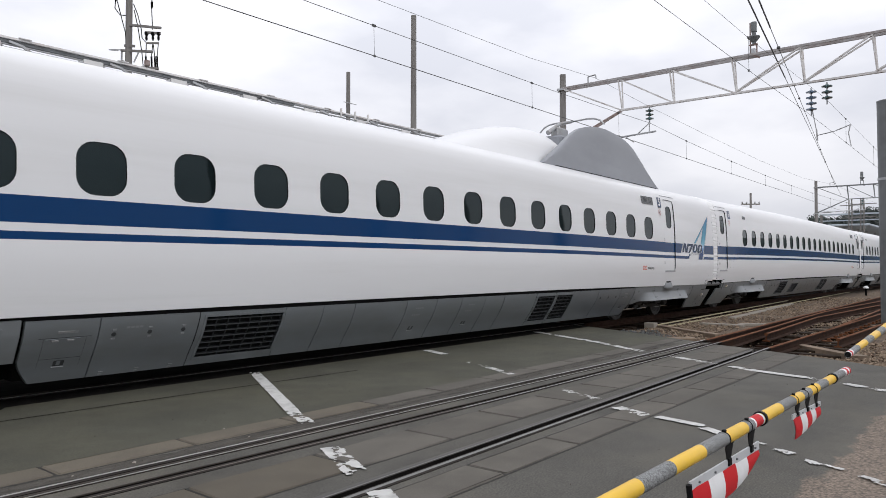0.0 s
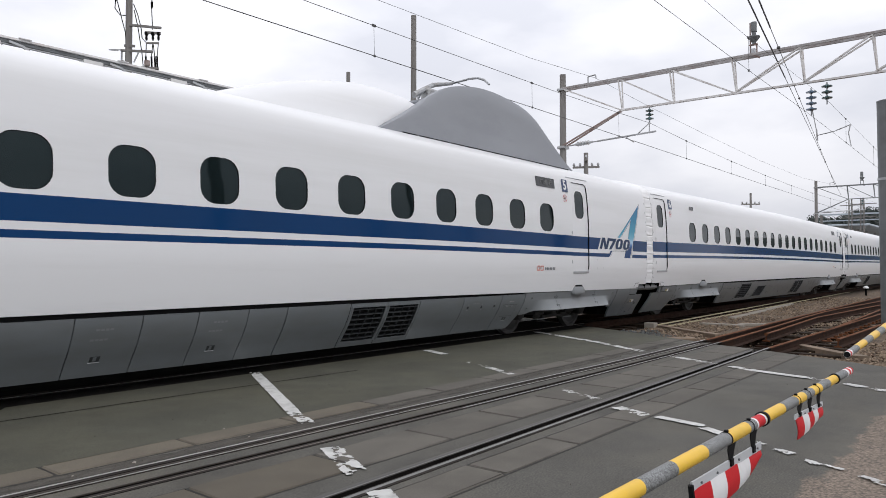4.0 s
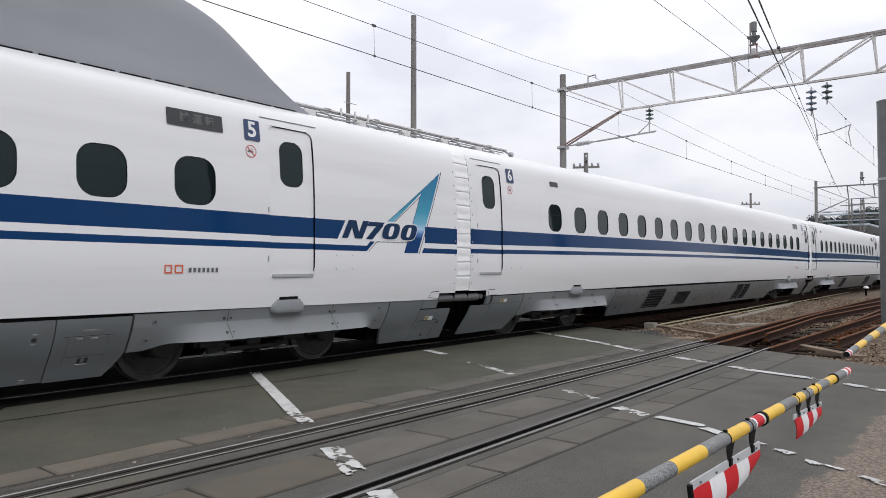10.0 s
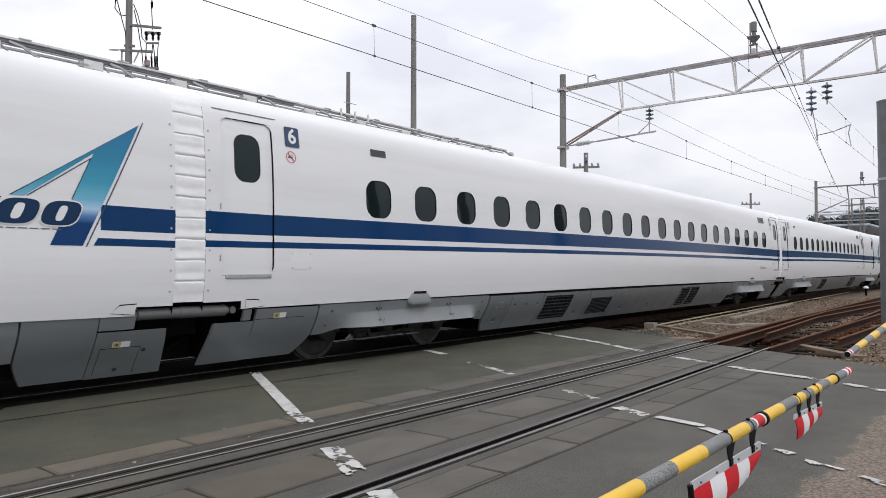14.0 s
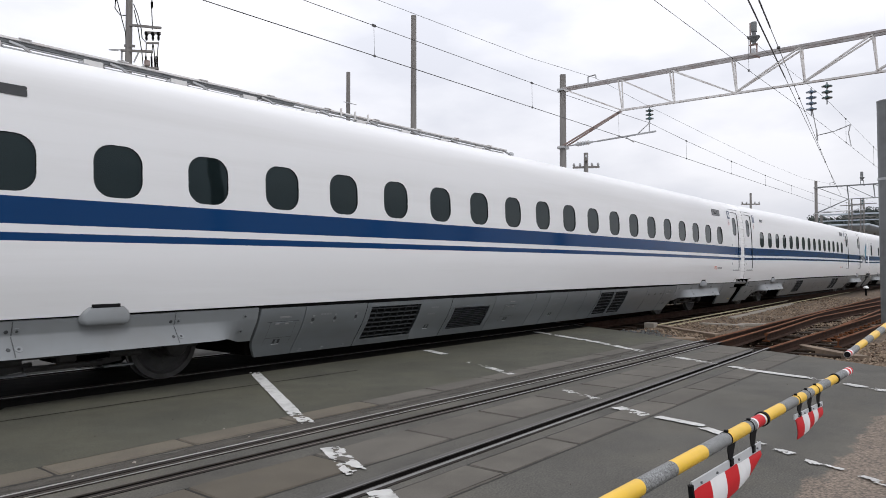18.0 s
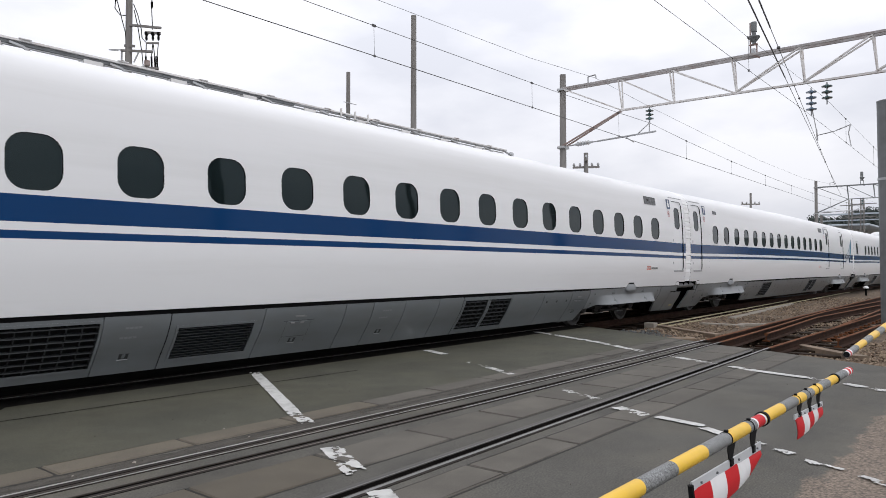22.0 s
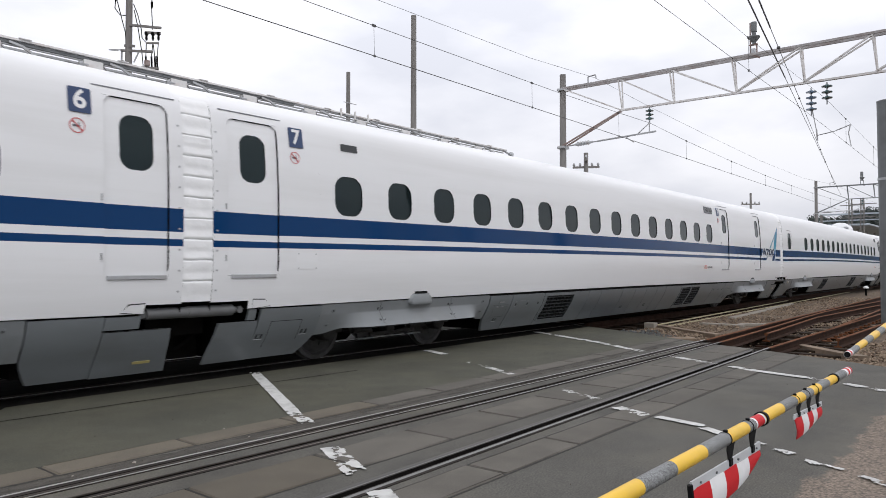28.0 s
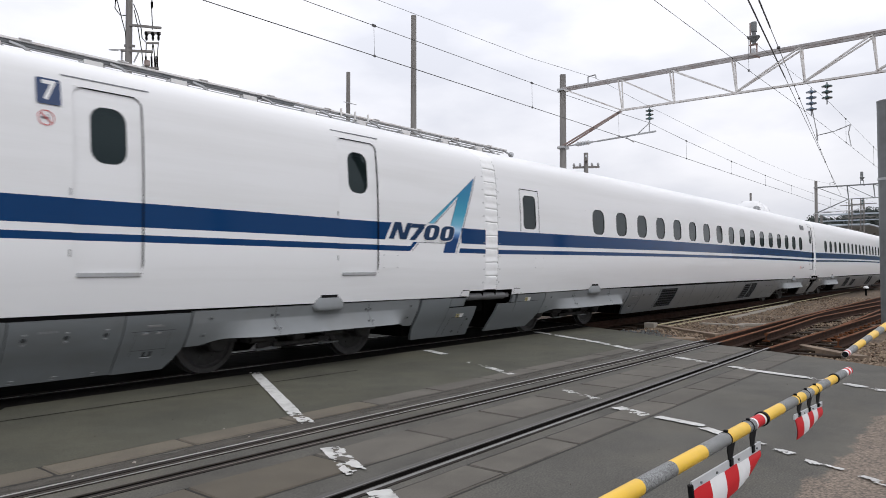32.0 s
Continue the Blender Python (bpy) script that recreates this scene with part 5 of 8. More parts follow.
    for x, z in ((12.05, 0.45), (11.80, 0.25)) if rear_hatch else ():
        part("fastener", fast, None, car, at=down(x, z))
    for x0, x1, x2, x3 in ((11.59, 11.68, 11.86, 11.84), (-11.52, -11.61, -11.79, -11.79)):
        pts = [(x0, 0.872), (x1, 0.945), (x2, 0.952), (x3, 0.846)]
        part("corner_fairing", side_shape(pts, 0.010), WHITE, car, "white corner piece over the skirt")
        part("fairing_edge", side_shape([(x, z + (0.012 if z > 0.9 else -0.006)) for x, z in pts], 0.005), BLACK, car)
    fe = Form()
    for a, b in ((-12.3, -10.7), (10.6, 12.2)):
        fe.grid([[(b, half(z) - 0.012, z), (a, half(z) - 0.012, z)] for z in levels(0.19, 0.85)])
    part("far_end_skirt", fe, SKIRT, car)
    for x in [-11.245] * front_tag + [11.78] * rear_hatch:
        z = 0.53 if x > 0 else 0.74
        sk = part("warning_sticker", shared("tag", lambda: plate_form(0.19, 0.07, 0.006, 0.002).mesh("warning_sticker", [SIGN_WHITE])), None, car, "small yellow and white warning sticker",
                  at=Matrix.Translation((x, -skirt_outline(z) - 0.004, z)) @ pose(0, 0, 0, 118 if z < 0.6 else 112, 0, 0))
        part("yellow_field", shared("tagy", lambda: plate_form(0.085, 0.066, 0.005, 0.0035).mesh("yellow_field", [YELLOW_TAG])), None, sk, at=(-0.048, 0, 0))
        part("symbol", shared("tags", lambda: plate_form(0.03, 0.03, 0.006, 0.005).mesh("symbol", [TEXT_DARK])), None, sk, at=(-0.052, 0, 0))
    # the gap to the next car
    part("gangway_hood", shared("hood", lambda: hood_form().mesh("gangway_hood", [FABRIC], 70, 0.0005)), None, car, "white puckered fabric hood", at=(12.455, 0, 0))
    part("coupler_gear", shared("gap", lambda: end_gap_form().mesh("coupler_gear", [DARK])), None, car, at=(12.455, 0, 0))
    part("car_damper", shared("cdamp", lambda: car_damper_form().mesh("car_damper", [DAMPER, DARK], 40)), None, car, "grey damper tube between cars", at=(12.455, 0, 0))
    rv = shared("rivet", lambda: plate_form(0.022, 0.022, 0.010, 0.005).mesh("hood_bolt", [STEEL]))
    for s in (12.455 - 0.235, 12.455 + 0.235):
        for k in range(9):
            z = 1.078 + 0.229 * k
            part("hood_bolt", rv, None, car, at=Matrix.Translation(on_side(s, z, 0.002)) @ pose(0, 0, 0, 90 - tilt_at(z), 0, 0))
    if number == 5:
        part("roof_shroud", roof_shroud_form(), SHROUD, car, "tall grey pantograph sound screen", 50, 0.001)
        far = roof_shroud_form()
        far.v = [(x, -y, z) for x, y, z in far.v]
        far.f = [q[::-1] for q in far.f]
        part("roof_shroud", far, SHROUD, car, "tall grey pantograph sound screen", 50, 0.001)
        seam = Form()
        for k in range(13):
            seam.box(4.0 + 0.42 * k, 4.36 + 0.42 * k, -1.10, -1.06, 3.485, 3.505)
        part("shroud_seam", seam, BLACK, car)
        part("insulator_cover", insulator_cover_form(), WHITE, car, "white roof fairing", 50, 0.001)
        pantograph(car)
    if number == 8:
        dome = Form()
        rows = []
        for k in range(25):
            u = k / 24
            h = 0.62 * abs(math.sin(math.pi * u / 0.58)) ** 0.45 if u < 0.58 else 0.56 * abs(math.sin(math.pi * (u - 0.58) / 0.42)) ** 0.45
            rows.append([(8.25 + 1.35 * u, -0.58 * math.cos(math.pi * j / 12), 3.50 + h * math.sin(math.pi * j / 12) ** 0.5) for j in range(13)])
        dome.grid(rows)
        part("roof_fairing", dome, WHITE, car, "low white roof fairing", 50)
        ins = Form()
        ins.lathe((8.1, -0.4, 3.55), (0.4, 0, 1), [(0, 0.1), (0.05, 0.16), (0.1, 0.1), (0.15, 0.16), (0.2, 0.1), (0.25, 0.14), (0.3, 0.0)], 14)
        part("insulator", ins, STEEL, car, smooth=40)
    bow(car)
    return car, wheels


def camber(x):
    """How far the unladen body bows upward between its ends."""
    return 0.043 * max(0.0, 1 - (x / 12.2) ** 2)


def bow(car):
    """Gives the body, and all that is fixed on it above the skirt, the camber."""
    for ob in car.children:
        vs = ob.data.vertices
        co = np.empty(len(vs) * 3)
        vs.foreach_get("co", co)
        co = co.reshape(-1, 3)
        m = ob.matrix_basis
        sag = 0.018 if "roof shroud" in car.get("label", "") else 0.0
        low = min((m @ Vector(c))[2] for c in ob.bound_box)
        if low < 0.82 or ob.name.startswith(("groove", "fairing", "corner_fairing", "underframe", "gangway", "hood_bolt")):
            continue
        if co[:, 0].max() - co[:, 0].min() > 1.5 and ob.data.users == 1:
            co[:, 2] += [camber(x) - sag * min(max((x - 4) / 5, 0), 1) for x in co[:, 0]]
            vs.foreach_set("co", co.reshape(-1))
            ob.data.update()
        else:
            x = m.translation[0] + (co[:, 0].max() + co[:, 0].min()) / 2 * (abs(m.translation[0]) < 1e-6)
            ob.matrix_basis = Matrix.Translation((0, 0, camber(x) - sag * min(max((x - 4) / 5, 0), 1))) @ m


ROWS_T = [0.5 * k for k in range(65)]
# Travel of the train: x of the third axle of the first car seen, every half second.
TRAVEL = [16.811, 16.184, 15.569, 14.961, 14.361, 13.781, 13.193, 12.573, 11.927, 11.267, 10.603, 9.945, 9.298, 8.653, 8.012, 7.380,
          6.759, 6.145, 5.538, 4.930, 4.333, 3.752, 3.177, 2.585, 1.967, 1.316, 0.651, -0.005, -0.651, -1.298, -1.932, -2.550,
          -3.153, -3.739, -4.318, -4.894, -5.491, -6.114, -6.754, -7.390, -8.012, -8.623, -9.222, -9.822, -10.449, -11.122, -11.833, -12.660,
          -13.636, -14.704, -15.894, -17.154, -18.574, -20.144, -21.844, -23.654, -25.554, -27.574, -29.693, -31.923, -34.265, -36.715, -39.277, -41.997,
          -44.867]
CARS = []


def build_train():
    """Cars five to nine, 25 m apart. Offsets are from each car's middle."""
    spec = {
        5: dict(win_first=7.53 - 17 * 1.04, win_pitch=1.04, win_count=18, win_w=0.512, doors=[(8.55, 9.26)], number_at=[8.31], sign_at=[7.55], plate_at=[], slots=[],
                emblem_at=11.9, logo_at=[7.26], louvre=False),
        6: dict(win_first=-9.56, win_pitch=1.04, win_count=20, win_w=0.512, doors=[(-12.14, -11.41), (11.40, 12.10)], number_at=[-11.10, 11.165], sign_at=[9.97], plate_at=[-9.53],
                slots=[], emblem_at=0, logo_at=[9.75], louvre=True),
        7: dict(win_first=-10.245, win_pitch=1.04, win_count=15, win_w=0.512, doors=[(-12.16, -11.43), (5.41, 6.13), (8.89, 9.65)], number_at=[-11.135, 5.19], sign_at=[4.35],
                plate_at=[-10.205], slots=[], emblem_at=12.02, logo_at=[3.95], louvre=False),
        8: dict(win_first=-8.49, win_pitch=1.148, win_count=17, win_w=0.56, doors=[(11.40, 12.10)], number_at=[], sign_at=[10.3], plate_at=[], slots=[(-11.30, 0.44, 2.05, 2.68)],
                emblem_at=0, logo_at=[9.75], louvre=False),
        9: dict(win_first=-10.2, win_pitch=1.148, win_count=16, win_w=0.56, doors=[(10.6, 11.3)], number_at=[], sign_at=[9.3], plate_at=[], slots=[], emblem_at=0, logo_at=[],
                louvre=True)}
    for i, n in enumerate(spec):
        off = -7.5 + 25.0 * i
        car, wheels = train_car(n, TRAVEL[0] + off, **spec[n])
        CARS.append((car, off, wheels))


build_train()

# ---- ground, tracks and road ----
def edge_x(y):
    """The crossing's right edge, where paving gives way to ballast."""
    return 10.55 + ROAD_DX * y


def rail_bend(y0, x):
    """How far a siding rail has curved away from its straight run towards the points."""
    if abs(y0 - RAIL_THIRD[0]) < 0.15:
        return 0.012 * max(0.0, x - 5.5) ** 1.4
    if abs(y0 - RAIL_FAR[0]) < 0.15:
        return 0.02 * max(0.0, x - 9.3) ** 1.25
    return 0.0


def build_ground():
    far = Form()
    far.grid([[(x, y, -0.34) for x in (-600, -60, 0, 60, 200, 900)] for y in (-500, -60, 0, 60, 200, 700)])
    tagged(new("ground", far.mesh("ground", [EARTH])), "grey-brown earth reaching the horizon", "ground", kind="structure")
    # crossing pavement, thick, with an edge that follows the road askew, and slots for the rails
    fm = Form()
    flat_cut = lambda y: (y, 0.0)
    beside = lambda rail, d: (rail[0] + d, rail[1])
    voids = [(beside(RAIL_NEAR, -0.033), beside(RAIL_NEAR, 0.172)), (beside(RAIL_THIRD, -0.033), beside(RAIL_THIRD, 0.105)), (beside(RAIL_FAR, -0.13), beside(RAIL_FAR, 0.033)),
             (flat_cut(TRACK_Y - 0.815), flat_cut(TRACK_Y - 0.655)), (flat_cut(TRACK_Y + 0.655), flat_cut(TRACK_Y + 0.815))]
    cuts = [flat_cut(-14.0 + 0.5 * k) for k in range(33)] + [c for v in voids[:3] for c in v] + [flat_cut(6.0 + 0.5 * k) for k in range(5)] + [c for v in voids[3:] for c in v][:2]
    cuts += [flat_cut(y) for y in (8.5, 9.0)] + list(voids[4]) + [flat_cut(10.0 + 0.5 * k) for k in range(23)]

    def row(cut, z):
        """Points along one cut, from far to the left up to the paving's edge."""
        end = edge_x(cut[0]) / (1 - ROAD_DX * cut[1])
        return [(x, cut[0] + cut[1] * x + rail_bend(cut[0], x), z) for x in (-40, -20, -8, -2, 2, 5, 6.5, 8, 9, 10, min(11, end - 0.2), end)]

    for u, v in zip(cuts, cuts[1:]):
        if (u, v) not in voids:
            fm.grid([row(u, -0.012), row(v, -0.012)])
        fm.grid([[row(c, -0.36)[-1] for c in (u, v)], [row(c, -0.012)[-1] for c in (u, v)]])
    for u, v in voids:
        for c, s in ((u, 1), (v, -1)):
            r = [row(c, -0.18), row(c, -0.012)]
            fm.grid(r if s < 0 else r[::-1])
    tagged(new("road", fm.mesh("road", [ASPHALT])), "worn grey asphalt of the level crossing", "road", kind="structure")


def rail_form(x0, x1, bright=(-0.022, 0.022)):
    """A rail section along x, its head's top at z = 0, polished over the strip that the wheels touch."""
    prof = [(-0.07, -0.165), (-0.07, -0.15), (-0.012, -0.13), (-0.009, -0.05), (-0.034, -0.035), (-0.034, -0.008), (-0.024, 0.0), (bright[0], 0.0), (bright[1], 0.0), (0.024, 0.0), (0.034, -0.008), (0.034, -0.035),
            (0.009, -0.05), (0.012, -0.13), (0.07, -0.15), (0.07, -0.165)]
    fm = Form()
    n = max(2, int((x1 - x0) / (12 if x0 < -20 else 0.8 if x1 < 30 else 12)))
    rows = [[(x0 + (x1 - x0) * k / n, y, z) for k in range(n + 1)] for y, z in prof]
    for i in range(len(rows) - 1):
        fm.grid([rows[i], rows[i + 1]], 0 if i == 7 else 1 if 4 < i < 10 else 2)
    fm.face([r[0] for r in rows], 2)
    fm.face([r[-1] for r in rows][::-1], 2)
    return fm


def bent_rail(pts):
    """A rail whose run bends through points (x, y), its head's top at z = 0."""
    prof = [(-0.07, -0.165), (-0.07, -0.15), (-0.012, -0.13), (-0.009, -0.05), (-0.034, -0.035), (-0.034, -0.008), (-0.022, 0.0), (0.022, 0.0), (0.034, -0.008), (0.034, -0.035),
            (0.009, -0.05), (0.012, -0.13), (0.07, -0.15), (0.07, -0.165)]
    fm = Form()
    rows = [[(x, y + dy, dz) for x, y in pts] for dy, dz in prof]
    for i in range(len(rows) - 1):
        # sides and foot get a darker rust, painting the shade below the head
        fm.grid([rows[i], rows[i + 1]], 0 if 5 <= i <= 7 else 1)
    fm.face([(pts[0][0], pts[0][1] + dy, dz) for dy, dz in prof])
    return fm


def bent(form, rail):
    """A form built along a straight rail, curved as that rail is."""
    form.v = [(x, y + rail_bend(rail[0], x), z) for x, y, z in form.v]
    return form


def build_tracks():
    """The train's track and the three-rail siding; rails are bright in the paving and rusty beyond it."""
    for name, rails in (("railway_track", ((TRACK_Y - 0.7505, 0.0), (TRACK_Y + 0.7505, 0.0))), ("dual_gauge_siding", (RAIL_NEAR, RAIL_THIRD, RAIL_FAR))):
        ys = [r[0] for r in rails]
        tr = thing(name, "standard-gauge railway track set in the crossing" if ys[0] > 6 else "rusty three-rail siding set in the crossing", "railway track", kind="structure")
        ends = []
        for rail in rails:
            # bright strip of the head; flangeway and guard rail: side, inner and outer edge
            strip, s, inner, outer = {RAIL_NEAR: ((-0.020, 0.012), 1, 0.108, 0.168), RAIL_THIRD: ((-0.023, -0.006), 1, 0.088, 0.102), RAIL_FAR: ((-0.008, 0.018), -1, 0.056, 0.125)}.get(
                rail, ((-0.018, 0.018), 1 if rail[0] < TRACK_Y else -1, 0.10, 0.158))
            lie = pose(0, rail[0], 0, 0, 0, math.degrees(math.atan(rail[1])))
            end = edge_x(rail[0]) / (1 - ROAD_DX * rail[1])
            ends.append((end + 0.35, rail[0] + rail[1] * (end + 0.35) + rail_bend(rail[0], end + 0.35)))
            # third rail turns bright past 5.4 m: its grazing sheen painted as another head
            joint = 5.4 if rail == RAIL_THIRD else -10.0
            run = [-40.0] + [4.0 + 0.9 * k for k in range(20) if 4.0 + 0.9 * k < end - 0.9]
            part("rail", rail_form(-40, joint, strip), [RAIL_DULL if joint > 0 else RAIL_TOP, DARK_RAIL, GROOVE], tr, "rail with a dull brown head" if joint > 0 else "rail with a worn bright head", at=lie)
            part("rail", bent(rail_form(joint, end + 0.35, strip), rail), [RAIL_GREY if rail == RAIL_NEAR else RAIL_TOP, DARK_RAIL, GROOVE], tr, "rail with a worn bright head", at=lie)
            if ys[0] > 6:
                # darker rust all round: these rails carry the train's shade in their colour
                part("rail", rail_form(end + 0.35, 160), [RUST_DARK, RUST_DARK, RUST_DARK], tr, "rust-brown rail darkened for the train's shade", at=lie)
            gb = Form()
            a, b = sorted((s * 0.034, s * inner))
            for xa, xb in zip(run, run[1:] + [end - 0.05]):
                gb.box(xa, xb, a, b, -0.12, -0.05)
            part("flangeway", bent(gb, rail), GROOVE, tr, "grimy flangeway groove", at=lie)
            g = Form()
            a, b = sorted((s * inner, s * outer))
            for xa, xb in zip(run, run[1:] + [end - 0.25]):
                g.box(xa, xb, a, b, -0.012, -0.006)
                # side walls near black: the groove's shade given to the bar as colour
                g.box(xa, xb, a + 0.001, b - 0.001, -0.14, -0.012, 1)
            g.beam((end - 0.25, (a + b) / 2, -0.05), (end + 0.15, (a + b) / 2 + s * 0.07, -0.07), 0.05, 0.09)
            part("guard_rail", bent(g, rail), [GUARD_GREY if rail == RAIL_NEAR else GUARD_DARK, GROOVE], tr, at=lie)
            if rail == RAIL_NEAR:
                ge = Form()
                ge.box(-40, end - 0.3, 0.109, 0.119, -0.009, -0.0035)
                part("worn_edge", ge, RAIL_GREY, tr, "worn edge of the guard rail", at=lie)
            if rail == RAIL_FAR:
                ge = Form()
                for xa, xb in zip(run, run[1:] + [end - 0.3]):
                    ge.box(xa, xb, -0.121, -0.109, -0.02, -0.0035)
                part("worn_edge", bent(ge, rail), RAIL_TOP, tr, "bright worn edge of the guard rail", at=lie)
        if ys[0] < 6:
            e3, e2, e1 = ends
            for pts in ([e1, (15.2, 4.60), (18.0, 4.67), (23.2, 4.75), (36.4, 4.88), (60, 5.3), (100, 6.2)], [e2, (14.0, 4.245), (16.1, 4.32), (18.6, 4.41), (20.7, 4.52), (23.5, 4.60), (25.7, 4.58), (32.4, 4.32), (60, 3.2)],
                        [(15.3, 4.03), (16.4, 4.06), (21.0, 4.27), (24.2, 4.13), (29.2, 3.9), (60, 2.5)], [e3, (23.6, 3.16), (60, 3.35), (100, 3.6)],
                        [(16.6, 3.24), (18.7, 3.27), (21.4, 3.33), (25.5, 3.45), (45, 4.1)], [(15.0, 2.68), (17.0, 2.62), (19.3, 2.575), (32, 2.25)]):
                part("rail", bent_rail(pts), [RUST, RUST_DARK], tr, "rust-brown rail")
        # sleepers beyond the crossing
        sl = Form()
        sl.box(-0.12, 0.12, -1.3, 1.3, -0.31, -0.165, 0, 0.012)
        me = sl.mesh("sleeper", [SLEEPER])
        cy = sum((min(ys), max(ys))) / 2
        for k in range(5 if ys[0] < 6 else 0, 60 if ys[0] < 6 else 36):
            x = edge_x(cy) + 0.55 + 0.62 * k + 0.09 * math.sin(k * 2.3)
            part("sleeper", me, None, tr, at=pose(x, cy + 0.05 * math.sin(k * 4.1), -0.012 * (k * 5 % 3), 0, 0, (k * 37 % 7 - 3) * (1.0 if ys[0] < 6 else 0.3)))
        if ys[0] < 6:
            st = Form()
            st.box(-0.11, 0.11, -0.42, 0.42, -0.31, -0.165, 0, 0.012)
            sm = st.mesh("sleeper_end", [SLEEPER])
            for k in range(5):
                x = edge_x(cy) + 0.75 + 0.62 * k
                part("sleeper_end", sm, None, tr, at=pose(x - 0.3, 2.82, 0, 0, 0, 4 * (k % 3 - 1)))
                part("sleeper_end", sm, None, tr, at=pose(x, 4.72, 0, 0, 0, 3 * (k % 2)))
            for k in range(7):
                f = Form()
                f.beam((0, -0.5, 0), (0, 0.5, 0), 0.10, 0.05)
                part("pit_tie", f, [SLEEPER, RUST_DARK][k % 2], tr, at=pose(13.4 + 0.55 * k, 3.68 + 0.04 * (k % 3), -0.24 - 0.02 * (k % 2), 0, 0, 7 * (k % 3 - 1)))
            ch = shared("chair", lambda: chair_form().mesh("rail_chair", [RUST]))
            for k in range(5, 20):
                x = edge_x(cy) + 0.55 + 0.62 * k + 0.04 * math.sin(k * 2.3)
                for y in (3.165, 4.615):
                    part("rail_chair", ch, None, tr, at=(x, y, -0.16))


def chair_form():
    fm = Form()
    fm.box(-0.08, 0.08, -0.15, 0.15, -0.012, 0.004)
    for s in (-1, 1):
        fm.box(-0.03, 0.03, s * 0.10 - 0.03, s * 0.10 + 0.03, 0.0, 0.05, 0, 0.008)
    return fm


build_ground()
build_tracks()


def build_ballast():
    """A rough bed of broken stone beyond the crossing, and loose stones on it."""
    fm = Form()
    rnd = random.Random(11)
    nx, ny = 150, 70
    rows = []
    for j in range(ny + 1):
        y = -6.0 + 20.0 * j / ny
        row = []
        for i in range(nx + 1):
            x = edge_x(y) + 0.02 + (i / nx) ** 1.8 * 130
            z = -0.235 + 0.03 * noise.noise((x * 0.8, y * 0.8, 0)) + rnd.uniform(-0.012, 0.012)
            if 3.2 < y < 4.4 and x < 17.5 + math.sin(y * 9):
                z -= 0.2
            elif 2.2 <= y <= 5.5 and x > 17.0:
                z += 0.04
            elif y < 2.2 or 5.5 < y < 7.2 or y > 10.3:
                z += 0.05
            if y < 3.0:
                z += 0.11 * max(0.0, 1 - (x - edge_x(y)) / 1.9)
            row.append((x, y, z))
        rows.append(row)
    fm.grid(rows)
    # near-black faces: the pit, and the train's shade put into the ballast colour
    for i, q in enumerate(fm.f):
        x, y = (sum(fm.v[k][c] for k in q) / 4 for c in (0, 1))
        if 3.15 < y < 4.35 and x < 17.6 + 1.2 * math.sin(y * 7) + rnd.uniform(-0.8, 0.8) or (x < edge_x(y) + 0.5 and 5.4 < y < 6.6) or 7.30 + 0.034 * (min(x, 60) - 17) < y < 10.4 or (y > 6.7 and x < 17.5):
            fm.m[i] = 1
    tagged(new("ballast", fm.mesh("ballast", [BALLAST, OIL_SHADE], 80)), "rust-brown broken stone track bed", "ballast", kind="structure")
    st = Form()
    for k in range(20000):
        y = rnd.uniform(0.6, 8.0)
        x = edge_x(y) + 0.03 + rnd.random() ** 2.0 * 26
        if any(abs(y - r) < 0.05 for r in (3.165, 4.107, 4.615, TRACK_Y - 0.75)):
            continue
        z = -0.225 + (0.05 if (y < 2.2 or 5.5 < y < 7.2) else 0.0) + rnd.uniform(-0.01, 0.012)
        if y < 3.0:
            z += 0.11 * max(0.0, 1 - (x - edge_x(y)) / 1.9)
        if k > 18000:
            x, y, z = rnd.uniform(16.5, 34), rnd.uniform(3.15, 4.3), -0.16
            if noise.noise((x * 0.7, y * 1.5, 2.0)) < -0.05:
                continue
        elif 7.35 + 0.034 * (x - 17) < y:
            continue
        if 3.2 < y < 4.45 and x < 17.0 and rnd.random() < 0.96:
            continue
        grey = 5.75 < y < 7.4 and x < edge_x(y) + 1.5 + 0.3 * math.sin(y * 5)
        s = rnd.uniform(0.010, 0.022) if grey else rnd.uniform(0.014, 0.036)
        if grey:
            z += 0.05
        p = [Vector((rnd.uniform(0.7, 1.3) * a, rnd.uniform(0.7, 1.3) * b, rnd.uniform(0.6, 1.1) * c)) * s for a, b, c in ((1, 0, 0), (-1, 0, 0), (0, 1, 0), (0, -1, 0), (0, 0, 1), (0, 0, -1))]
        i = len(st.v)
        st.v += [tuple(q + Vector((x, y, z))) for q in p]
        for q in ((0, 2, 4), (2, 1, 4), (1, 3, 4), (3, 0, 4), (2, 0, 5), (1, 2, 5), (3, 1, 5), (0, 3, 5)):
            st.f.append(tuple(i + e for e in q))
            st.m.append(1 if grey else 0)
    tagged(new("ballast_stones", st.mesh("ballast_stones", [STONE, GRAVEL])), "loose brown and grey ballast stones", "stones", kind="stuff")


STONE_NODES = STONE.node_tree
geo = STONE_NODES.nodes.new("ShaderNodeNewGeometry")
ramp = STONE_NODES.nodes.new("ShaderNodeValToRGB")
ramp.color_ramp.elements[0].color = (0.078, 0.050, 0.032, 1)
ramp.color_ramp.elements[1].color = (0.32, 0.245, 0.175, 1)
STONE_NODES.links.new(geo.outputs["Random Per Island"], ramp.inputs["Fac"])
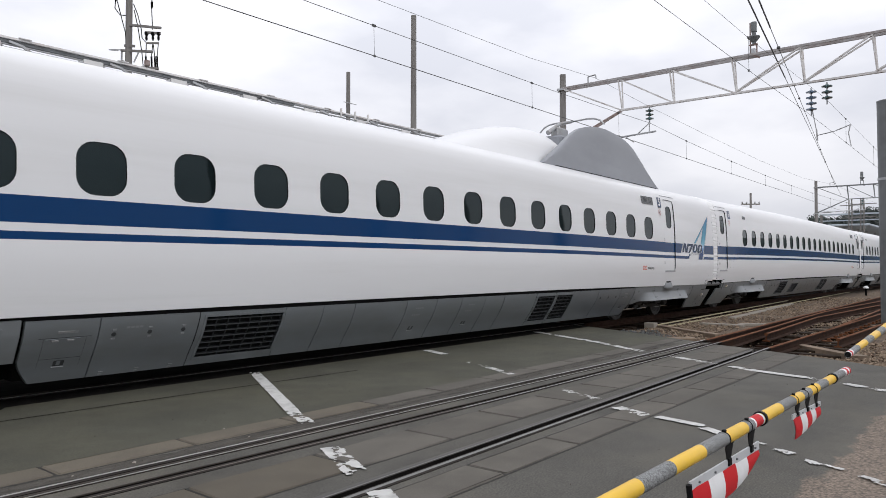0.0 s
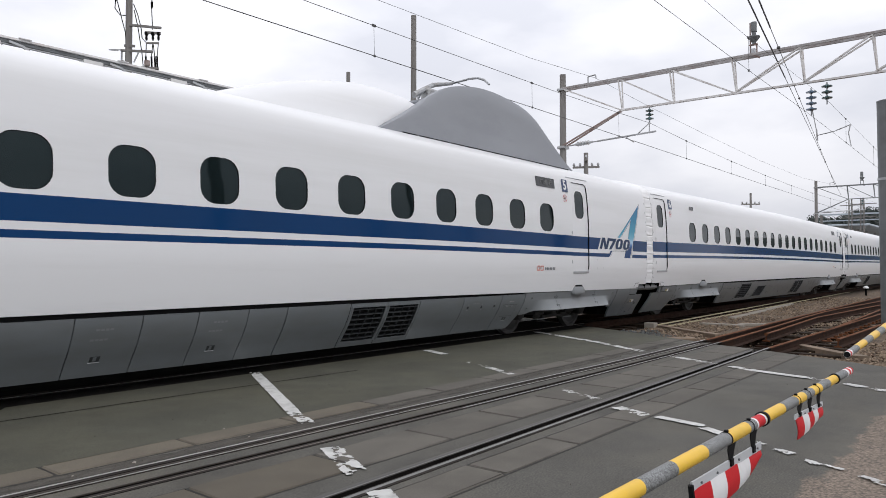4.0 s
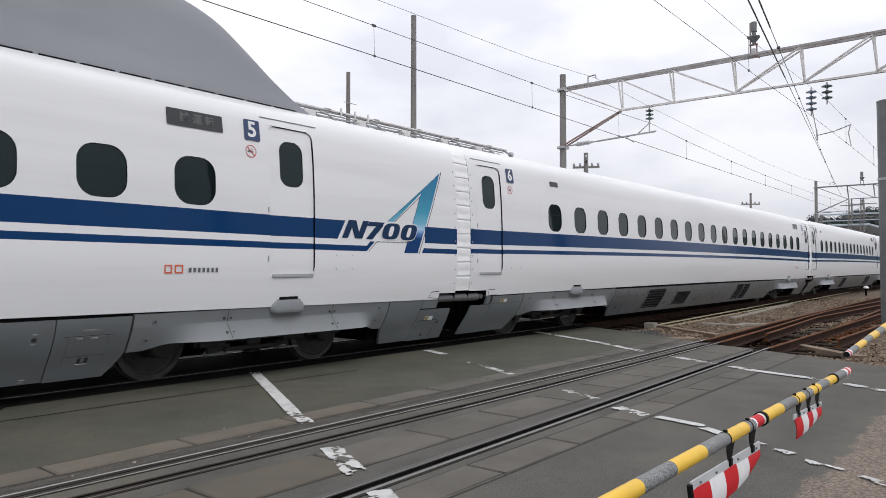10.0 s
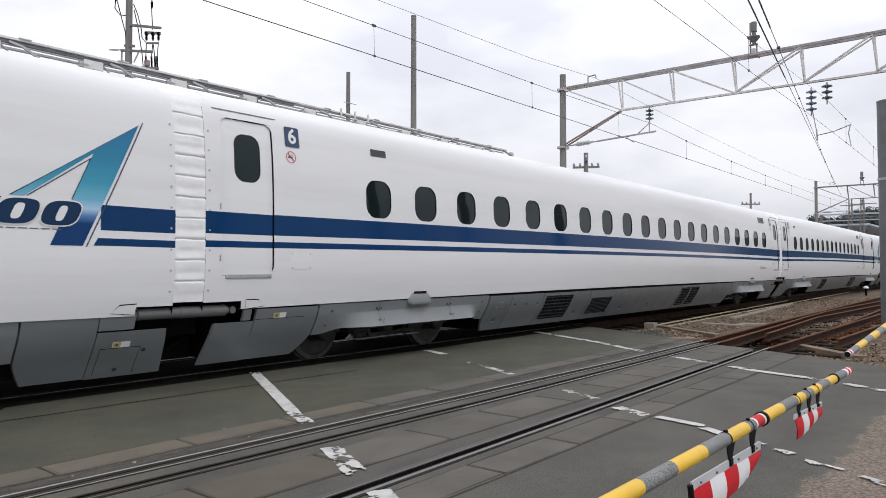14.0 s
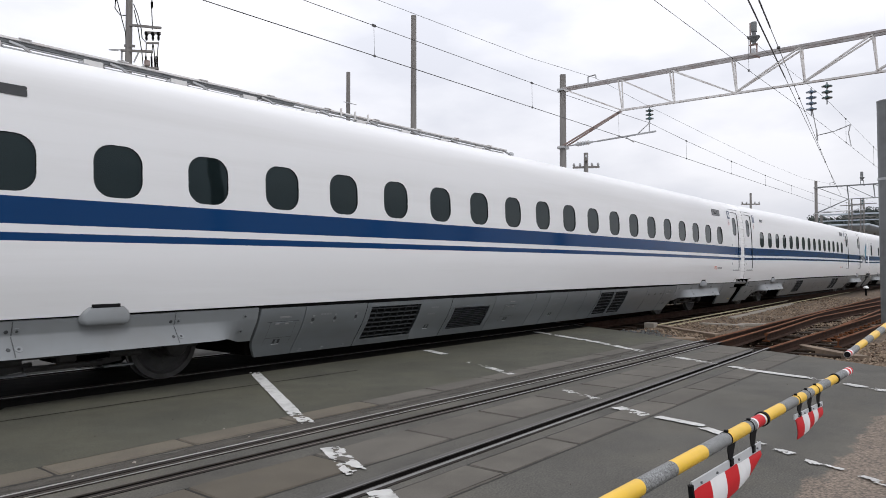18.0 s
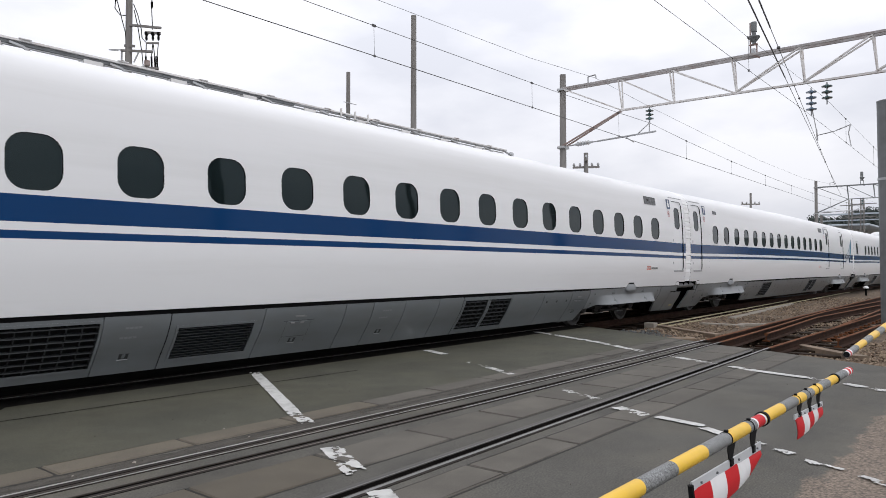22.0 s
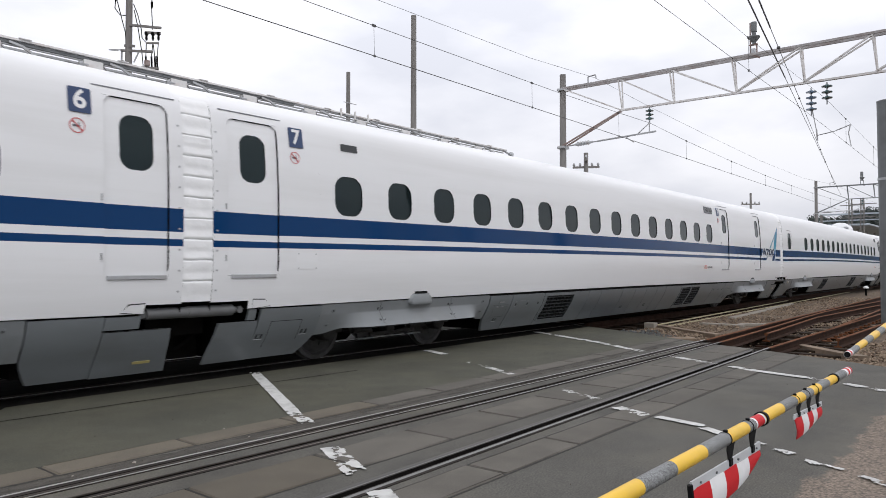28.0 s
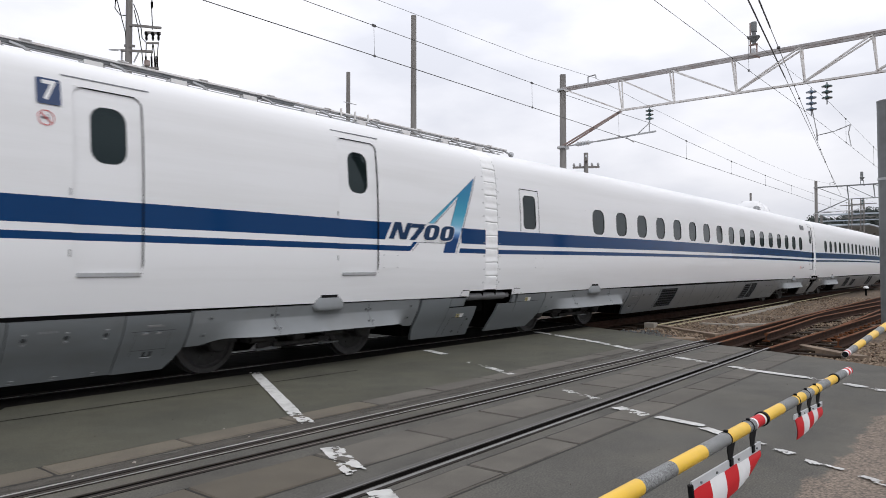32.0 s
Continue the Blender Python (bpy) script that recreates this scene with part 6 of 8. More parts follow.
STONE_NODES.links.new(ramp.outputs["Color"], STONE_NODES.nodes["Principled BSDF"].inputs["Base Color"])
build_ballast()


def worn_paint(name, pts, width, seed, hollow, label):
    """A painted line along points on the road, flaked away in ragged patches where it is worn."""
    fm = Form()
    m = 15
    for (x0, y0, w0), (x1, y1, w1) in zip(pts, pts[1:]):
        L = math.hypot(x1 - x0, y1 - y0)
        n = max(1, int(L / 0.011))
        dx, dy = (x1 - x0) / L, (y1 - y0) / L

        def point(s, j):
            px, py = x0 + dx * L * s - dy * (j / m - 0.5) * width, y0 + dy * L * s + dx * (j / m - 0.5) * width
            return (px + 0.008 * noise.noise((px * 40, py * 40, 1.0)), py + 0.008 * noise.noise((px * 40, py * 40, 8.0)), -0.001)

        for k in range(n):
            a, b = k / n, (k + 1) / n
            t = w0 + (w1 - w0) * (a + b) / 2
            for j in range(m):
                p = point((a + b) / 2, j + 0.5)
                edge = 0.22 if j in (0, m - 1) else 0.08 if j in (1, m - 2) else hollow * (1 - abs(2 * (j + 0.5) / m - 1))
                v = 0.75 * noise.noise((5.0 * p[0], 5.0 * p[1], seed)) + 0.5 * noise.noise((17.0 * p[0], 17.0 * p[1], seed + 5.0)) + 0.3 * noise.noise((45.0 * p[0], 45.0 * p[1], seed + 9.0))
                if v + 0.1 < t + edge:
                    continue
                fm.face([point(a, j), point(b, j), point(b, j + 1), point(a, j + 1)])
    return tagged(new(name, fm.mesh(name, [ROAD_PAINT])), label, "road marking", "white lines on the crossing", "structure")


def build_markings():
    worn_paint("road_marking", [(5.50, 7.62, 0.15), (5.40, 7.43, -0.42), (4.36, 5.49, -0.36), (4.18, 5.16, -0.1), (4.03, 4.80, 0.16)], 0.13, 3, 0.1, "thick white edge line worn at its ends")
    worn_paint("road_marking", [(3.60, 4.03, -0.12), (3.42, 3.70, -0.14), (3.25, 3.38, -0.08)], 0.165, 8, 0.24, "flaked white line between the rails")
    worn_paint("road_marking", [(3.09, 3.04, -0.15), (2.65, 2.3, 0.0)], 0.165, 4, 0.24, "flaked white line beside the siding")
    worn_paint("road_marking", [(8.72, 7.48, -0.5), (8.49, 6.90, -0.4)], 0.14, 5, 0, "short white dash beside the train's track")
    worn_paint("road_marking", [(8.15, 6.3, 0.45), (7.87, 5.72, 0.28), (7.45, 4.98, 0.12)], 0.13, 6, 0, "worn white dash almost rubbed away")
    worn_paint("road_marking", [(6.93, 4.0, 0.05), (6.62, 3.36, 0.12)], 0.12, 7, 0, "flaked white dash between the rails")
    worn_paint("road_marking", [(6.37, 3.04, -0.1), (6.20, 2.66, 0.25)], 0.15, 9, 0, "flaked white dash beside the siding")
    for seed, (x0, y0, x1, y1, w, t, label) in enumerate(((6.205, 2.57, 6.10, 2.11, 0.105, -0.30, "white dash of the footway line"), (6.03, 2.10, 5.885, 1.86, 0.105, -0.25, "short white dash of the footway line"),
                                         (5.81, 1.62, 5.74, 1.49, 0.045, 0.05, "scrap of white line paint"), (5.67, 1.45, 5.60, 1.30, 0.085, -0.12, "ragged white scrap of the footway line"),
                                         (5.475, 1.21, 5.41, 1.08, 0.085, -0.12, "ragged white scrap of the footway line"), (5.445, 1.06, 5.38, 0.94, 0.05, 0.0, "scrap of white line paint"))):
        worn_paint("road_marking", [(x0, y0, t + 0.25), (x0 * 0.85 + x1 * 0.15, y0 * 0.85 + y1 * 0.15, t), (x0 * 0.15 + x1 * 0.85, y0 * 0.15 + y1 * 0.85, t), (x1, y1, t + 0.3)], w, 40 + seed, 0, label)
    worn_paint("road_marking", [(5.285, 0.83, 0.15), (5.16, 0.60, 0.2)], 0.10, 14, 0, "flaked white dash of the footway line")
    worn_paint("road_marking", [(12.62, 7.82, -0.1), (11.6, 5.9, -0.2), (10.80, 4.70, 0.05)], 0.15, 15, 0, "white edge line of the crossing")
    worn_paint("road_marking", [(10.50, 4.10, -0.05), (10.03, 3.30, 0.0)], 0.15, 16, 0, "worn white line between the rails")
    worn_paint("road_marking", [(9.96, 3.08, 0.1), (9.83, 2.85, 0.0), (9.75, 2.7, -0.55), (9.60, 2.25, -0.5), (9.55, 2.05, 0.1), (9.4, 1.75, 0.1), (9.05, 1.1, -0.05), (8.4, -0.1, 0.0)], 0.15, 17, 0,
               "white edge line of the crossing")


build_markings()


def build_slabs():
    """Concrete crossing slabs beside the rails, one metre each, with open joints."""
    pav = thing("pavement", "concrete slabs laid along the siding rails", "paving", kind="structure")
    rnd = random.Random(21)

    def slab_mesh(w, l, r, mt):
        fm = Form()
        b = 0.014
        fm.box(0.005, l - 0.005, -w / 2, w / 2, -0.08, 0.0, 0, b)
        for i, (x, y, z) in enumerate(fm.v):
            fm.v[i] = (x + r.uniform(-0.005, 0.005), y + r.uniform(-0.006, 0.006), z)
        return fm.mesh("slab", [mt])

    for y0, y1, first, count in ((2.635, 2.965, -2.12, 16), (3.49, 3.985, -2.62, 16), (4.885, 5.175, -2.0, 17)):
        variants = [slab_mesh(y1 - y0, 1.0, rnd, SLAB) for _ in range(4)] + [slab_mesh(y1 - y0, 1.0, rnd, SLAB_GREY) for _ in range(4)]
        turn = {2.635: 2.5, 3.49: 3.2, 4.885: 4.3}[y0]
        for k in range(count):
            x = first + 1.0 * k
            if x + 1 > edge_x((y0 + y1) / 2) - 0.05:
                continue
            part("slab", variants[k % 4 + (4 if x + rnd.uniform(-0.8, 0.8) > turn else 0)], None, pav, at=pose(x, (y0 + y1) / 2, -0.004 + rnd.uniform(-0.001, 0.002), rnd.uniform(-0.12, 0.12), rnd.uniform(-0.05, 0.05), rnd.uniform(-0.15, 0.15)))
    jt = Form()
    for y0, y1 in ((2.622, 2.978), (3.477, 3.998), (4.871, 5.189)):
        jt.box(-40, edge_x(y0) - 0.06, y0, y1, -0.06, -0.0108)
    ds = Form()
    ds.grid([[(x, y, -0.009 - 0.006 * abs(noise.noise((x * 2, y * 9, 1.0)))) for x in [-8 + 0.12 * k for k in range(171)]] for y in (4.70, 4.74, 4.78, 4.82, 4.862)])
    part("dirt_strip", ds, DIRT, pav, "crumbling dirt between slabs and rail")
    part("joint_filler", jt, TAR, pav, "dark filled joints round the slabs")
    # near-black panels: the shade under the train put into the ground's colour
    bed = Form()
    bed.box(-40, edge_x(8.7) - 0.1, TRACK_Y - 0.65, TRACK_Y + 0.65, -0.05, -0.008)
    part("rubber_panel", bed, GROOVE, pav, "dark panel for the shade between the train's rails")
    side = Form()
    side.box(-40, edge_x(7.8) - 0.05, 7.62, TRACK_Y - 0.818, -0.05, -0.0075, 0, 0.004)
    part("rubber_panel", side, GROOVE, pav, "dark panel for the shade beside the train's rail")
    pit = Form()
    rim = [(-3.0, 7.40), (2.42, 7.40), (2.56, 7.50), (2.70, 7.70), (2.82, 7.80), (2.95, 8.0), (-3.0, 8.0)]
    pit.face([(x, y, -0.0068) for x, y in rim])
    part("oily_patch", pit, GROOVE, pav, "near-black ground at the end of the paving")
    # tarred seam in the asphalt beside the train's track
    sm = Form()
    pts = [(-6 + 0.25 * k, 7.05 - 0.012 * k * 0.25 + 0.02 * noise.noise((k * 0.9, 0, 3)) - 0.0125 * max(0, k * 0.25 - 8) ** 1.6) for k in range(51)]
    for (xa, ya), (xb, yb) in zip(pts, pts[1:]):
        w = 0.010 + 0.010 * abs(noise.noise((xa * 3, 0, 0)))
        sm.face([(xa, ya - w, -0.0085), (xb, yb - w, -0.0085), (xb, yb + w, -0.0085), (xa, ya + w, -0.0085)])
    part("tar_seam", sm, GROOVE, pav, "dark crack along the asphalt")


def build_debris():
    """Crumbs of stone and dirt in the broken joint beside the bright rail, and on the road."""
    rnd = random.Random(77)
    st = Form()
    for k in range(1500):
        if k < 1200:
            x, y = rnd.uniform(-0.5, 12.5), 4.715 + abs(rnd.gauss(0, 0.06))
            s = rnd.uniform(0.002, 0.006) * (2.5 if rnd.random() < 0.015 else 1)
            if noise.noise((x * 1.3, 0.0, 4.0)) + rnd.uniform(-0.3, 0.3) < 0.0 or y > 4.88:
                continue
        else:
            x, y, s = rnd.uniform(1.5, 11.0), rnd.uniform(1.5, 7.4), rnd.uniform(0.002, 0.006)
        p = [Vector((rnd.uniform(0.7, 1.3) * a, rnd.uniform(0.7, 1.3) * b, rnd.uniform(0.6, 1.1) * c)) * s for a, b, c in ((1, 0, 0), (-1, 0, 0), (0, 1, 0), (0, -1, 0), (0, 0, 1), (0, 0, -1))]
        i = len(st.v)
        st.v += [tuple(q + Vector((x, y, -0.008))) for q in p]
        for q in ((0, 2, 4), (2, 1, 4), (1, 3, 4), (3, 0, 4), (2, 0, 5), (1, 2, 5), (3, 1, 5), (0, 3, 5)):
            st.f.append(tuple(i + e for e in q))
            st.m.append(0)
    for x, y, s in ((2.457, 4.772, 0.017), (3.412, 4.79, 0.011), (3.446, 5.19, 0.010), (2.05, 4.78, 0.009)):
        i = len(st.v)
        st.v += [(x + a * s, y + b * s, -0.008 + c * s) for a, b, c in ((1.2, 0.1, 0.3), (-1.1, 0, 0.2), (0.1, 0.9, 0.25), (0, -1, 0.2), (0.2, 0.1, 0.95), (0, 0, -0.5))]
        for q in ((0, 2, 4), (2, 1, 4), (1, 3, 4), (3, 0, 4), (2, 0, 5), (1, 2, 5), (3, 1, 5), (0, 3, 5)):
            st.f.append(tuple(i + e for e in q))
            st.m.append(1)
    tagged(new("road_grit", st.mesh("road_grit", [SLAB, PALE])), "crumbled grit in the joints of the crossing", "grit", kind="stuff")


def build_trackside():
    """Edge timbers, troughs and the small marker beyond the crossing."""
    for (x0, y0), (x1, y1), w, lab in (((17.2, 7.02), (15.72, 5.10), 0.20, "weathered edge timber between the tracks"), ((14.72, 3.30), (13.4, 2.02), 0.20, "weathered edge timber beside the siding")):
        fm = Form()
        fm.beam((x0, y0, -0.175), ((x0 + x1) / 2, (y0 + y1) / 2, -0.180), w, 0.12)
        fm.beam(((x0 + x1) / 2 - 0.01, (y0 + y1) / 2 - 0.012, -0.182), (x1, y1, -0.175), w, 0.12)
        single("edge_timber", fm, TIMBER, lab, "timber", "edge timbers of the crossing")
    blk = Form()
    blk.box(-0.37, 0.37, -0.1, 0.1, -0.12, 0.0, 0, 0.02)
    single("edge_timber", blk, TIMBER, "short reddish timber lying at the paving edge", "timber", "edge timbers of the crossing", m=pose(13.97, 5.36, -0.065, 0, 0, -58))
    kerb = thing("cable_trough_kerb", "cream-painted low kerb along the ballast", "kerb", kind="structure")
    n = 40
    for k in range(n):
        xa, xb = 17.3 + 44 * k / n, 17.3 + 44 * (k + 1) / n - 0.02
        ya = lambda x: 6.95 + (x - 17) * 0.034
        fm = Form()
        fm.beam((xa, ya(xa), -0.165), (xb, ya(xb), -0.165), 0.035, 0.03)
        part("kerb_stone", fm, CREAM, kerb)
        fm = Form()
        fm.beam((xa, ya(xa) + 0.30 + (xa - 17) * 0.012, -0.15), (xb, ya(xb) + 0.30 + (xb - 17) * 0.012, -0.15), 0.035, 0.03)
        part("kerb_stone", fm, CREAM, kerb)
    lids = thing("trough_lids", "pale concrete trough lids lying in the ballast", "trough lids", kind="structure")
    for x, y, a, l in ((18.95, 6.6, -92, 1.1), (19.3, 5.75, -60, 0.7), (21.5, 6.62, 3, 1.9), (23.6, 6.74, 4, 2.4), (26.2, 6.92, 4, 2.4), (28.8, 7.08, 3.5, 2.4)):
        fm = Form()
        fm.box(0, l, -0.1, 0.1, -0.05, 0.015, 0, 0.01)
        part("lid", fm, PALE, lids, at=pose(x, y, -0.15, 0, 0, a))
    box = Form()
    box.box(-0.12, 0.12, -0.13, 0.13, -0.22, -0.06, 0, 0.012)
    single("junction_box", box, PALE, "small grey concrete block beside the track", "block", m=pose(17.15, 7.25, 0.0))
    mk = thing("track_marker", "white-capped dwarf track marker in the ballast", "marker", m=pose(43.4, 6.4, -0.2))
    fm = Form()
    fm.tube((0, 0, 0), (0, 0, 0.42), 0.05, n=10)
    part("post", fm, DARK, mk, smooth=40)
    fm = Form()
    fm.lathe((0, 0, 0.40), (0, 0, 1), [(0, 0.13), (0.05, 0.13), (0.10, 0.09), (0.13, 0.04), (0.13, 0.0)], 14)
    part("cap", fm, SIGN_WHITE, mk, "white rounded cap", smooth=40)
    # grass tufts at the edge of the ballast
    rnd = random.Random(31)
    gr, dry = Form(), Form()
    for k in range(1500):
        if k < 700:
            x, y, f, h = rnd.gauss(10.6, 0.45), rnd.gauss(1.15, 0.14), gr, rnd.uniform(0.03, 0.10)
            x = max(x, edge_x(y) + 0.02)
        elif k < 900:
            x, y, f, h = rnd.gauss(13.2, 0.4), rnd.gauss(5.1, 0.16), dry, rnd.uniform(0.0, 0.07)
            x = max(x, edge_x(y) + 0.02)
        else:
            y = rnd.uniform(-2, 1.4)
            x, f, h = edge_x(y) + abs(rnd.gauss(0.1, 0.4)), gr, rnd.uniform(0.03, 0.09)
        z = -0.20
        a = rnd.uniform(0, math.pi)
        dx, dy = math.cos(a) * 0.006, math.sin(a) * 0.006
        lx, ly = rnd.gauss(0, h * 0.35), rnd.gauss(0, h * 0.35)
        f.face([(x - dx, y - dy, z), (x + dx, y + dy, z), (x + lx, y + ly, z + h + 0.06)])
    tagged(new("grass_tufts", gr.mesh("grass_tufts", [GRASS])), "low green grass at the ballast edge", "grass", kind="stuff")
    tagged(new("dry_grass", dry.mesh("dry_grass", [DRY_GRASS])), "dry straw tufts beside the siding", "grass", kind="stuff")


# ---- overhead line ----
def insulator_form(n, r, step, slot=0):
    """A string of discs hanging down from its origin."""
    fm = Form()
    fm.tube((0, 0, 0.06), (0, 0, -n * step - 0.06), 0.018, n=8, slot=1)
    for k in range(n):
        z = -k * step
        fm.lathe((0, 0, z), (0, 0, -1), [(0, 0.04), (0.02, 0.05), (0.035, r), (0.055, r * 0.97), (0.06, 0.05), (0.08, 0.04)], 16, slot)
    return fm


def wire(name, pts, r, label, sag=0.0, group="overhead wires"):
    cu = bpy.data.curves.new(name, "CURVE")
    cu.dimensions, cu.bevel_depth, cu.bevel_resolution = "3D", r, 1
    out = []
    for (a, b) in zip(pts, pts[1:]):
        n = 12 if sag else 1
        for k in range(n + (1 if b == pts[-1] else 0)):
            u = k / n
            out.append((a[0] + (b[0] - a[0]) * u, a[1] + (b[1] - a[1]) * u, a[2] + (b[2] - a[2]) * u - sag * 4 * u * (1 - u)))
    sp = cu.splines.new("POLY")
    sp.points.add(len(out) - 1)
    for p, q in zip(sp.points, out):
        p.co = (*q, 1)
    ob = new(name, cu)
    cu.materials.append(WIRE)
    return tagged(ob, label, "wire", group)


def catenary(y, nodes, droppers, r, label):
    """A contact wire and the messenger wire above it with its droppers: one thing. nodes: x, height of the contact wire, height of the messenger."""
    t = thing("catenary", label, "overhead wire", "overhead line of the tracks")
    xs, low, high = zip(*nodes)
    c, m = Form(), Form()
    for p, q in zip(nodes, nodes[1:]):
        c.tube((p[0], y, p[1]), (q[0], y, q[1]), r, n=6, caps=False)
        m.tube((p[0], y, p[2]), (q[0], y, q[2]), r * 0.75, n=6, caps=False)
    part("contact_wire", c, WIRE, t)
    part("messenger_wire", m, WIRE, t)
    for x in droppers:
        z0, z1 = float(np.interp(x, xs, low)), float(np.interp(x, xs, high))
        f = Form()
        f.tube((x, y, z0), (x - 0.02, y, z1), 0.0035, n=5)
        part("dropper", f, WIRE, t)
        for cx, z, w in ((x - 0.02, z1, 0.045), (x, z0, 0.022)):
            k = Form()
            k.box(cx - w, cx + w, y - 0.014, y + 0.014, z - 0.024, z + 0.024, 0, 0.008)
            part("dropper_clamp", k, WIRE, t)


def gantry(x, steel, with_arm=True, y_end=-3.0):
    """A lattice portal beam on concrete masts across the tracks."""
    g = thing("overhead_line_gantry", "faded grey steel lattice gantry on a concrete mast", "gantry", "overhead line gantries", m=pose(x, 0, 0))
    for y in (11.08, y_end):
        mst = Form()
        mst.tube((0, y, -0.4), (0, y, 7.39), 0.12, 0.095, n=14)
        part("mast", mst, CONCRETE, g, "tapered round concrete mast", smooth=40)
    for dx in (-0.13, 0.13):
        b = Form()
        b.beam((dx, 11.0, 6.92), (dx, y_end, 6.92), 0.05, 0.06)
        part("top_chord", b, CHORD if x < 30 else steel, g)
        b = Form()
        b.beam((dx * 0.2, 9.12, 5.99), (dx * 0.2, y_end, 5.99), 0.04, 0.05)
        part("bottom_chord", b, steel, g)
    nodes = [9.12, 7.56, 5.86, 4.2, 2.62, 0.95, -0.75, -2.3]
    for i, y in enumerate(nodes):
        for dx in (-0.13, 0.13):
            v = Form()
            v.beam((dx, y + 0.03, 6.9), (dx * 0.25, y - 0.05, 6.0), 0.034, 0.034)
            part("upright", v, steel, g)
            ya, za, yb, zb = (y, 6.9, nodes[i + 1], 6.0) if i < 2 else (y, 6.0, nodes[i + 1], 6.9) if i + 1 < len(nodes) else (y, 6.0, y_end, 6.9)
            d = Form()
            d.beam((dx * (1 if za > 6.5 else 0.25), ya, za), (dx * (1 if zb > 6.5 else 0.25), yb, zb), 0.034, 0.036)
            part("diagonal", d, steel, g)
    for dx in (-0.13, 0.13):
        d = Form()
        d.beam((dx, 10.95, 6.88), (dx * 0.25, 9.12, 6.0), 0.034, 0.04)
        part("diagonal", d, steel, g)
        br = Form()
        br.beam((dx * 0.8, 11.05, 5.12), (dx * 0.3, 9.12, 5.97), 0.035, 0.045)
        part("brace", br, RUSTED if x < 30 else steel, g, "rust-brown brace" if x < 30 else "")
    for z in (6.9, 5.08):
        cl = Form()
        cl.box(-0.16, 0.16, 10.95, 11.21, z - 0.04, z + 0.04, 0, 0.01)
        part("mast_clamp", cl, STEEL, g)
    if with_arm:
        arm = Form()
        arm.tube((0, 10.9, 5.12), (0, 9.9, 5.16), 0.02, n=8)
        arm.tube((0, 9.9, 5.16), (0, 8.05, 5.24), 0.028, n=8)
        arm.tube((0, 8.25, 5.56), (0, 8.25, 5.2), 0.015, n=8)
        arm.tube((0, 8.25, 5.5), (0, 8.62, 5.22), 0.015, n=8)
        arm.tube((0, 9.0, 5.19), (0, 8.72, 5.0), 0.014, n=8)
        part("registration_arm", arm, STEEL, g, smooth=40)
        ai = Form()
        ai.lathe((0, 10.65, 5.135), (0, -1, 0.04), [(0, 0.03)] + [(0.05 + 0.045 * k, 0.075 if k % 2 else 0.045) for k in range(11)] + [(0.6, 0.03)], 12)
        part("arm_insulator", ai, STEEL, g, "grey ribbed rod insulator", smooth=40)
        for y, z, n, r, mt in ((8.24, 5.92, 3, 0.115, PORCELAIN), (4.01, 5.80, 4, 0.125, PORCELAIN_BLUE), (3.655, 5.89, 3, 0.125, PORCELAIN)):
            part("insulator", insulator_form(n, r, 0.145 if y < 5 else 0.115), [mt, STEEL], g, "glazed disc insulator string", 40, at=(0, y, z - 0.02))
        su = Form()
        su.tube((0, 8.24, 6.0), (0, 8.24, 5.9), 0.02, n=8)
        su.tube((0, 4.01, 5.4), (0, 3.9, 4.75), 0.012, n=6)
        su.beam((0, 5.38, 6.95), (0, 5.38, 7.1), 0.1, 0.1)
        part("hanger", su, STEEL, g)
        lk = Form()
        for p, q in (((0, 3.88, 4.63), (0, 3.5, 4.69)), ((0, 3.5, 4.69), (0, 3.156, 4.81)), ((0, 3.156, 4.81), (0, 3.20, 4.62)), ((0, 3.20, 4.62), (0, 3.146, 4.287))):
            lk.tube(p, q, 0.012, n=6)
        lk.tube((0, 3.9, 4.78), (0, 3.88, 4.5), 0.018, n=6)
        part("pull_off", lk, STEEL, g)
    post_y = 5.38 if x < 30 else 8.27
    pi = Form()
    pi.lathe((0, post_y - 0.02, 7.2), (0, 0, 1), [(0, 0.0), (0.0, 0.045), (0.06, 0.05), (0.10, 0.08), (0.20, 0.155), (0.22, 0.15), (0.23, 0.055), (0.34, 0.055), (0.35, 0.075), (0.60, 0.075), (0.61, 0.0)], 16)
    part("post_insulator", pi, [POST_GREY], g, "grey post insulator on the beam", 40)
    br = Form()
    br.beam((0, post_y + 0.07, 6.92), (0, post_y + 0.07, 7.80), 0.032, 0.032)
    br.beam((0, post_y - 0.09, 6.92), (0, post_y - 0.09, 7.24), 0.032, 0.032)
    br.box(-0.04, 0.04, post_y - 0.11, post_y + 0.09, 7.19, 7.22)
    br.beam((0, post_y + 0.10, 6.98), (0, post_y - 0.16, 6.84), 0.04, 0.04)
    part("insulator_bracket", br, RUSTED if x < 30 else steel, g, "rust-brown insulator bracket" if x < 30 else "")
    hk = Form()
    hk.tube((0, 10.2, 6.95), (0, 10.2, 7.18), 0.02, n=8)
    hk.tube((0, 10.2, 7.18), (0, 9.95, 7.2), 0.02, n=8)
    hk.tube((0, 9.95, 7.2), (0, 9.93, 7.08), 0.02, n=8)
    part("wire_hook", hk, STEEL, g, smooth=40)


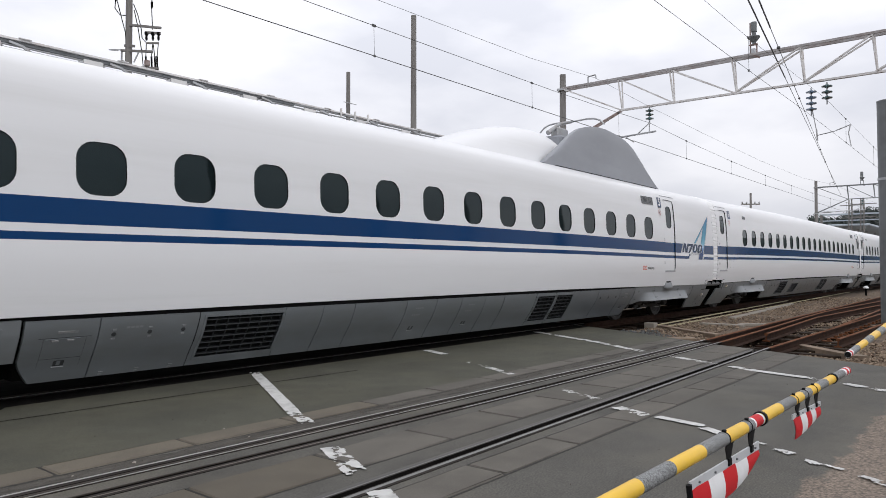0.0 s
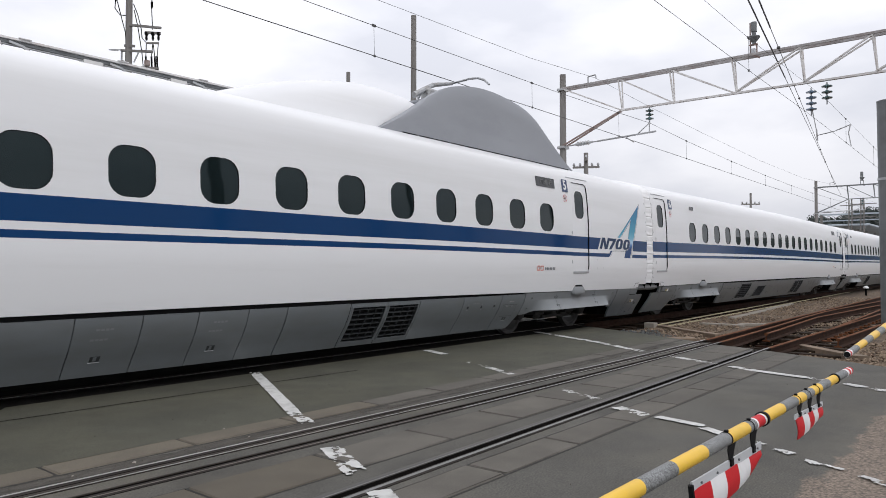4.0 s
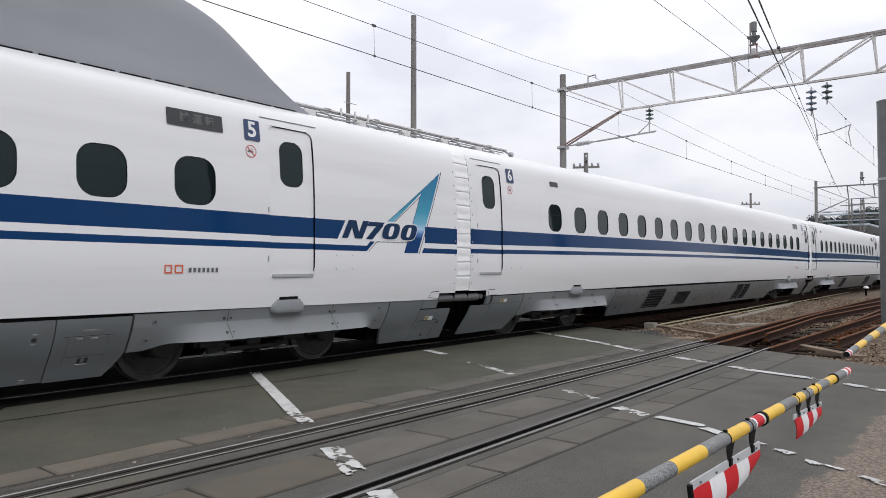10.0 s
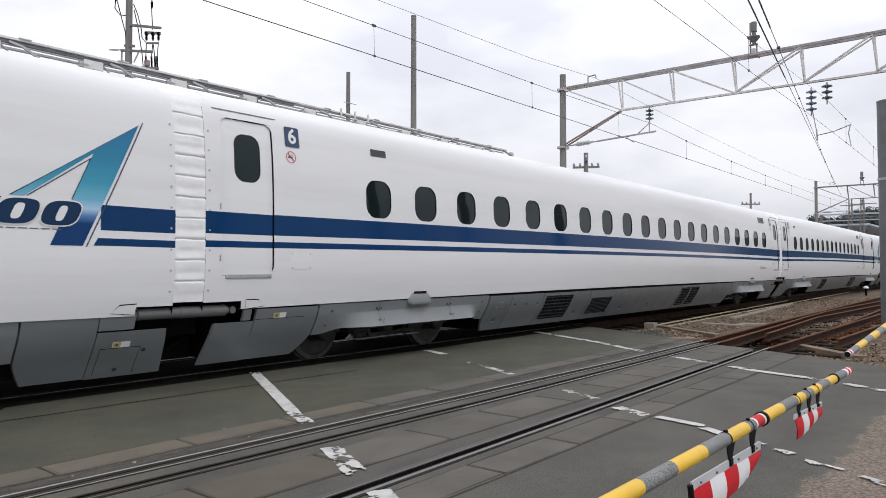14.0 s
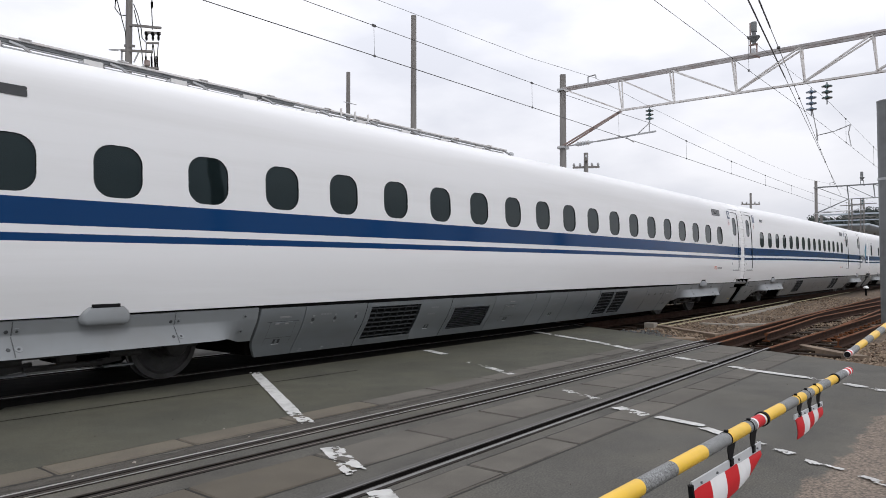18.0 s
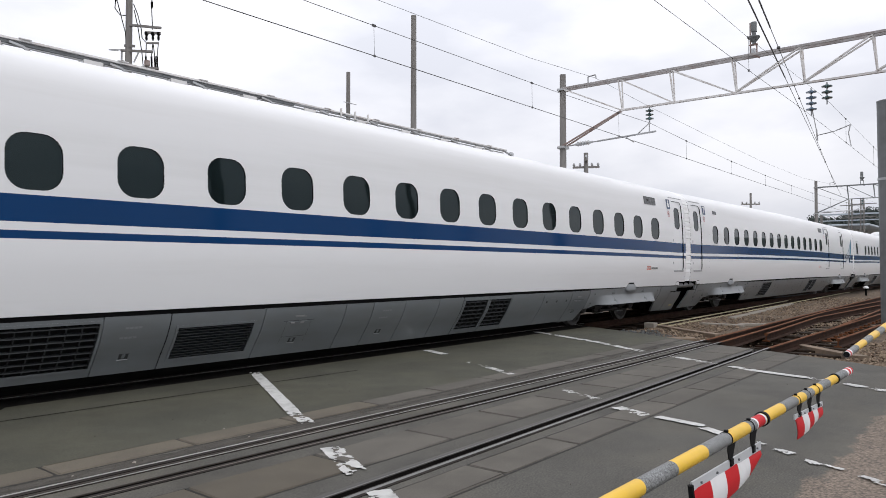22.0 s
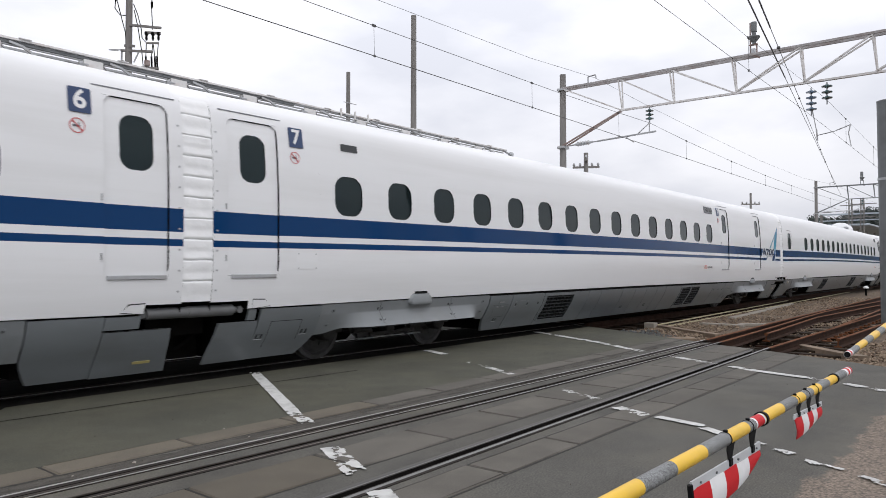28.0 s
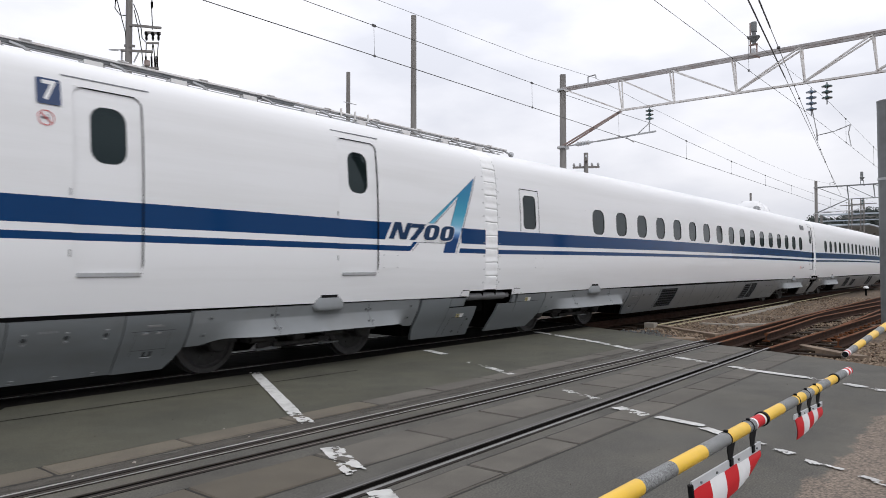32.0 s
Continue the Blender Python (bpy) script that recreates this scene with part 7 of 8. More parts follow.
def build_overhead():
    gantry(19.5, GANTRY)
    gantry(55.0, POST_GREY)
    gantry(90.5, POST_GREY)
    catenary(8.70, [(-30, 5.03, 5.75), (-8, 5.035, 5.66), (0, 5.035, 5.60), (7.0, 5.035, 5.555), (10.9, 5.037, 5.58), (15.0, 5.035, 5.61), (18.4, 5.027, 5.68), (20.6, 5.02, 5.735), (23.65, 5.007, 5.603),
                    (28.5, 4.982, 5.472), (33.2, 4.964, 5.393), (37.8, 4.956, 5.349), (42.4, 4.91, 5.352), (48, 4.89, 5.42), (55, 4.87, 5.6), (72, 4.85, 5.3), (90.5, 4.85, 5.6), (108, 4.85, 5.3), (126, 4.85, 5.6)],
             (-6.5, -1.4, 3.7, 8.74, 13.9, 18.46, 23.65, 28.48, 33.2, 37.8, 42.4, 47, 52, 58, 64, 70, 76, 82, 88), 0.0075, "contact wire and messenger over the train's track")
    catenary(3.86, [(-16, 5.05, 5.9), (0, 5.04, 5.72), (9.36, 5.03, 5.63), (13.7, 5.0, 5.607), (18.3, 5.0, 5.684), (20.5, 4.975, 5.72), (23.2, 4.945, 5.63), (28.5, 4.855, 5.455), (37, 4.75, 5.3),
                    (55, 4.7, 5.6), (72, 4.7, 5.3), (90.5, 4.7, 5.6), (126, 4.7, 5.6)],
             (4.0, 9.0, 13.7, 23.15, 28.1, 33.0, 38.0, 43.0, 48.0, 58.0, 64.0), 0.0046, "contact wire and messenger over the siding")
    wire("feeder_wire", [(-16, 9.95, 6.95), (-2, 9.95, 6.74), (10, 9.95, 6.72), (15.8, 9.95, 6.86), (19.5, 9.95, 7.1), (23.6, 9.95, 6.93), (29.3, 9.95, 6.78), (37, 9.95, 6.62), (46, 9.95, 6.62), (55, 9.95, 7.05), (90, 9.95, 7.0)],
         0.0045, "thin feeder wire carried on the gantry tops")
    for near, far, turn, name in (((12.0, 3.82, 6.81), (55.0, 9.54, 6.315), 0.22, "dark slanting feeder cable over the siding"), ((12.0, 3.58, 6.72), (55.0, 9.88, 7.0), 0.115, "dark slanting feeder cable with clamps over the siding")):
        a, b = Vector(near), Vector(far)
        cable = thing("feeder_cable", name, "cable", "overhead wires")
        f = Form()
        f.tube(a, a.lerp(b, turn), 0.017, n=8)
        part("sheathed_length", f, WIRE, cable, smooth=40)
        f = Form()
        f.tube(a.lerp(b, turn), b, 0.0085, n=6)
        part("bare_length", f, WIRE, cable, smooth=40)
        for u in (0.155, 0.30, 0.58) if turn < 0.2 else (0.62,):
            f = Form()
            p = a.lerp(b, u)
            r = 0.045 if u < 0.2 else 0.035
            f.lathe(p - Vector((0, 0, r)), (0, 0, 1), [(0, 0.0), (0.3 * r, 0.75 * r), (r, r), (1.7 * r, 0.75 * r), (2 * r, 0.0)], 12)
            part("line_clamp", f, WIRE, cable, smooth=40)


def pole(name, x, y, top, r0, r1, label, arms=(), steps=()):
    p = thing(name, label, "utility pole", "poles behind the train", m=pose(x, y, -0.34))
    s = Form()
    s.tube((0, 0, 0), (0, 0, top + 0.34), r0, r1, n=14)
    part("shaft", s, CONCRETE, p, smooth=40)
    for z, l, a in arms:
        f = Form()
        d = Vector((math.cos(a), math.sin(a), 0)) * l / 2
        f.beam(Vector((0, 0, z + 0.34)) - d, Vector((0, 0, z + 0.34)) + d, 0.08, 0.08)
        arm = part("crossarm", f, CONCRETE, p)
        for q in (-0.9, -0.45, 0.45, 0.9):
            i = Form()
            c = Vector((0, 0, z + 0.38)) + d * q
            i.lathe(c, (0, 0, 1), [(0, 0.03), (0.05, 0.06), (0.1, 0.05), (0.14, 0.03), (0.14, 0.0)], 8)
            part("pin_insulator", i, STEEL, arm, smooth=40)
    for z in steps:
        f = Form()
        f.tube((-0.3, -0.1, z + 0.34), (0.3, -0.1, z + 0.34), 0.012, n=6)
        part("step_bolt", f, STEEL, p)
    return p


def build_poles():
    pole("utility_pole", 15.72, 14.0, 8.88, 0.105, 0.08, "tall grey concrete pole behind the train")
    pole("utility_pole", 16.8, 18.0, 8.1, 0.09, 0.07, "short grey concrete pole with step bolts", steps=(6.2, 6.6, 7.0))
    pole("utility_pole", 26.55, 14.0, 6.1, 0.12, 0.09, "grey pole with two crossarms", arms=((5.75, 1.1, 0.5), (5.5, 1.1, -1.1)))
    pole("utility_pole", 49.8, 14.0, 6.3, 0.085, 0.07, "grey pole with a crossarm", arms=((5.55, 1.25, -0.9),))
    p = pole("utility_pole", 8.0, 16.0, 9.6, 0.088, 0.07, "concrete pole carrying switchgear and cables")
    rt = Vector((0.633, -0.774, 0))
    at = lambda u, z: rt * u + Vector((0, -0.08, z + 0.34))
    for u0, z0, u1, z1 in ((-0.02, 6.955, 0.71, 6.885), (-0.22, 6.36, 0.52, 6.33), (-0.02, 5.98, 0.66, 5.94), (-0.14, 6.47, 0.10, 6.46)):
        f = Form()
        f.beam(at(u0, z0), at(u1, z1), 0.045, 0.05)
        part("crossarm", f, CONCRETE, p)
    f = Form()
    f.beam(at(0.08, 6.08), at(0.20, 6.33), 0.025, 0.025)
    f.beam(at(-0.2, 6.36), at(-0.2, 6.02), 0.03, 0.03)
    part("brace", f, STEEL, p)
    f = Form()
    f.beam(at(0.34, 6.78), at(0.70, 6.76), 0.05, 0.05)
    f.beam(at(0.36, 6.53), at(0.66, 6.53), 0.03, 0.04)
    part("switch_frame", f, CONCRETE, p)
    for u in (0.37, 0.52, 0.65):
        f = Form()
        f.lathe(at(u, 6.79), (0, 0, -1), [(0, 0.02), (0.01, 0.045), (0.07, 0.042), (0.08, 0.022), (0.16, 0.03), (0.2, 0.015)], 10)
        part("switch_insulator", f, DARK, p, smooth=40)
    for u0, u1 in ((0.37, 0.36), (0.52, 0.49), (0.65, 0.62), (0.52, 0.57)):
        f = Form()
        f.tube(at(u0, 6.55), at(u1, 6.2), 0.010, n=6)
        f.tube(at(u1, 6.22), at(u1 + 0.02, 5.75), 0.022, n=8)
        part("fuse_holder", f, DARK, p)
    f = Form()
    f.box(-0.05, 0.05, -0.05, 0.05, -0.07, 0.07, 0, 0.01)
    part("fuse_box", f, RUSTED, p, at=at(0.39, 6.06))
    f = Form()
    f.box(-0.05, 0.05, -0.05, 0.05, -0.06, 0.06, 0, 0.01)
    part("terminal_box", f, CONCRETE, p, at=at(-0.18, 6.06))
    for pts in ([(0.49, 7.75), (0.485, 7.3), (0.51, 6.85)], [(-0.34, 7.75), (-0.37, 7.35), (-0.25, 7.19), (-0.06, 7.17)], [(-0.34, 7.6), (-0.12, 6.77), (-0.1, 6.5)],
                [(0.06, 7.45), (0.16, 7.2), (0.24, 6.9), (0.27, 6.65), (0.36, 6.55)], [(0.08, 7.3), (0.17, 6.9), (0.27, 6.3), (0.3, 6.0)], [(0.2, 7.75), (0.06, 7.6)]):
        f = Form()
        for q, r in zip(pts, pts[1:]):
            f.tube(at(*q), at(*r), 0.011, n=6, caps=False)
        part("cable", f, DARK, p)
    for u, z, h in ((0.487, 7.34, 0.18), (-0.355, 7.5, 0.2)):
        f = Form()
        f.lathe(at(u, z), (0, 0, 1), [(0, 0.01), (0.04, 0.028), (h - 0.04, 0.028), (h, 0.01)], 8)
        part("cable_joint", f, DARK, p, smooth=40)
    f = Form()
    f.lathe(at(-0.5, 6.375), rt, [(0, 0.008), (0.05, 0.02), (0.2, 0.02), (0.28, 0.01)], 8)
    part("strain_insulator", f, STEEL, p, smooth=40)


def build_road_poles():
    """Poles on the camera's side of the road, seen only mirrored in the train's flank."""
    for x, y in ((11.3, -3.0), (17.5, -3.0), (22.7, -3.0)):
        p = thing("utility_pole", "grey concrete pole mirrored in the train windows", "utility pole", "poles beside the road", m=pose(x, y, -0.34))
        s = Form()
        s.tube((0, 0, 0), (0, 0, 9.3), 0.21, 0.16, n=14)
        part("shaft", s, CONCRETE, p, smooth=40)


def build_platform_truss():
    """A long light girder behind the train, parallel to the track, with bracket plates and struts every metre and a half."""
    y, x1, x0 = 11.6, 17.05, -4.0
    t = thing("lattice_girder", "long galvanised girder with bracket plates behind the train", "girder")
    for name, xa, xb, za, zb, ya, yb, mt in (("top_flange", x0, x1, 4.722, 4.757, y - 0.055, y + 0.055, GANTRY), ("web", x0, 9.3, 4.668, 4.722, y - 0.02, y + 0.02, POST_GREY),
                                             ("web", 9.3, x1, 4.695, 4.722, y - 0.03, y + 0.03, STEEL), ("bottom_rail", x0, x1 - 0.1, 4.640, 4.660, y - 0.02, y + 0.02, STEEL),
                                             ("back_rail", x0, x1 - 0.1, 4.66, 4.70, y + 0.30, y + 0.34, STEEL)):
        f = Form()
        f.box(xa, xb, ya, yb, za, zb, 0, 0.004)
        part(name, f, mt, t)
    plate = shared("bracket", lambda: bracket_form().mesh("bracket_plate", [GANTRY, STEEL]))
    for k in range(14):
        x = 4.97 - 9.0 + 1.5 * k
        if x + 1.0 > x1:
            break
        part("bracket_plate", plate, None, t, "light grey bracket plate", at=(x + 0.2, y - 0.03, 4.60))
        for p, q, w in (((x + 0.50, y - 0.04, 4.685), (x + 0.66, y - 0.10, 4.635), 0.035), ((x + 0.66, y - 0.10, 4.635), (x + 1.0, y - 0.16, 4.42), 0.035), ((x + 0.40, y - 0.03, 4.62), (x + 0.62, y + 0.02, 4.44), 0.02)):
            f = Form()
            f.beam(p, q, w, w)
            part("strut", f, STEEL, t)
        f = Form()
        f.beam((x + 0.2, y, 4.66), (x + 0.2, y + 0.33, 4.66), 0.04, 0.03)
        part("cross_tie", f, STEEL, t)
        f = Form()
        f.box(x + 0.62, x + 0.80, y - 0.08, y - 0.02, 4.757, 4.772, 0, 0.004)
        part("joint_cover", f, GANTRY, t)
    for k in range(5):
        f = Form()
        f.beam((x0 + 1 + 5 * k, y + 0.25, 4.66), (x0 + 1 + 5 * k, y + 0.25, -0.34), 0.12, 0.12)
        part("leg", f, STEEL, t)
    f = Form()
    f.tube((x1, y, 4.70), (x1 + 0.25, y, 4.65), 0.03, n=8)
    f.lathe((x1 + 0.25, y, 4.65), (1, 0, 0), [(0, 0.03), (0.02, 0.08), (0.08, 0.08), (0.1, 0.0)], 10)
    part("end_fitting", f, STEEL, t, smooth=40)
    for x in (10.55, 10.97, 11.38):
        f = Form()
        f.beam((x, y - 0.07, 4.64), (x, y - 0.07, 4.83), 0.035, 0.035)
        part("stub", f, GANTRY, t)


def bracket_form():
    fm = Form()
    fm.box(-0.12, 0.19, -0.012, 0.012, -0.065, 0.075, 0, 0.004)
    fm.box(-0.20, -0.12, -0.02, 0.02, -0.06, 0.02, 1, 0.004)
    fm.box(-0.20, -0.05, -0.03, -0.012, -0.02, 0.0, 1)
    return fm


# ---- crossing barriers ----
def barrier(name, x0, x1, y0, y1, z, r0, r1, bands, label):
    """A boom of alternating reflective sleeves from its thick end at x0 to its tip at x1."""
    b = thing(name, label, "barrier boom", "booms of the crossing", m=pose(x0, y0, z))
    L = x1 - x0
    dy = (y1 - y0) / abs(L)
    sgn = 1 if L > 0 else -1
    at = lambda s: (sgn * s, dy * s, 0)
    L = abs(L)
    rad = lambda s: r0 + (r1 - r0) * s / L
    for s0, s1, mt, nm in bands:
        f = Form()
        f.tube(at(s0), at(s1), rad(s0), rad(s1), n=22, caps=False)
        f.tube(at(s0), at(s0 + 1e-4), rad(s0) * 0.5, rad(s0), n=22, caps=False)
        part(nm, f, mt, b, smooth=40)
    return b, at, rad


def flag(b, at, rad, xa, xb, clips, za, zb, hd, drop):
    """A striped sheet hung below the boom from clips; za, zb: its top at both ends, hd: its header's height."""
    w, n, y0 = xb - xa, 5, at(xa)[1] - 0.012
    lean = at(xb)[1] - at(xa)[1]
    top = lambda u: za + (zb - za) * u
    py = lambda u: y0 + lean * u
    head = Form()
    head.beam((xa - 0.008, py(0), za - hd / 2), (xb + 0.008, py(1), zb - hd / 2), 0.006, hd)
    sheet = part("warning_flag", head, FLAG_HEAD, b, "red and white striped hanging warning sheet")
    for k in range(n):
        fl = Form()
        rows = []
        for j in range(9):
            v = j / 8
            row = []
            for i in range(4):
                u = (k + i / 3) / n
                row.append((xa + w * u - 0.012 * v * u, py(u) - 0.002 - 0.010 * math.sin(math.pi * v * 0.8) - 0.004 * math.sin(u * 5), top(u) - hd + 0.004 - drop(u) * v))
            rows.append(row)
        fl.grid(rows)
        fl.grid([[(x, y + 0.003, z) for x, y, z in r][::-1] for r in rows])
        part("stripe", fl, FLAG_WHITE if k % 2 else FLAG_RED, sheet, "white reflective stripe" if k % 2 else "red reflective stripe", 50)
    for u in (0.09, 0.3, 0.62, 0.93):
        sc = Form()
        x, z = xa + w * u, top(u) - hd / 2
        sc.tube((x, py(u) - 0.003, z), (x, py(u) - 0.008, z), hd * 0.14, n=8)
        part("screw", sc, POST_GREY, sheet)
    for x in clips:
        u = (x - xa) / w
        c = Form()
        strap = [[(x - 0.030, py(u) - 0.006, -rad(x) * 0.6), (x + 0.045, py(u) - 0.006, -rad(x) * 0.6)], [(x - 0.028, py(u) - 0.004, -rad(x) - 0.008), (x + 0.040, py(u) - 0.004, -rad(x) - 0.008)],
                 [(x - 0.018, py(u) - 0.004, top(u) + 0.010), (x + 0.026, py(u) - 0.004, top(u) + 0.010)], [(x - 0.014, py(u) - 0.004, top(u) - 0.004), (x + 0.015, py(u) - 0.004, top(u) - 0.004)]]
        c.grid(strap)
        c.grid([[(p, q + 0.003, r) for p, q, r in row][::-1] for row in strap])
        c.box(x - 0.009, x + 0.017, py(u) - 0.009, py(u) - 0.002, top(u) - hd * 0.75, top(u) + 0.004, 0, 0.002)
        part("clip", c, BLACK, sheet, "black flag clip")
        r = Form()
        r.lathe((x - 0.004, at(x)[1], 0), (1, 0, 0), [(0, rad(x) + 0.0005), (0.001, rad(x) + 0.002), (0.006, rad(x) + 0.002), (0.007, rad(x) + 0.0005)], 24)
        r.box(x - 0.006, x + 0.006, at(x)[1] - 0.008, at(x)[1] + 0.004, rad(x) + 0.001, rad(x) + 0.008, 0, 0.001)
        part("cable_tie", r, BLACK, sheet)


BOOMS = []
# The booms sway in the wind: their swing in degrees every half second.
NEAR_SWAY = [0.10, 0.04, -0.075, -0.095, -0.02, 0.055, 0.0, -0.07, -0.03, 0.02, 0.03, 0.01, 0.01, 0.0, -0.01, 0.0, 0.01, -0.07, -0.045, -0.02, 0.04, 0.01, -0.04, 0.0, 0.01, 0.0, -0.03, -0.025, 0.01, 0.01,
             0.0, 0.0, 0.0, 0.01, -0.025, -0.025, -0.02, 0.0, 0.01, -0.02, -0.02, -0.01, 0.0, -0.02, -0.02, -0.03, -0.02, -0.02, 0.0, 0.01, 0.01, 0.01, 0.02, 0.03, 0.04, 0.06, 0.025, 0.01, 0.01, 0.05, -0.02, -0.02,
             0.01, 0.01, 0.0]
FAR_SWAY = [0.06, 0.0, 0.03, 0.0, 0.0, -0.01, -0.05, 0.04, 0.02, 0.03, 0.02, 0.02, 0.0, 0.02, 0.0, 0.0, -0.03, -0.01, -0.03, 0.0, 0.0, 0.0, 0.0, 0.0, 0.03, 0.01, 0.03, 0.01, 0.03, 0.0,
            -0.01, -0.02, -0.02, -0.02, 0.03, 0.0, 0.03, 0.05, 0.06, 0.0, 0.03, 0.0, 0.0, 0.03, 0.0, 0.0, 0.0, 0.0, -0.03, 0.0, 0.0, 0.0, 0.0, 0.0, 0.0, 0.01, 0.03, 0.03, 0.03, 0.0, 0.0, 0.0, -0.03, -0.03, -0.06]


def build_barriers():
    bands = []
    Y, G, R, W = (YELLOW, "yellow_sleeve"), (GREY_SLEEVE, "grey_sleeve"), (FLAG_RED, "red_band"), (FLAG_WHITE, "white_band")
    x0 = -0.5
    px = lambda x: x - x0
    for a, c, k in ((-0.5, 1.693, Y), (1.693, 1.904, G), (1.904, 2.135, Y), (2.135, 2.349, G), (2.349, 2.541, Y), (2.541, 2.615, G), (2.615, 2.63, W), (2.63, 2.71, R), (2.71, 2.727, W),
                    (2.727, 2.98, Y), (2.98, 3.177, G), (3.177, 3.308, Y), (3.308, 3.45, G), (3.45, 3.60, Y), (3.60, 3.77, G), (3.77, 3.97, Y), (3.97, 4.16, G), (4.16, 4.20, W), (4.20, 4.24, R), (4.24, 4.27, W),
                    (4.27, 4.30, R)):
        bands.append((px(a), px(c), *k))
    b, at, rad = barrier("barrier_boom", x0, 4.30, 0.78, 0.72, 0.80, 0.0232, 0.0205, bands, "yellow and grey banded barrier boom with hanging flags")
    tip = Form()
    tip.lathe((px(4.30), at(px(4.30))[1], 0), (1, 0, 0), [(0, 0.0205), (0.008, 0.019), (0.012, 0.0)], 20)
    part("end_cap", tip, FLAG_WHITE, b, smooth=40)
    for q in (2.728, 3.93):
        r = Form()
        r.lathe((px(q), at(px(q))[1], 0), (1, 0, 0), [(0, rad(px(q)) + 0.001), (0.003, rad(px(q)) + 0.005), (0.022, rad(px(q)) + 0.005), (0.025, rad(px(q)) + 0.001)], 22)
        part("strap", r, BLACK, b)
    flag(b, at, rad, px(2.025), px(2.665), [px(2.345), px(2.575)], -0.059, -0.067, 0.028, lambda u: 0.086 * (1 - 0.65 * u ** 5))
    flag(b, at, rad, px(3.145), px(3.61), [px(3.20), px(3.37), px(3.53)], -0.048, -0.063, 0.020, lambda u: 0.085 * (1 - 0.45 * u))
    loop = Form()
    loop.tube((px(1.995), at(px(2))[1] - 0.018, -0.062), (px(2.0), at(px(2))[1] - 0.020, -0.10), 0.009, n=8)
    loop.tube((px(2.0), at(px(2))[1] - 0.020, -0.10), (px(1.99), at(px(2))[1] - 0.020, -0.16), 0.003, n=6)
    part("cord_end", loop, BLACK, b, "black cord end")
    m = thing("barrier_machine", "grey crossing barrier machine beside the road", "barrier machine", "barrier machines", m=pose(-0.62, 0.80, -0.012))
    machine_parts(m)
    BOOMS.append((b, NEAR_SWAY))
    c2 = []
    for a, c, k in ((5.07, 5.10, W), (5.10, 5.15, R), (5.15, 5.20, W), (5.20, 5.52, G), (5.52, 5.95, Y), (5.95, 6.35, G), (6.35, 6.8, Y), (6.8, 7.25, G), (7.25, 7.75, Y), (7.75, 8.3, G), (8.3, 8.9, Y), (8.9, 9.6, G), (9.6, 10.4, Y), (10.4, 11.2, G), (11.2, 12.5, Y)):
        c2.append((12.5 - c, 12.5 - a, *k))
    b2, at2, _ = barrier("barrier_boom", 12.5, 5.07, 1.188, 0.86, 0.80, 0.056, 0.0205, c2, "yellow and grey banded barrier boom of the far side")
    BOOMS.append((b2, FAR_SWAY))
    # the tube is closed by a black disc that paints its dark inside
    tp = Form()
    tp.tube(at2(7.42), at2(7.427), 0.017, 0.017, n=20)
    part("end_cap", tp, BLACK, b2, "black disc for the shaded hollow of the boom end", smooth=40)
    m2 = thing("barrier_machine", "grey crossing barrier machine of the far side", "barrier machine", "barrier machines", m=pose(12.65, 1.2, -0.2))
    machine_parts(m2)


def machine_parts(m):
    f = Form()
    f.box(-0.25, 0.2, -0.2, 0.25, 0.0, 1.05, 0, 0.03)
    part("housing", f, POST_GREY, m)
    f = Form()
    f.tube((0.0, -0.24, 0.81), (0.0, 0.0, 0.81), 0.07, n=16)
    part("pivot", f, STEEL, m, smooth=40)


def build_post():
    p = thing("signal_post", "thick grey painted steel post beside the siding", "post", m=pose(20.5, 2.505, -0.25, -0.4))
    f = Form()
    f.tube((0, 0, 0), (0, 0, 5.70), 0.2, 0.195, n=20)
    part("shaft", f, POST_GREY, p, smooth=40)
    f = Form()
    f.lathe((0, 0, 3.75), (0, 0, 1), [(0, 0.197), (0.0, 0.21), (0.06, 0.21), (0.06, 0.197)], 20)
    part("band", f, STEEL, p)
    f = Form()
    f.lathe((0, 0, 5.7), (0, 0, 1), [(0, 0.2), (0.03, 0.2), (0.06, 0.1), (0.06, 0.0)], 20)
    part("cap", f, POST_GREY, p, smooth=40)


# ---- the distance ----
def tree_line(deg):
    """Height of the wooded hill by bearing: lower at its left end, with a dip before the ridge rises."""
    return 0.905 + 0.105 * min(1.0, max(0.0, (10.2 - deg) / 1.4)) - 0.06 * math.exp(-((deg - 10.2) / 0.5) ** 2)


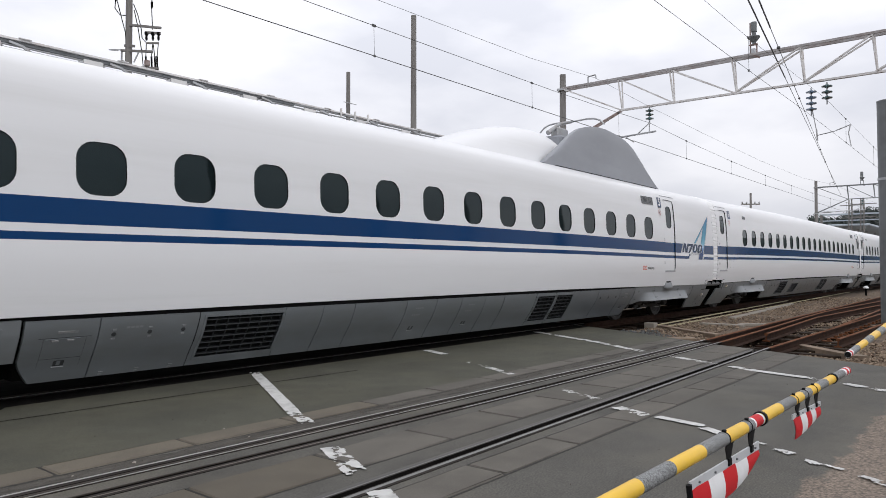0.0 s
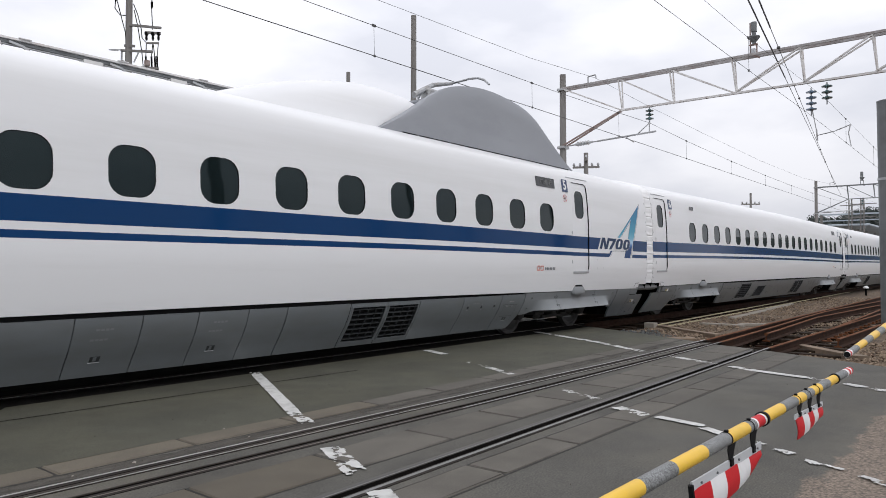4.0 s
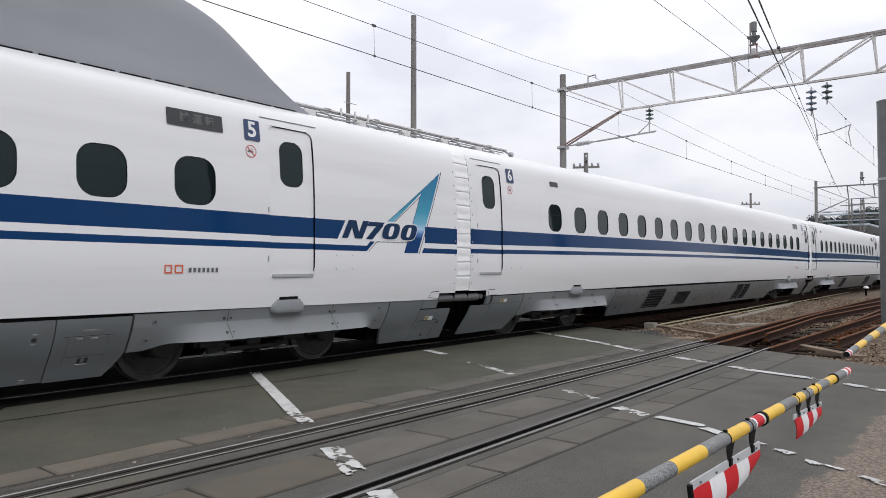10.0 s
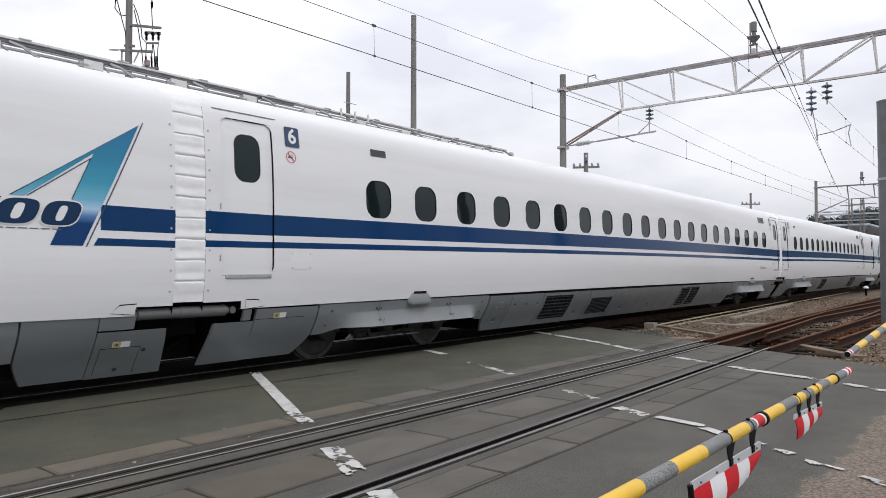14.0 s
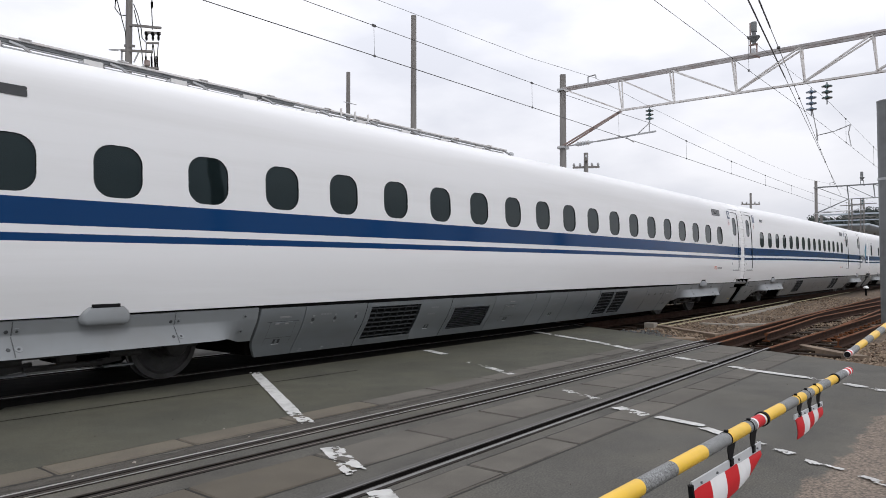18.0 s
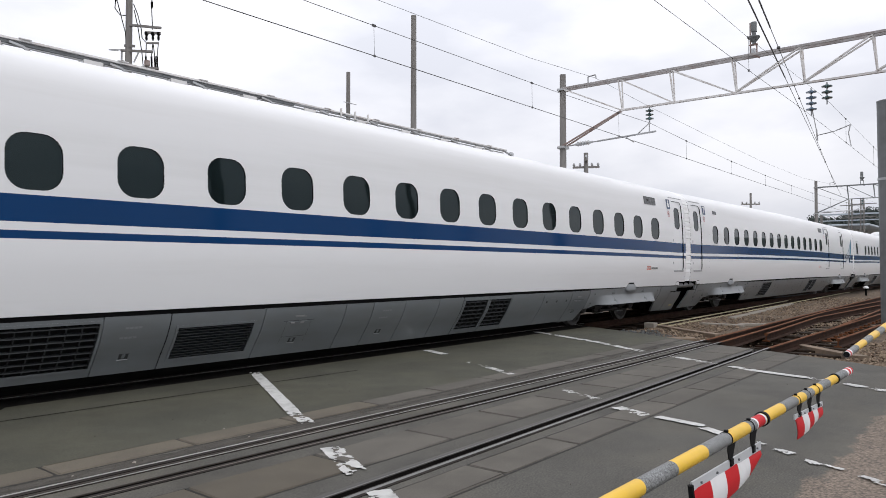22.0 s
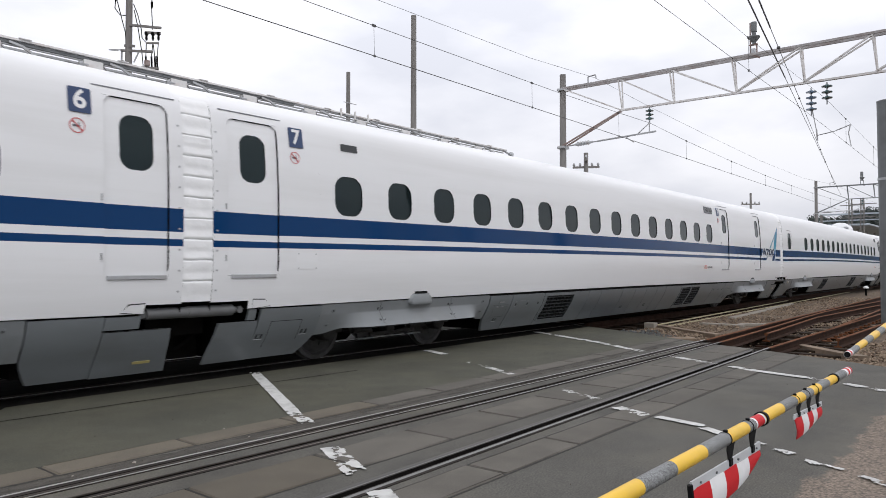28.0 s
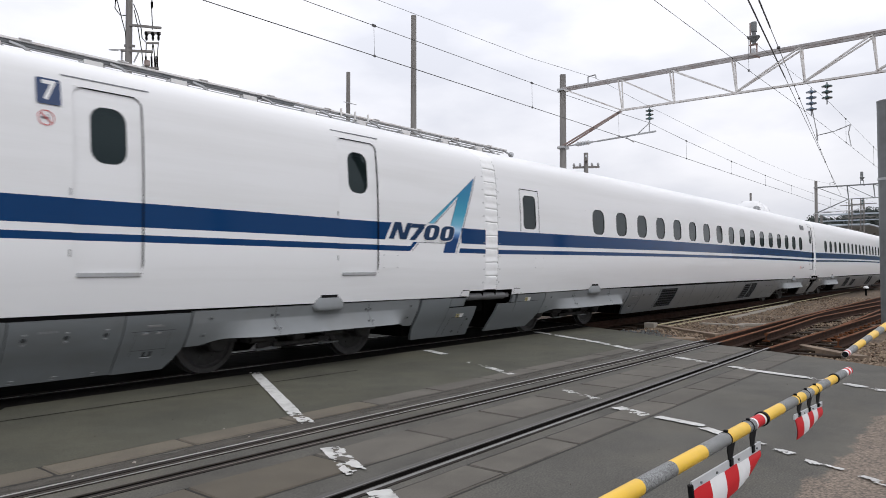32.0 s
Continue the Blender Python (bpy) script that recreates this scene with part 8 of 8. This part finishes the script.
def build_distance():
    rnd = random.Random(41)
    hill = Form()
    rows = []
    for j in range(9):
        v = j / 8
        row = []
        for i in range(41):
            u = i / 40
            a = radians(-14 + 28.5 * u)
            r = 250 + 80 * v
            y, x = r * math.sin(a), r * math.cos(a)
            h = 20.5 * math.sin(math.pi * min(1, v * 0.62 + 0.02)) ** 0.8
            h *= min(1, max(0.0, (13.0 - math.degrees(a)) / 1.2)) ** 0.7 * tree_line(math.degrees(a))
            h += 1.8 * noise.noise((x * 0.03, y * 0.03, 0)) * (h > 2)
            row.append((x, y, h - 0.6))
        rows.append(row)
    hill.grid(rows)
    tagged(new("wooded_hill", hill.mesh("wooded_hill", [LEAF], 80)), "dark wooded hill beyond the railway", "hill", kind="structure")
    # leaf clumps on the hill
    lf = Form()
    for k in range(15000):
        a = radians(rnd.uniform(1, 12.95))
        v = rnd.random()
        r = 249 + 60 * v
        h = 20.5 * math.sin(math.pi * min(1, v * 0.62 * 0.75 + 0.02)) ** 0.8 * min(1, max(0.0, (13.0 - math.degrees(a)) / 1.2)) ** 0.7 * tree_line(math.degrees(a))
        y, x = r * math.sin(a), r * math.cos(a)
        c = Vector((x, y, h + rnd.uniform(-1.0, 0.9 + 1.8 * max(0, noise.noise((x * 0.25, y * 0.25, 5.0)) + 0.4))))
        s = rnd.uniform(0.18, 0.5)
        for _ in range(3):
            d = Vector((rnd.gauss(0, 1), rnd.gauss(0, 1), rnd.gauss(0, 1))).normalized()
            e = d.orthogonal().normalized()
            g = d.cross(e)
            o = c + Vector((rnd.gauss(0, 0.5), rnd.gauss(0, 0.5), rnd.gauss(0, 0.4)))
            lf.face([o + e * s, o + g * s * 0.8, o - e * s * 0.9, o - g * s * 0.7])
    tagged(new("hill_foliage", lf.mesh("hill_foliage", [LEAF])), "dense dark green treetops of the hill", "woods", kind="stuff")
    # station roofs and lattice masts in the distance
    for x, y, w, l, z in ((85, 14.3, 4.4, 26, 6.0), (120, 18.5, 8, 30, 7.4)):
        s = thing("platform_shelter", "pale blue-grey platform roof on steel posts", "shelter", "far platform shelters", m=pose(x, y, -0.34))
        f = Form()
        f.box(0, l, -w / 2, w / 2, z, z + 0.22, 0, 0.05)
        part("roof", f, ROOF_BLUE, s)
        for k in range(5):
            f = Form()
            f.beam((1 + (l - 2) * k / 4, 0, 0), (1 + (l - 2) * k / 4, 0, z), 0.25, 0.25)
            part("post", f, STEEL, s)
    for x, y, h in ((85.0, 13.87, 8.8), (85.0, 12.77, 8.9), (104.0, 12.9, 8.6)):
        s = thing("lattice_mast", "distant steel lattice mast", "mast", "distant lattice masts", m=pose(x, y, -0.34))
        for dx, dy in ((-0.2, -0.2), (0.2, -0.2), (0.2, 0.2), (-0.2, 0.2)):
            f = Form()
            f.beam((dx, dy, 0), (dx * 0.6, dy * 0.6, h), 0.06, 0.06)
            part("leg", f, CONCRETE, s)
        for k in range(9):
            f = Form()
            z0, z1 = h * k / 9, h * (k + 1) / 9
            e = 1 if k % 2 else -1
            f.beam((-0.2 * e, -0.2, z0), (0.19 * e, -0.19, z1), 0.035, 0.035)
            f.beam((0.2, -0.2 * e, z0), (0.19, 0.19 * e, z1), 0.035, 0.035)
            part("lacing", f, CONCRETE, s)
        for z in (h * 0.78, h * 0.93):
            f = Form()
            f.beam((0, -1.3, z), (0, 1.0, z), 0.08, 0.08)
            part("crossarm", f, CONCRETE, s)


def build_cable_bridge():
    """A light beam on braced legs that crosses the far end of the yard."""
    g = thing("cable_bridge", "pale steel cable bridge across the far tracks", "bridge", m=pose(87.0, 0, -0.34))
    for z, w in ((7.40, 0.16), (6.72, 0.10)):
        f = Form()
        f.beam((0, 17.2, z), (0, 8.0, z), 0.2, w)
        part("beam", f, ROOF_BLUE, g)
    for k in range(9):
        f = Form()
        y = 17.0 - 1.0 * k
        f.beam((0, y, 6.72 if k % 2 else 7.4), (0, y - 1.0, 7.4 if k % 2 else 6.72), 0.06, 0.06)
        part("diagonal", f, CONCRETE, g)
    for y in (17.0, 8.2):
        f = Form()
        f.beam((0, y, 0), (0, y, 7.4), 0.25, 0.25)
        part("leg", f, CONCRETE, g)


build_slabs()
build_debris()
build_trackside()
build_overhead()
build_poles()
build_road_poles()
build_platform_truss()
build_barriers()
build_post()
build_distance()
build_cable_bridge()


# ---- movement ----
def travel(t):
    return float(np.interp(t, ROWS_T, TRAVEL))


def roll_times(step=0.5):
    """Times between which the train rolls about step metres."""
    out, last = [0.0], TRAVEL[0]
    for k in range(1, 961):
        t = k / 30
        if last - travel(t) >= step:
            out.append(t)
            last = travel(t)
    if out[-1] < 32.0:
        out.append(32.0)
    return out


def motions():
    for boom, sway in BOOMS:
        x, y, z = boom.matrix_basis.translation
        walk(boom, [(t, pose(x, y, z, 0, 0, a)) for t, a in zip(ROWS_T, sway)])
    rolls = roll_times()
    for car, off, wheels in CARS:
        walk(car, [(t, pose(s + off, TRACK_Y, 0)) for t, s in zip(ROWS_T, TRAVEL)])
        for w, x in wheels:
            walk(w, [(t, pose(x, 0, 0.43, 0, math.degrees((travel(t) - TRAVEL[0]) / 0.43), 0)) for t in rolls])


motions()
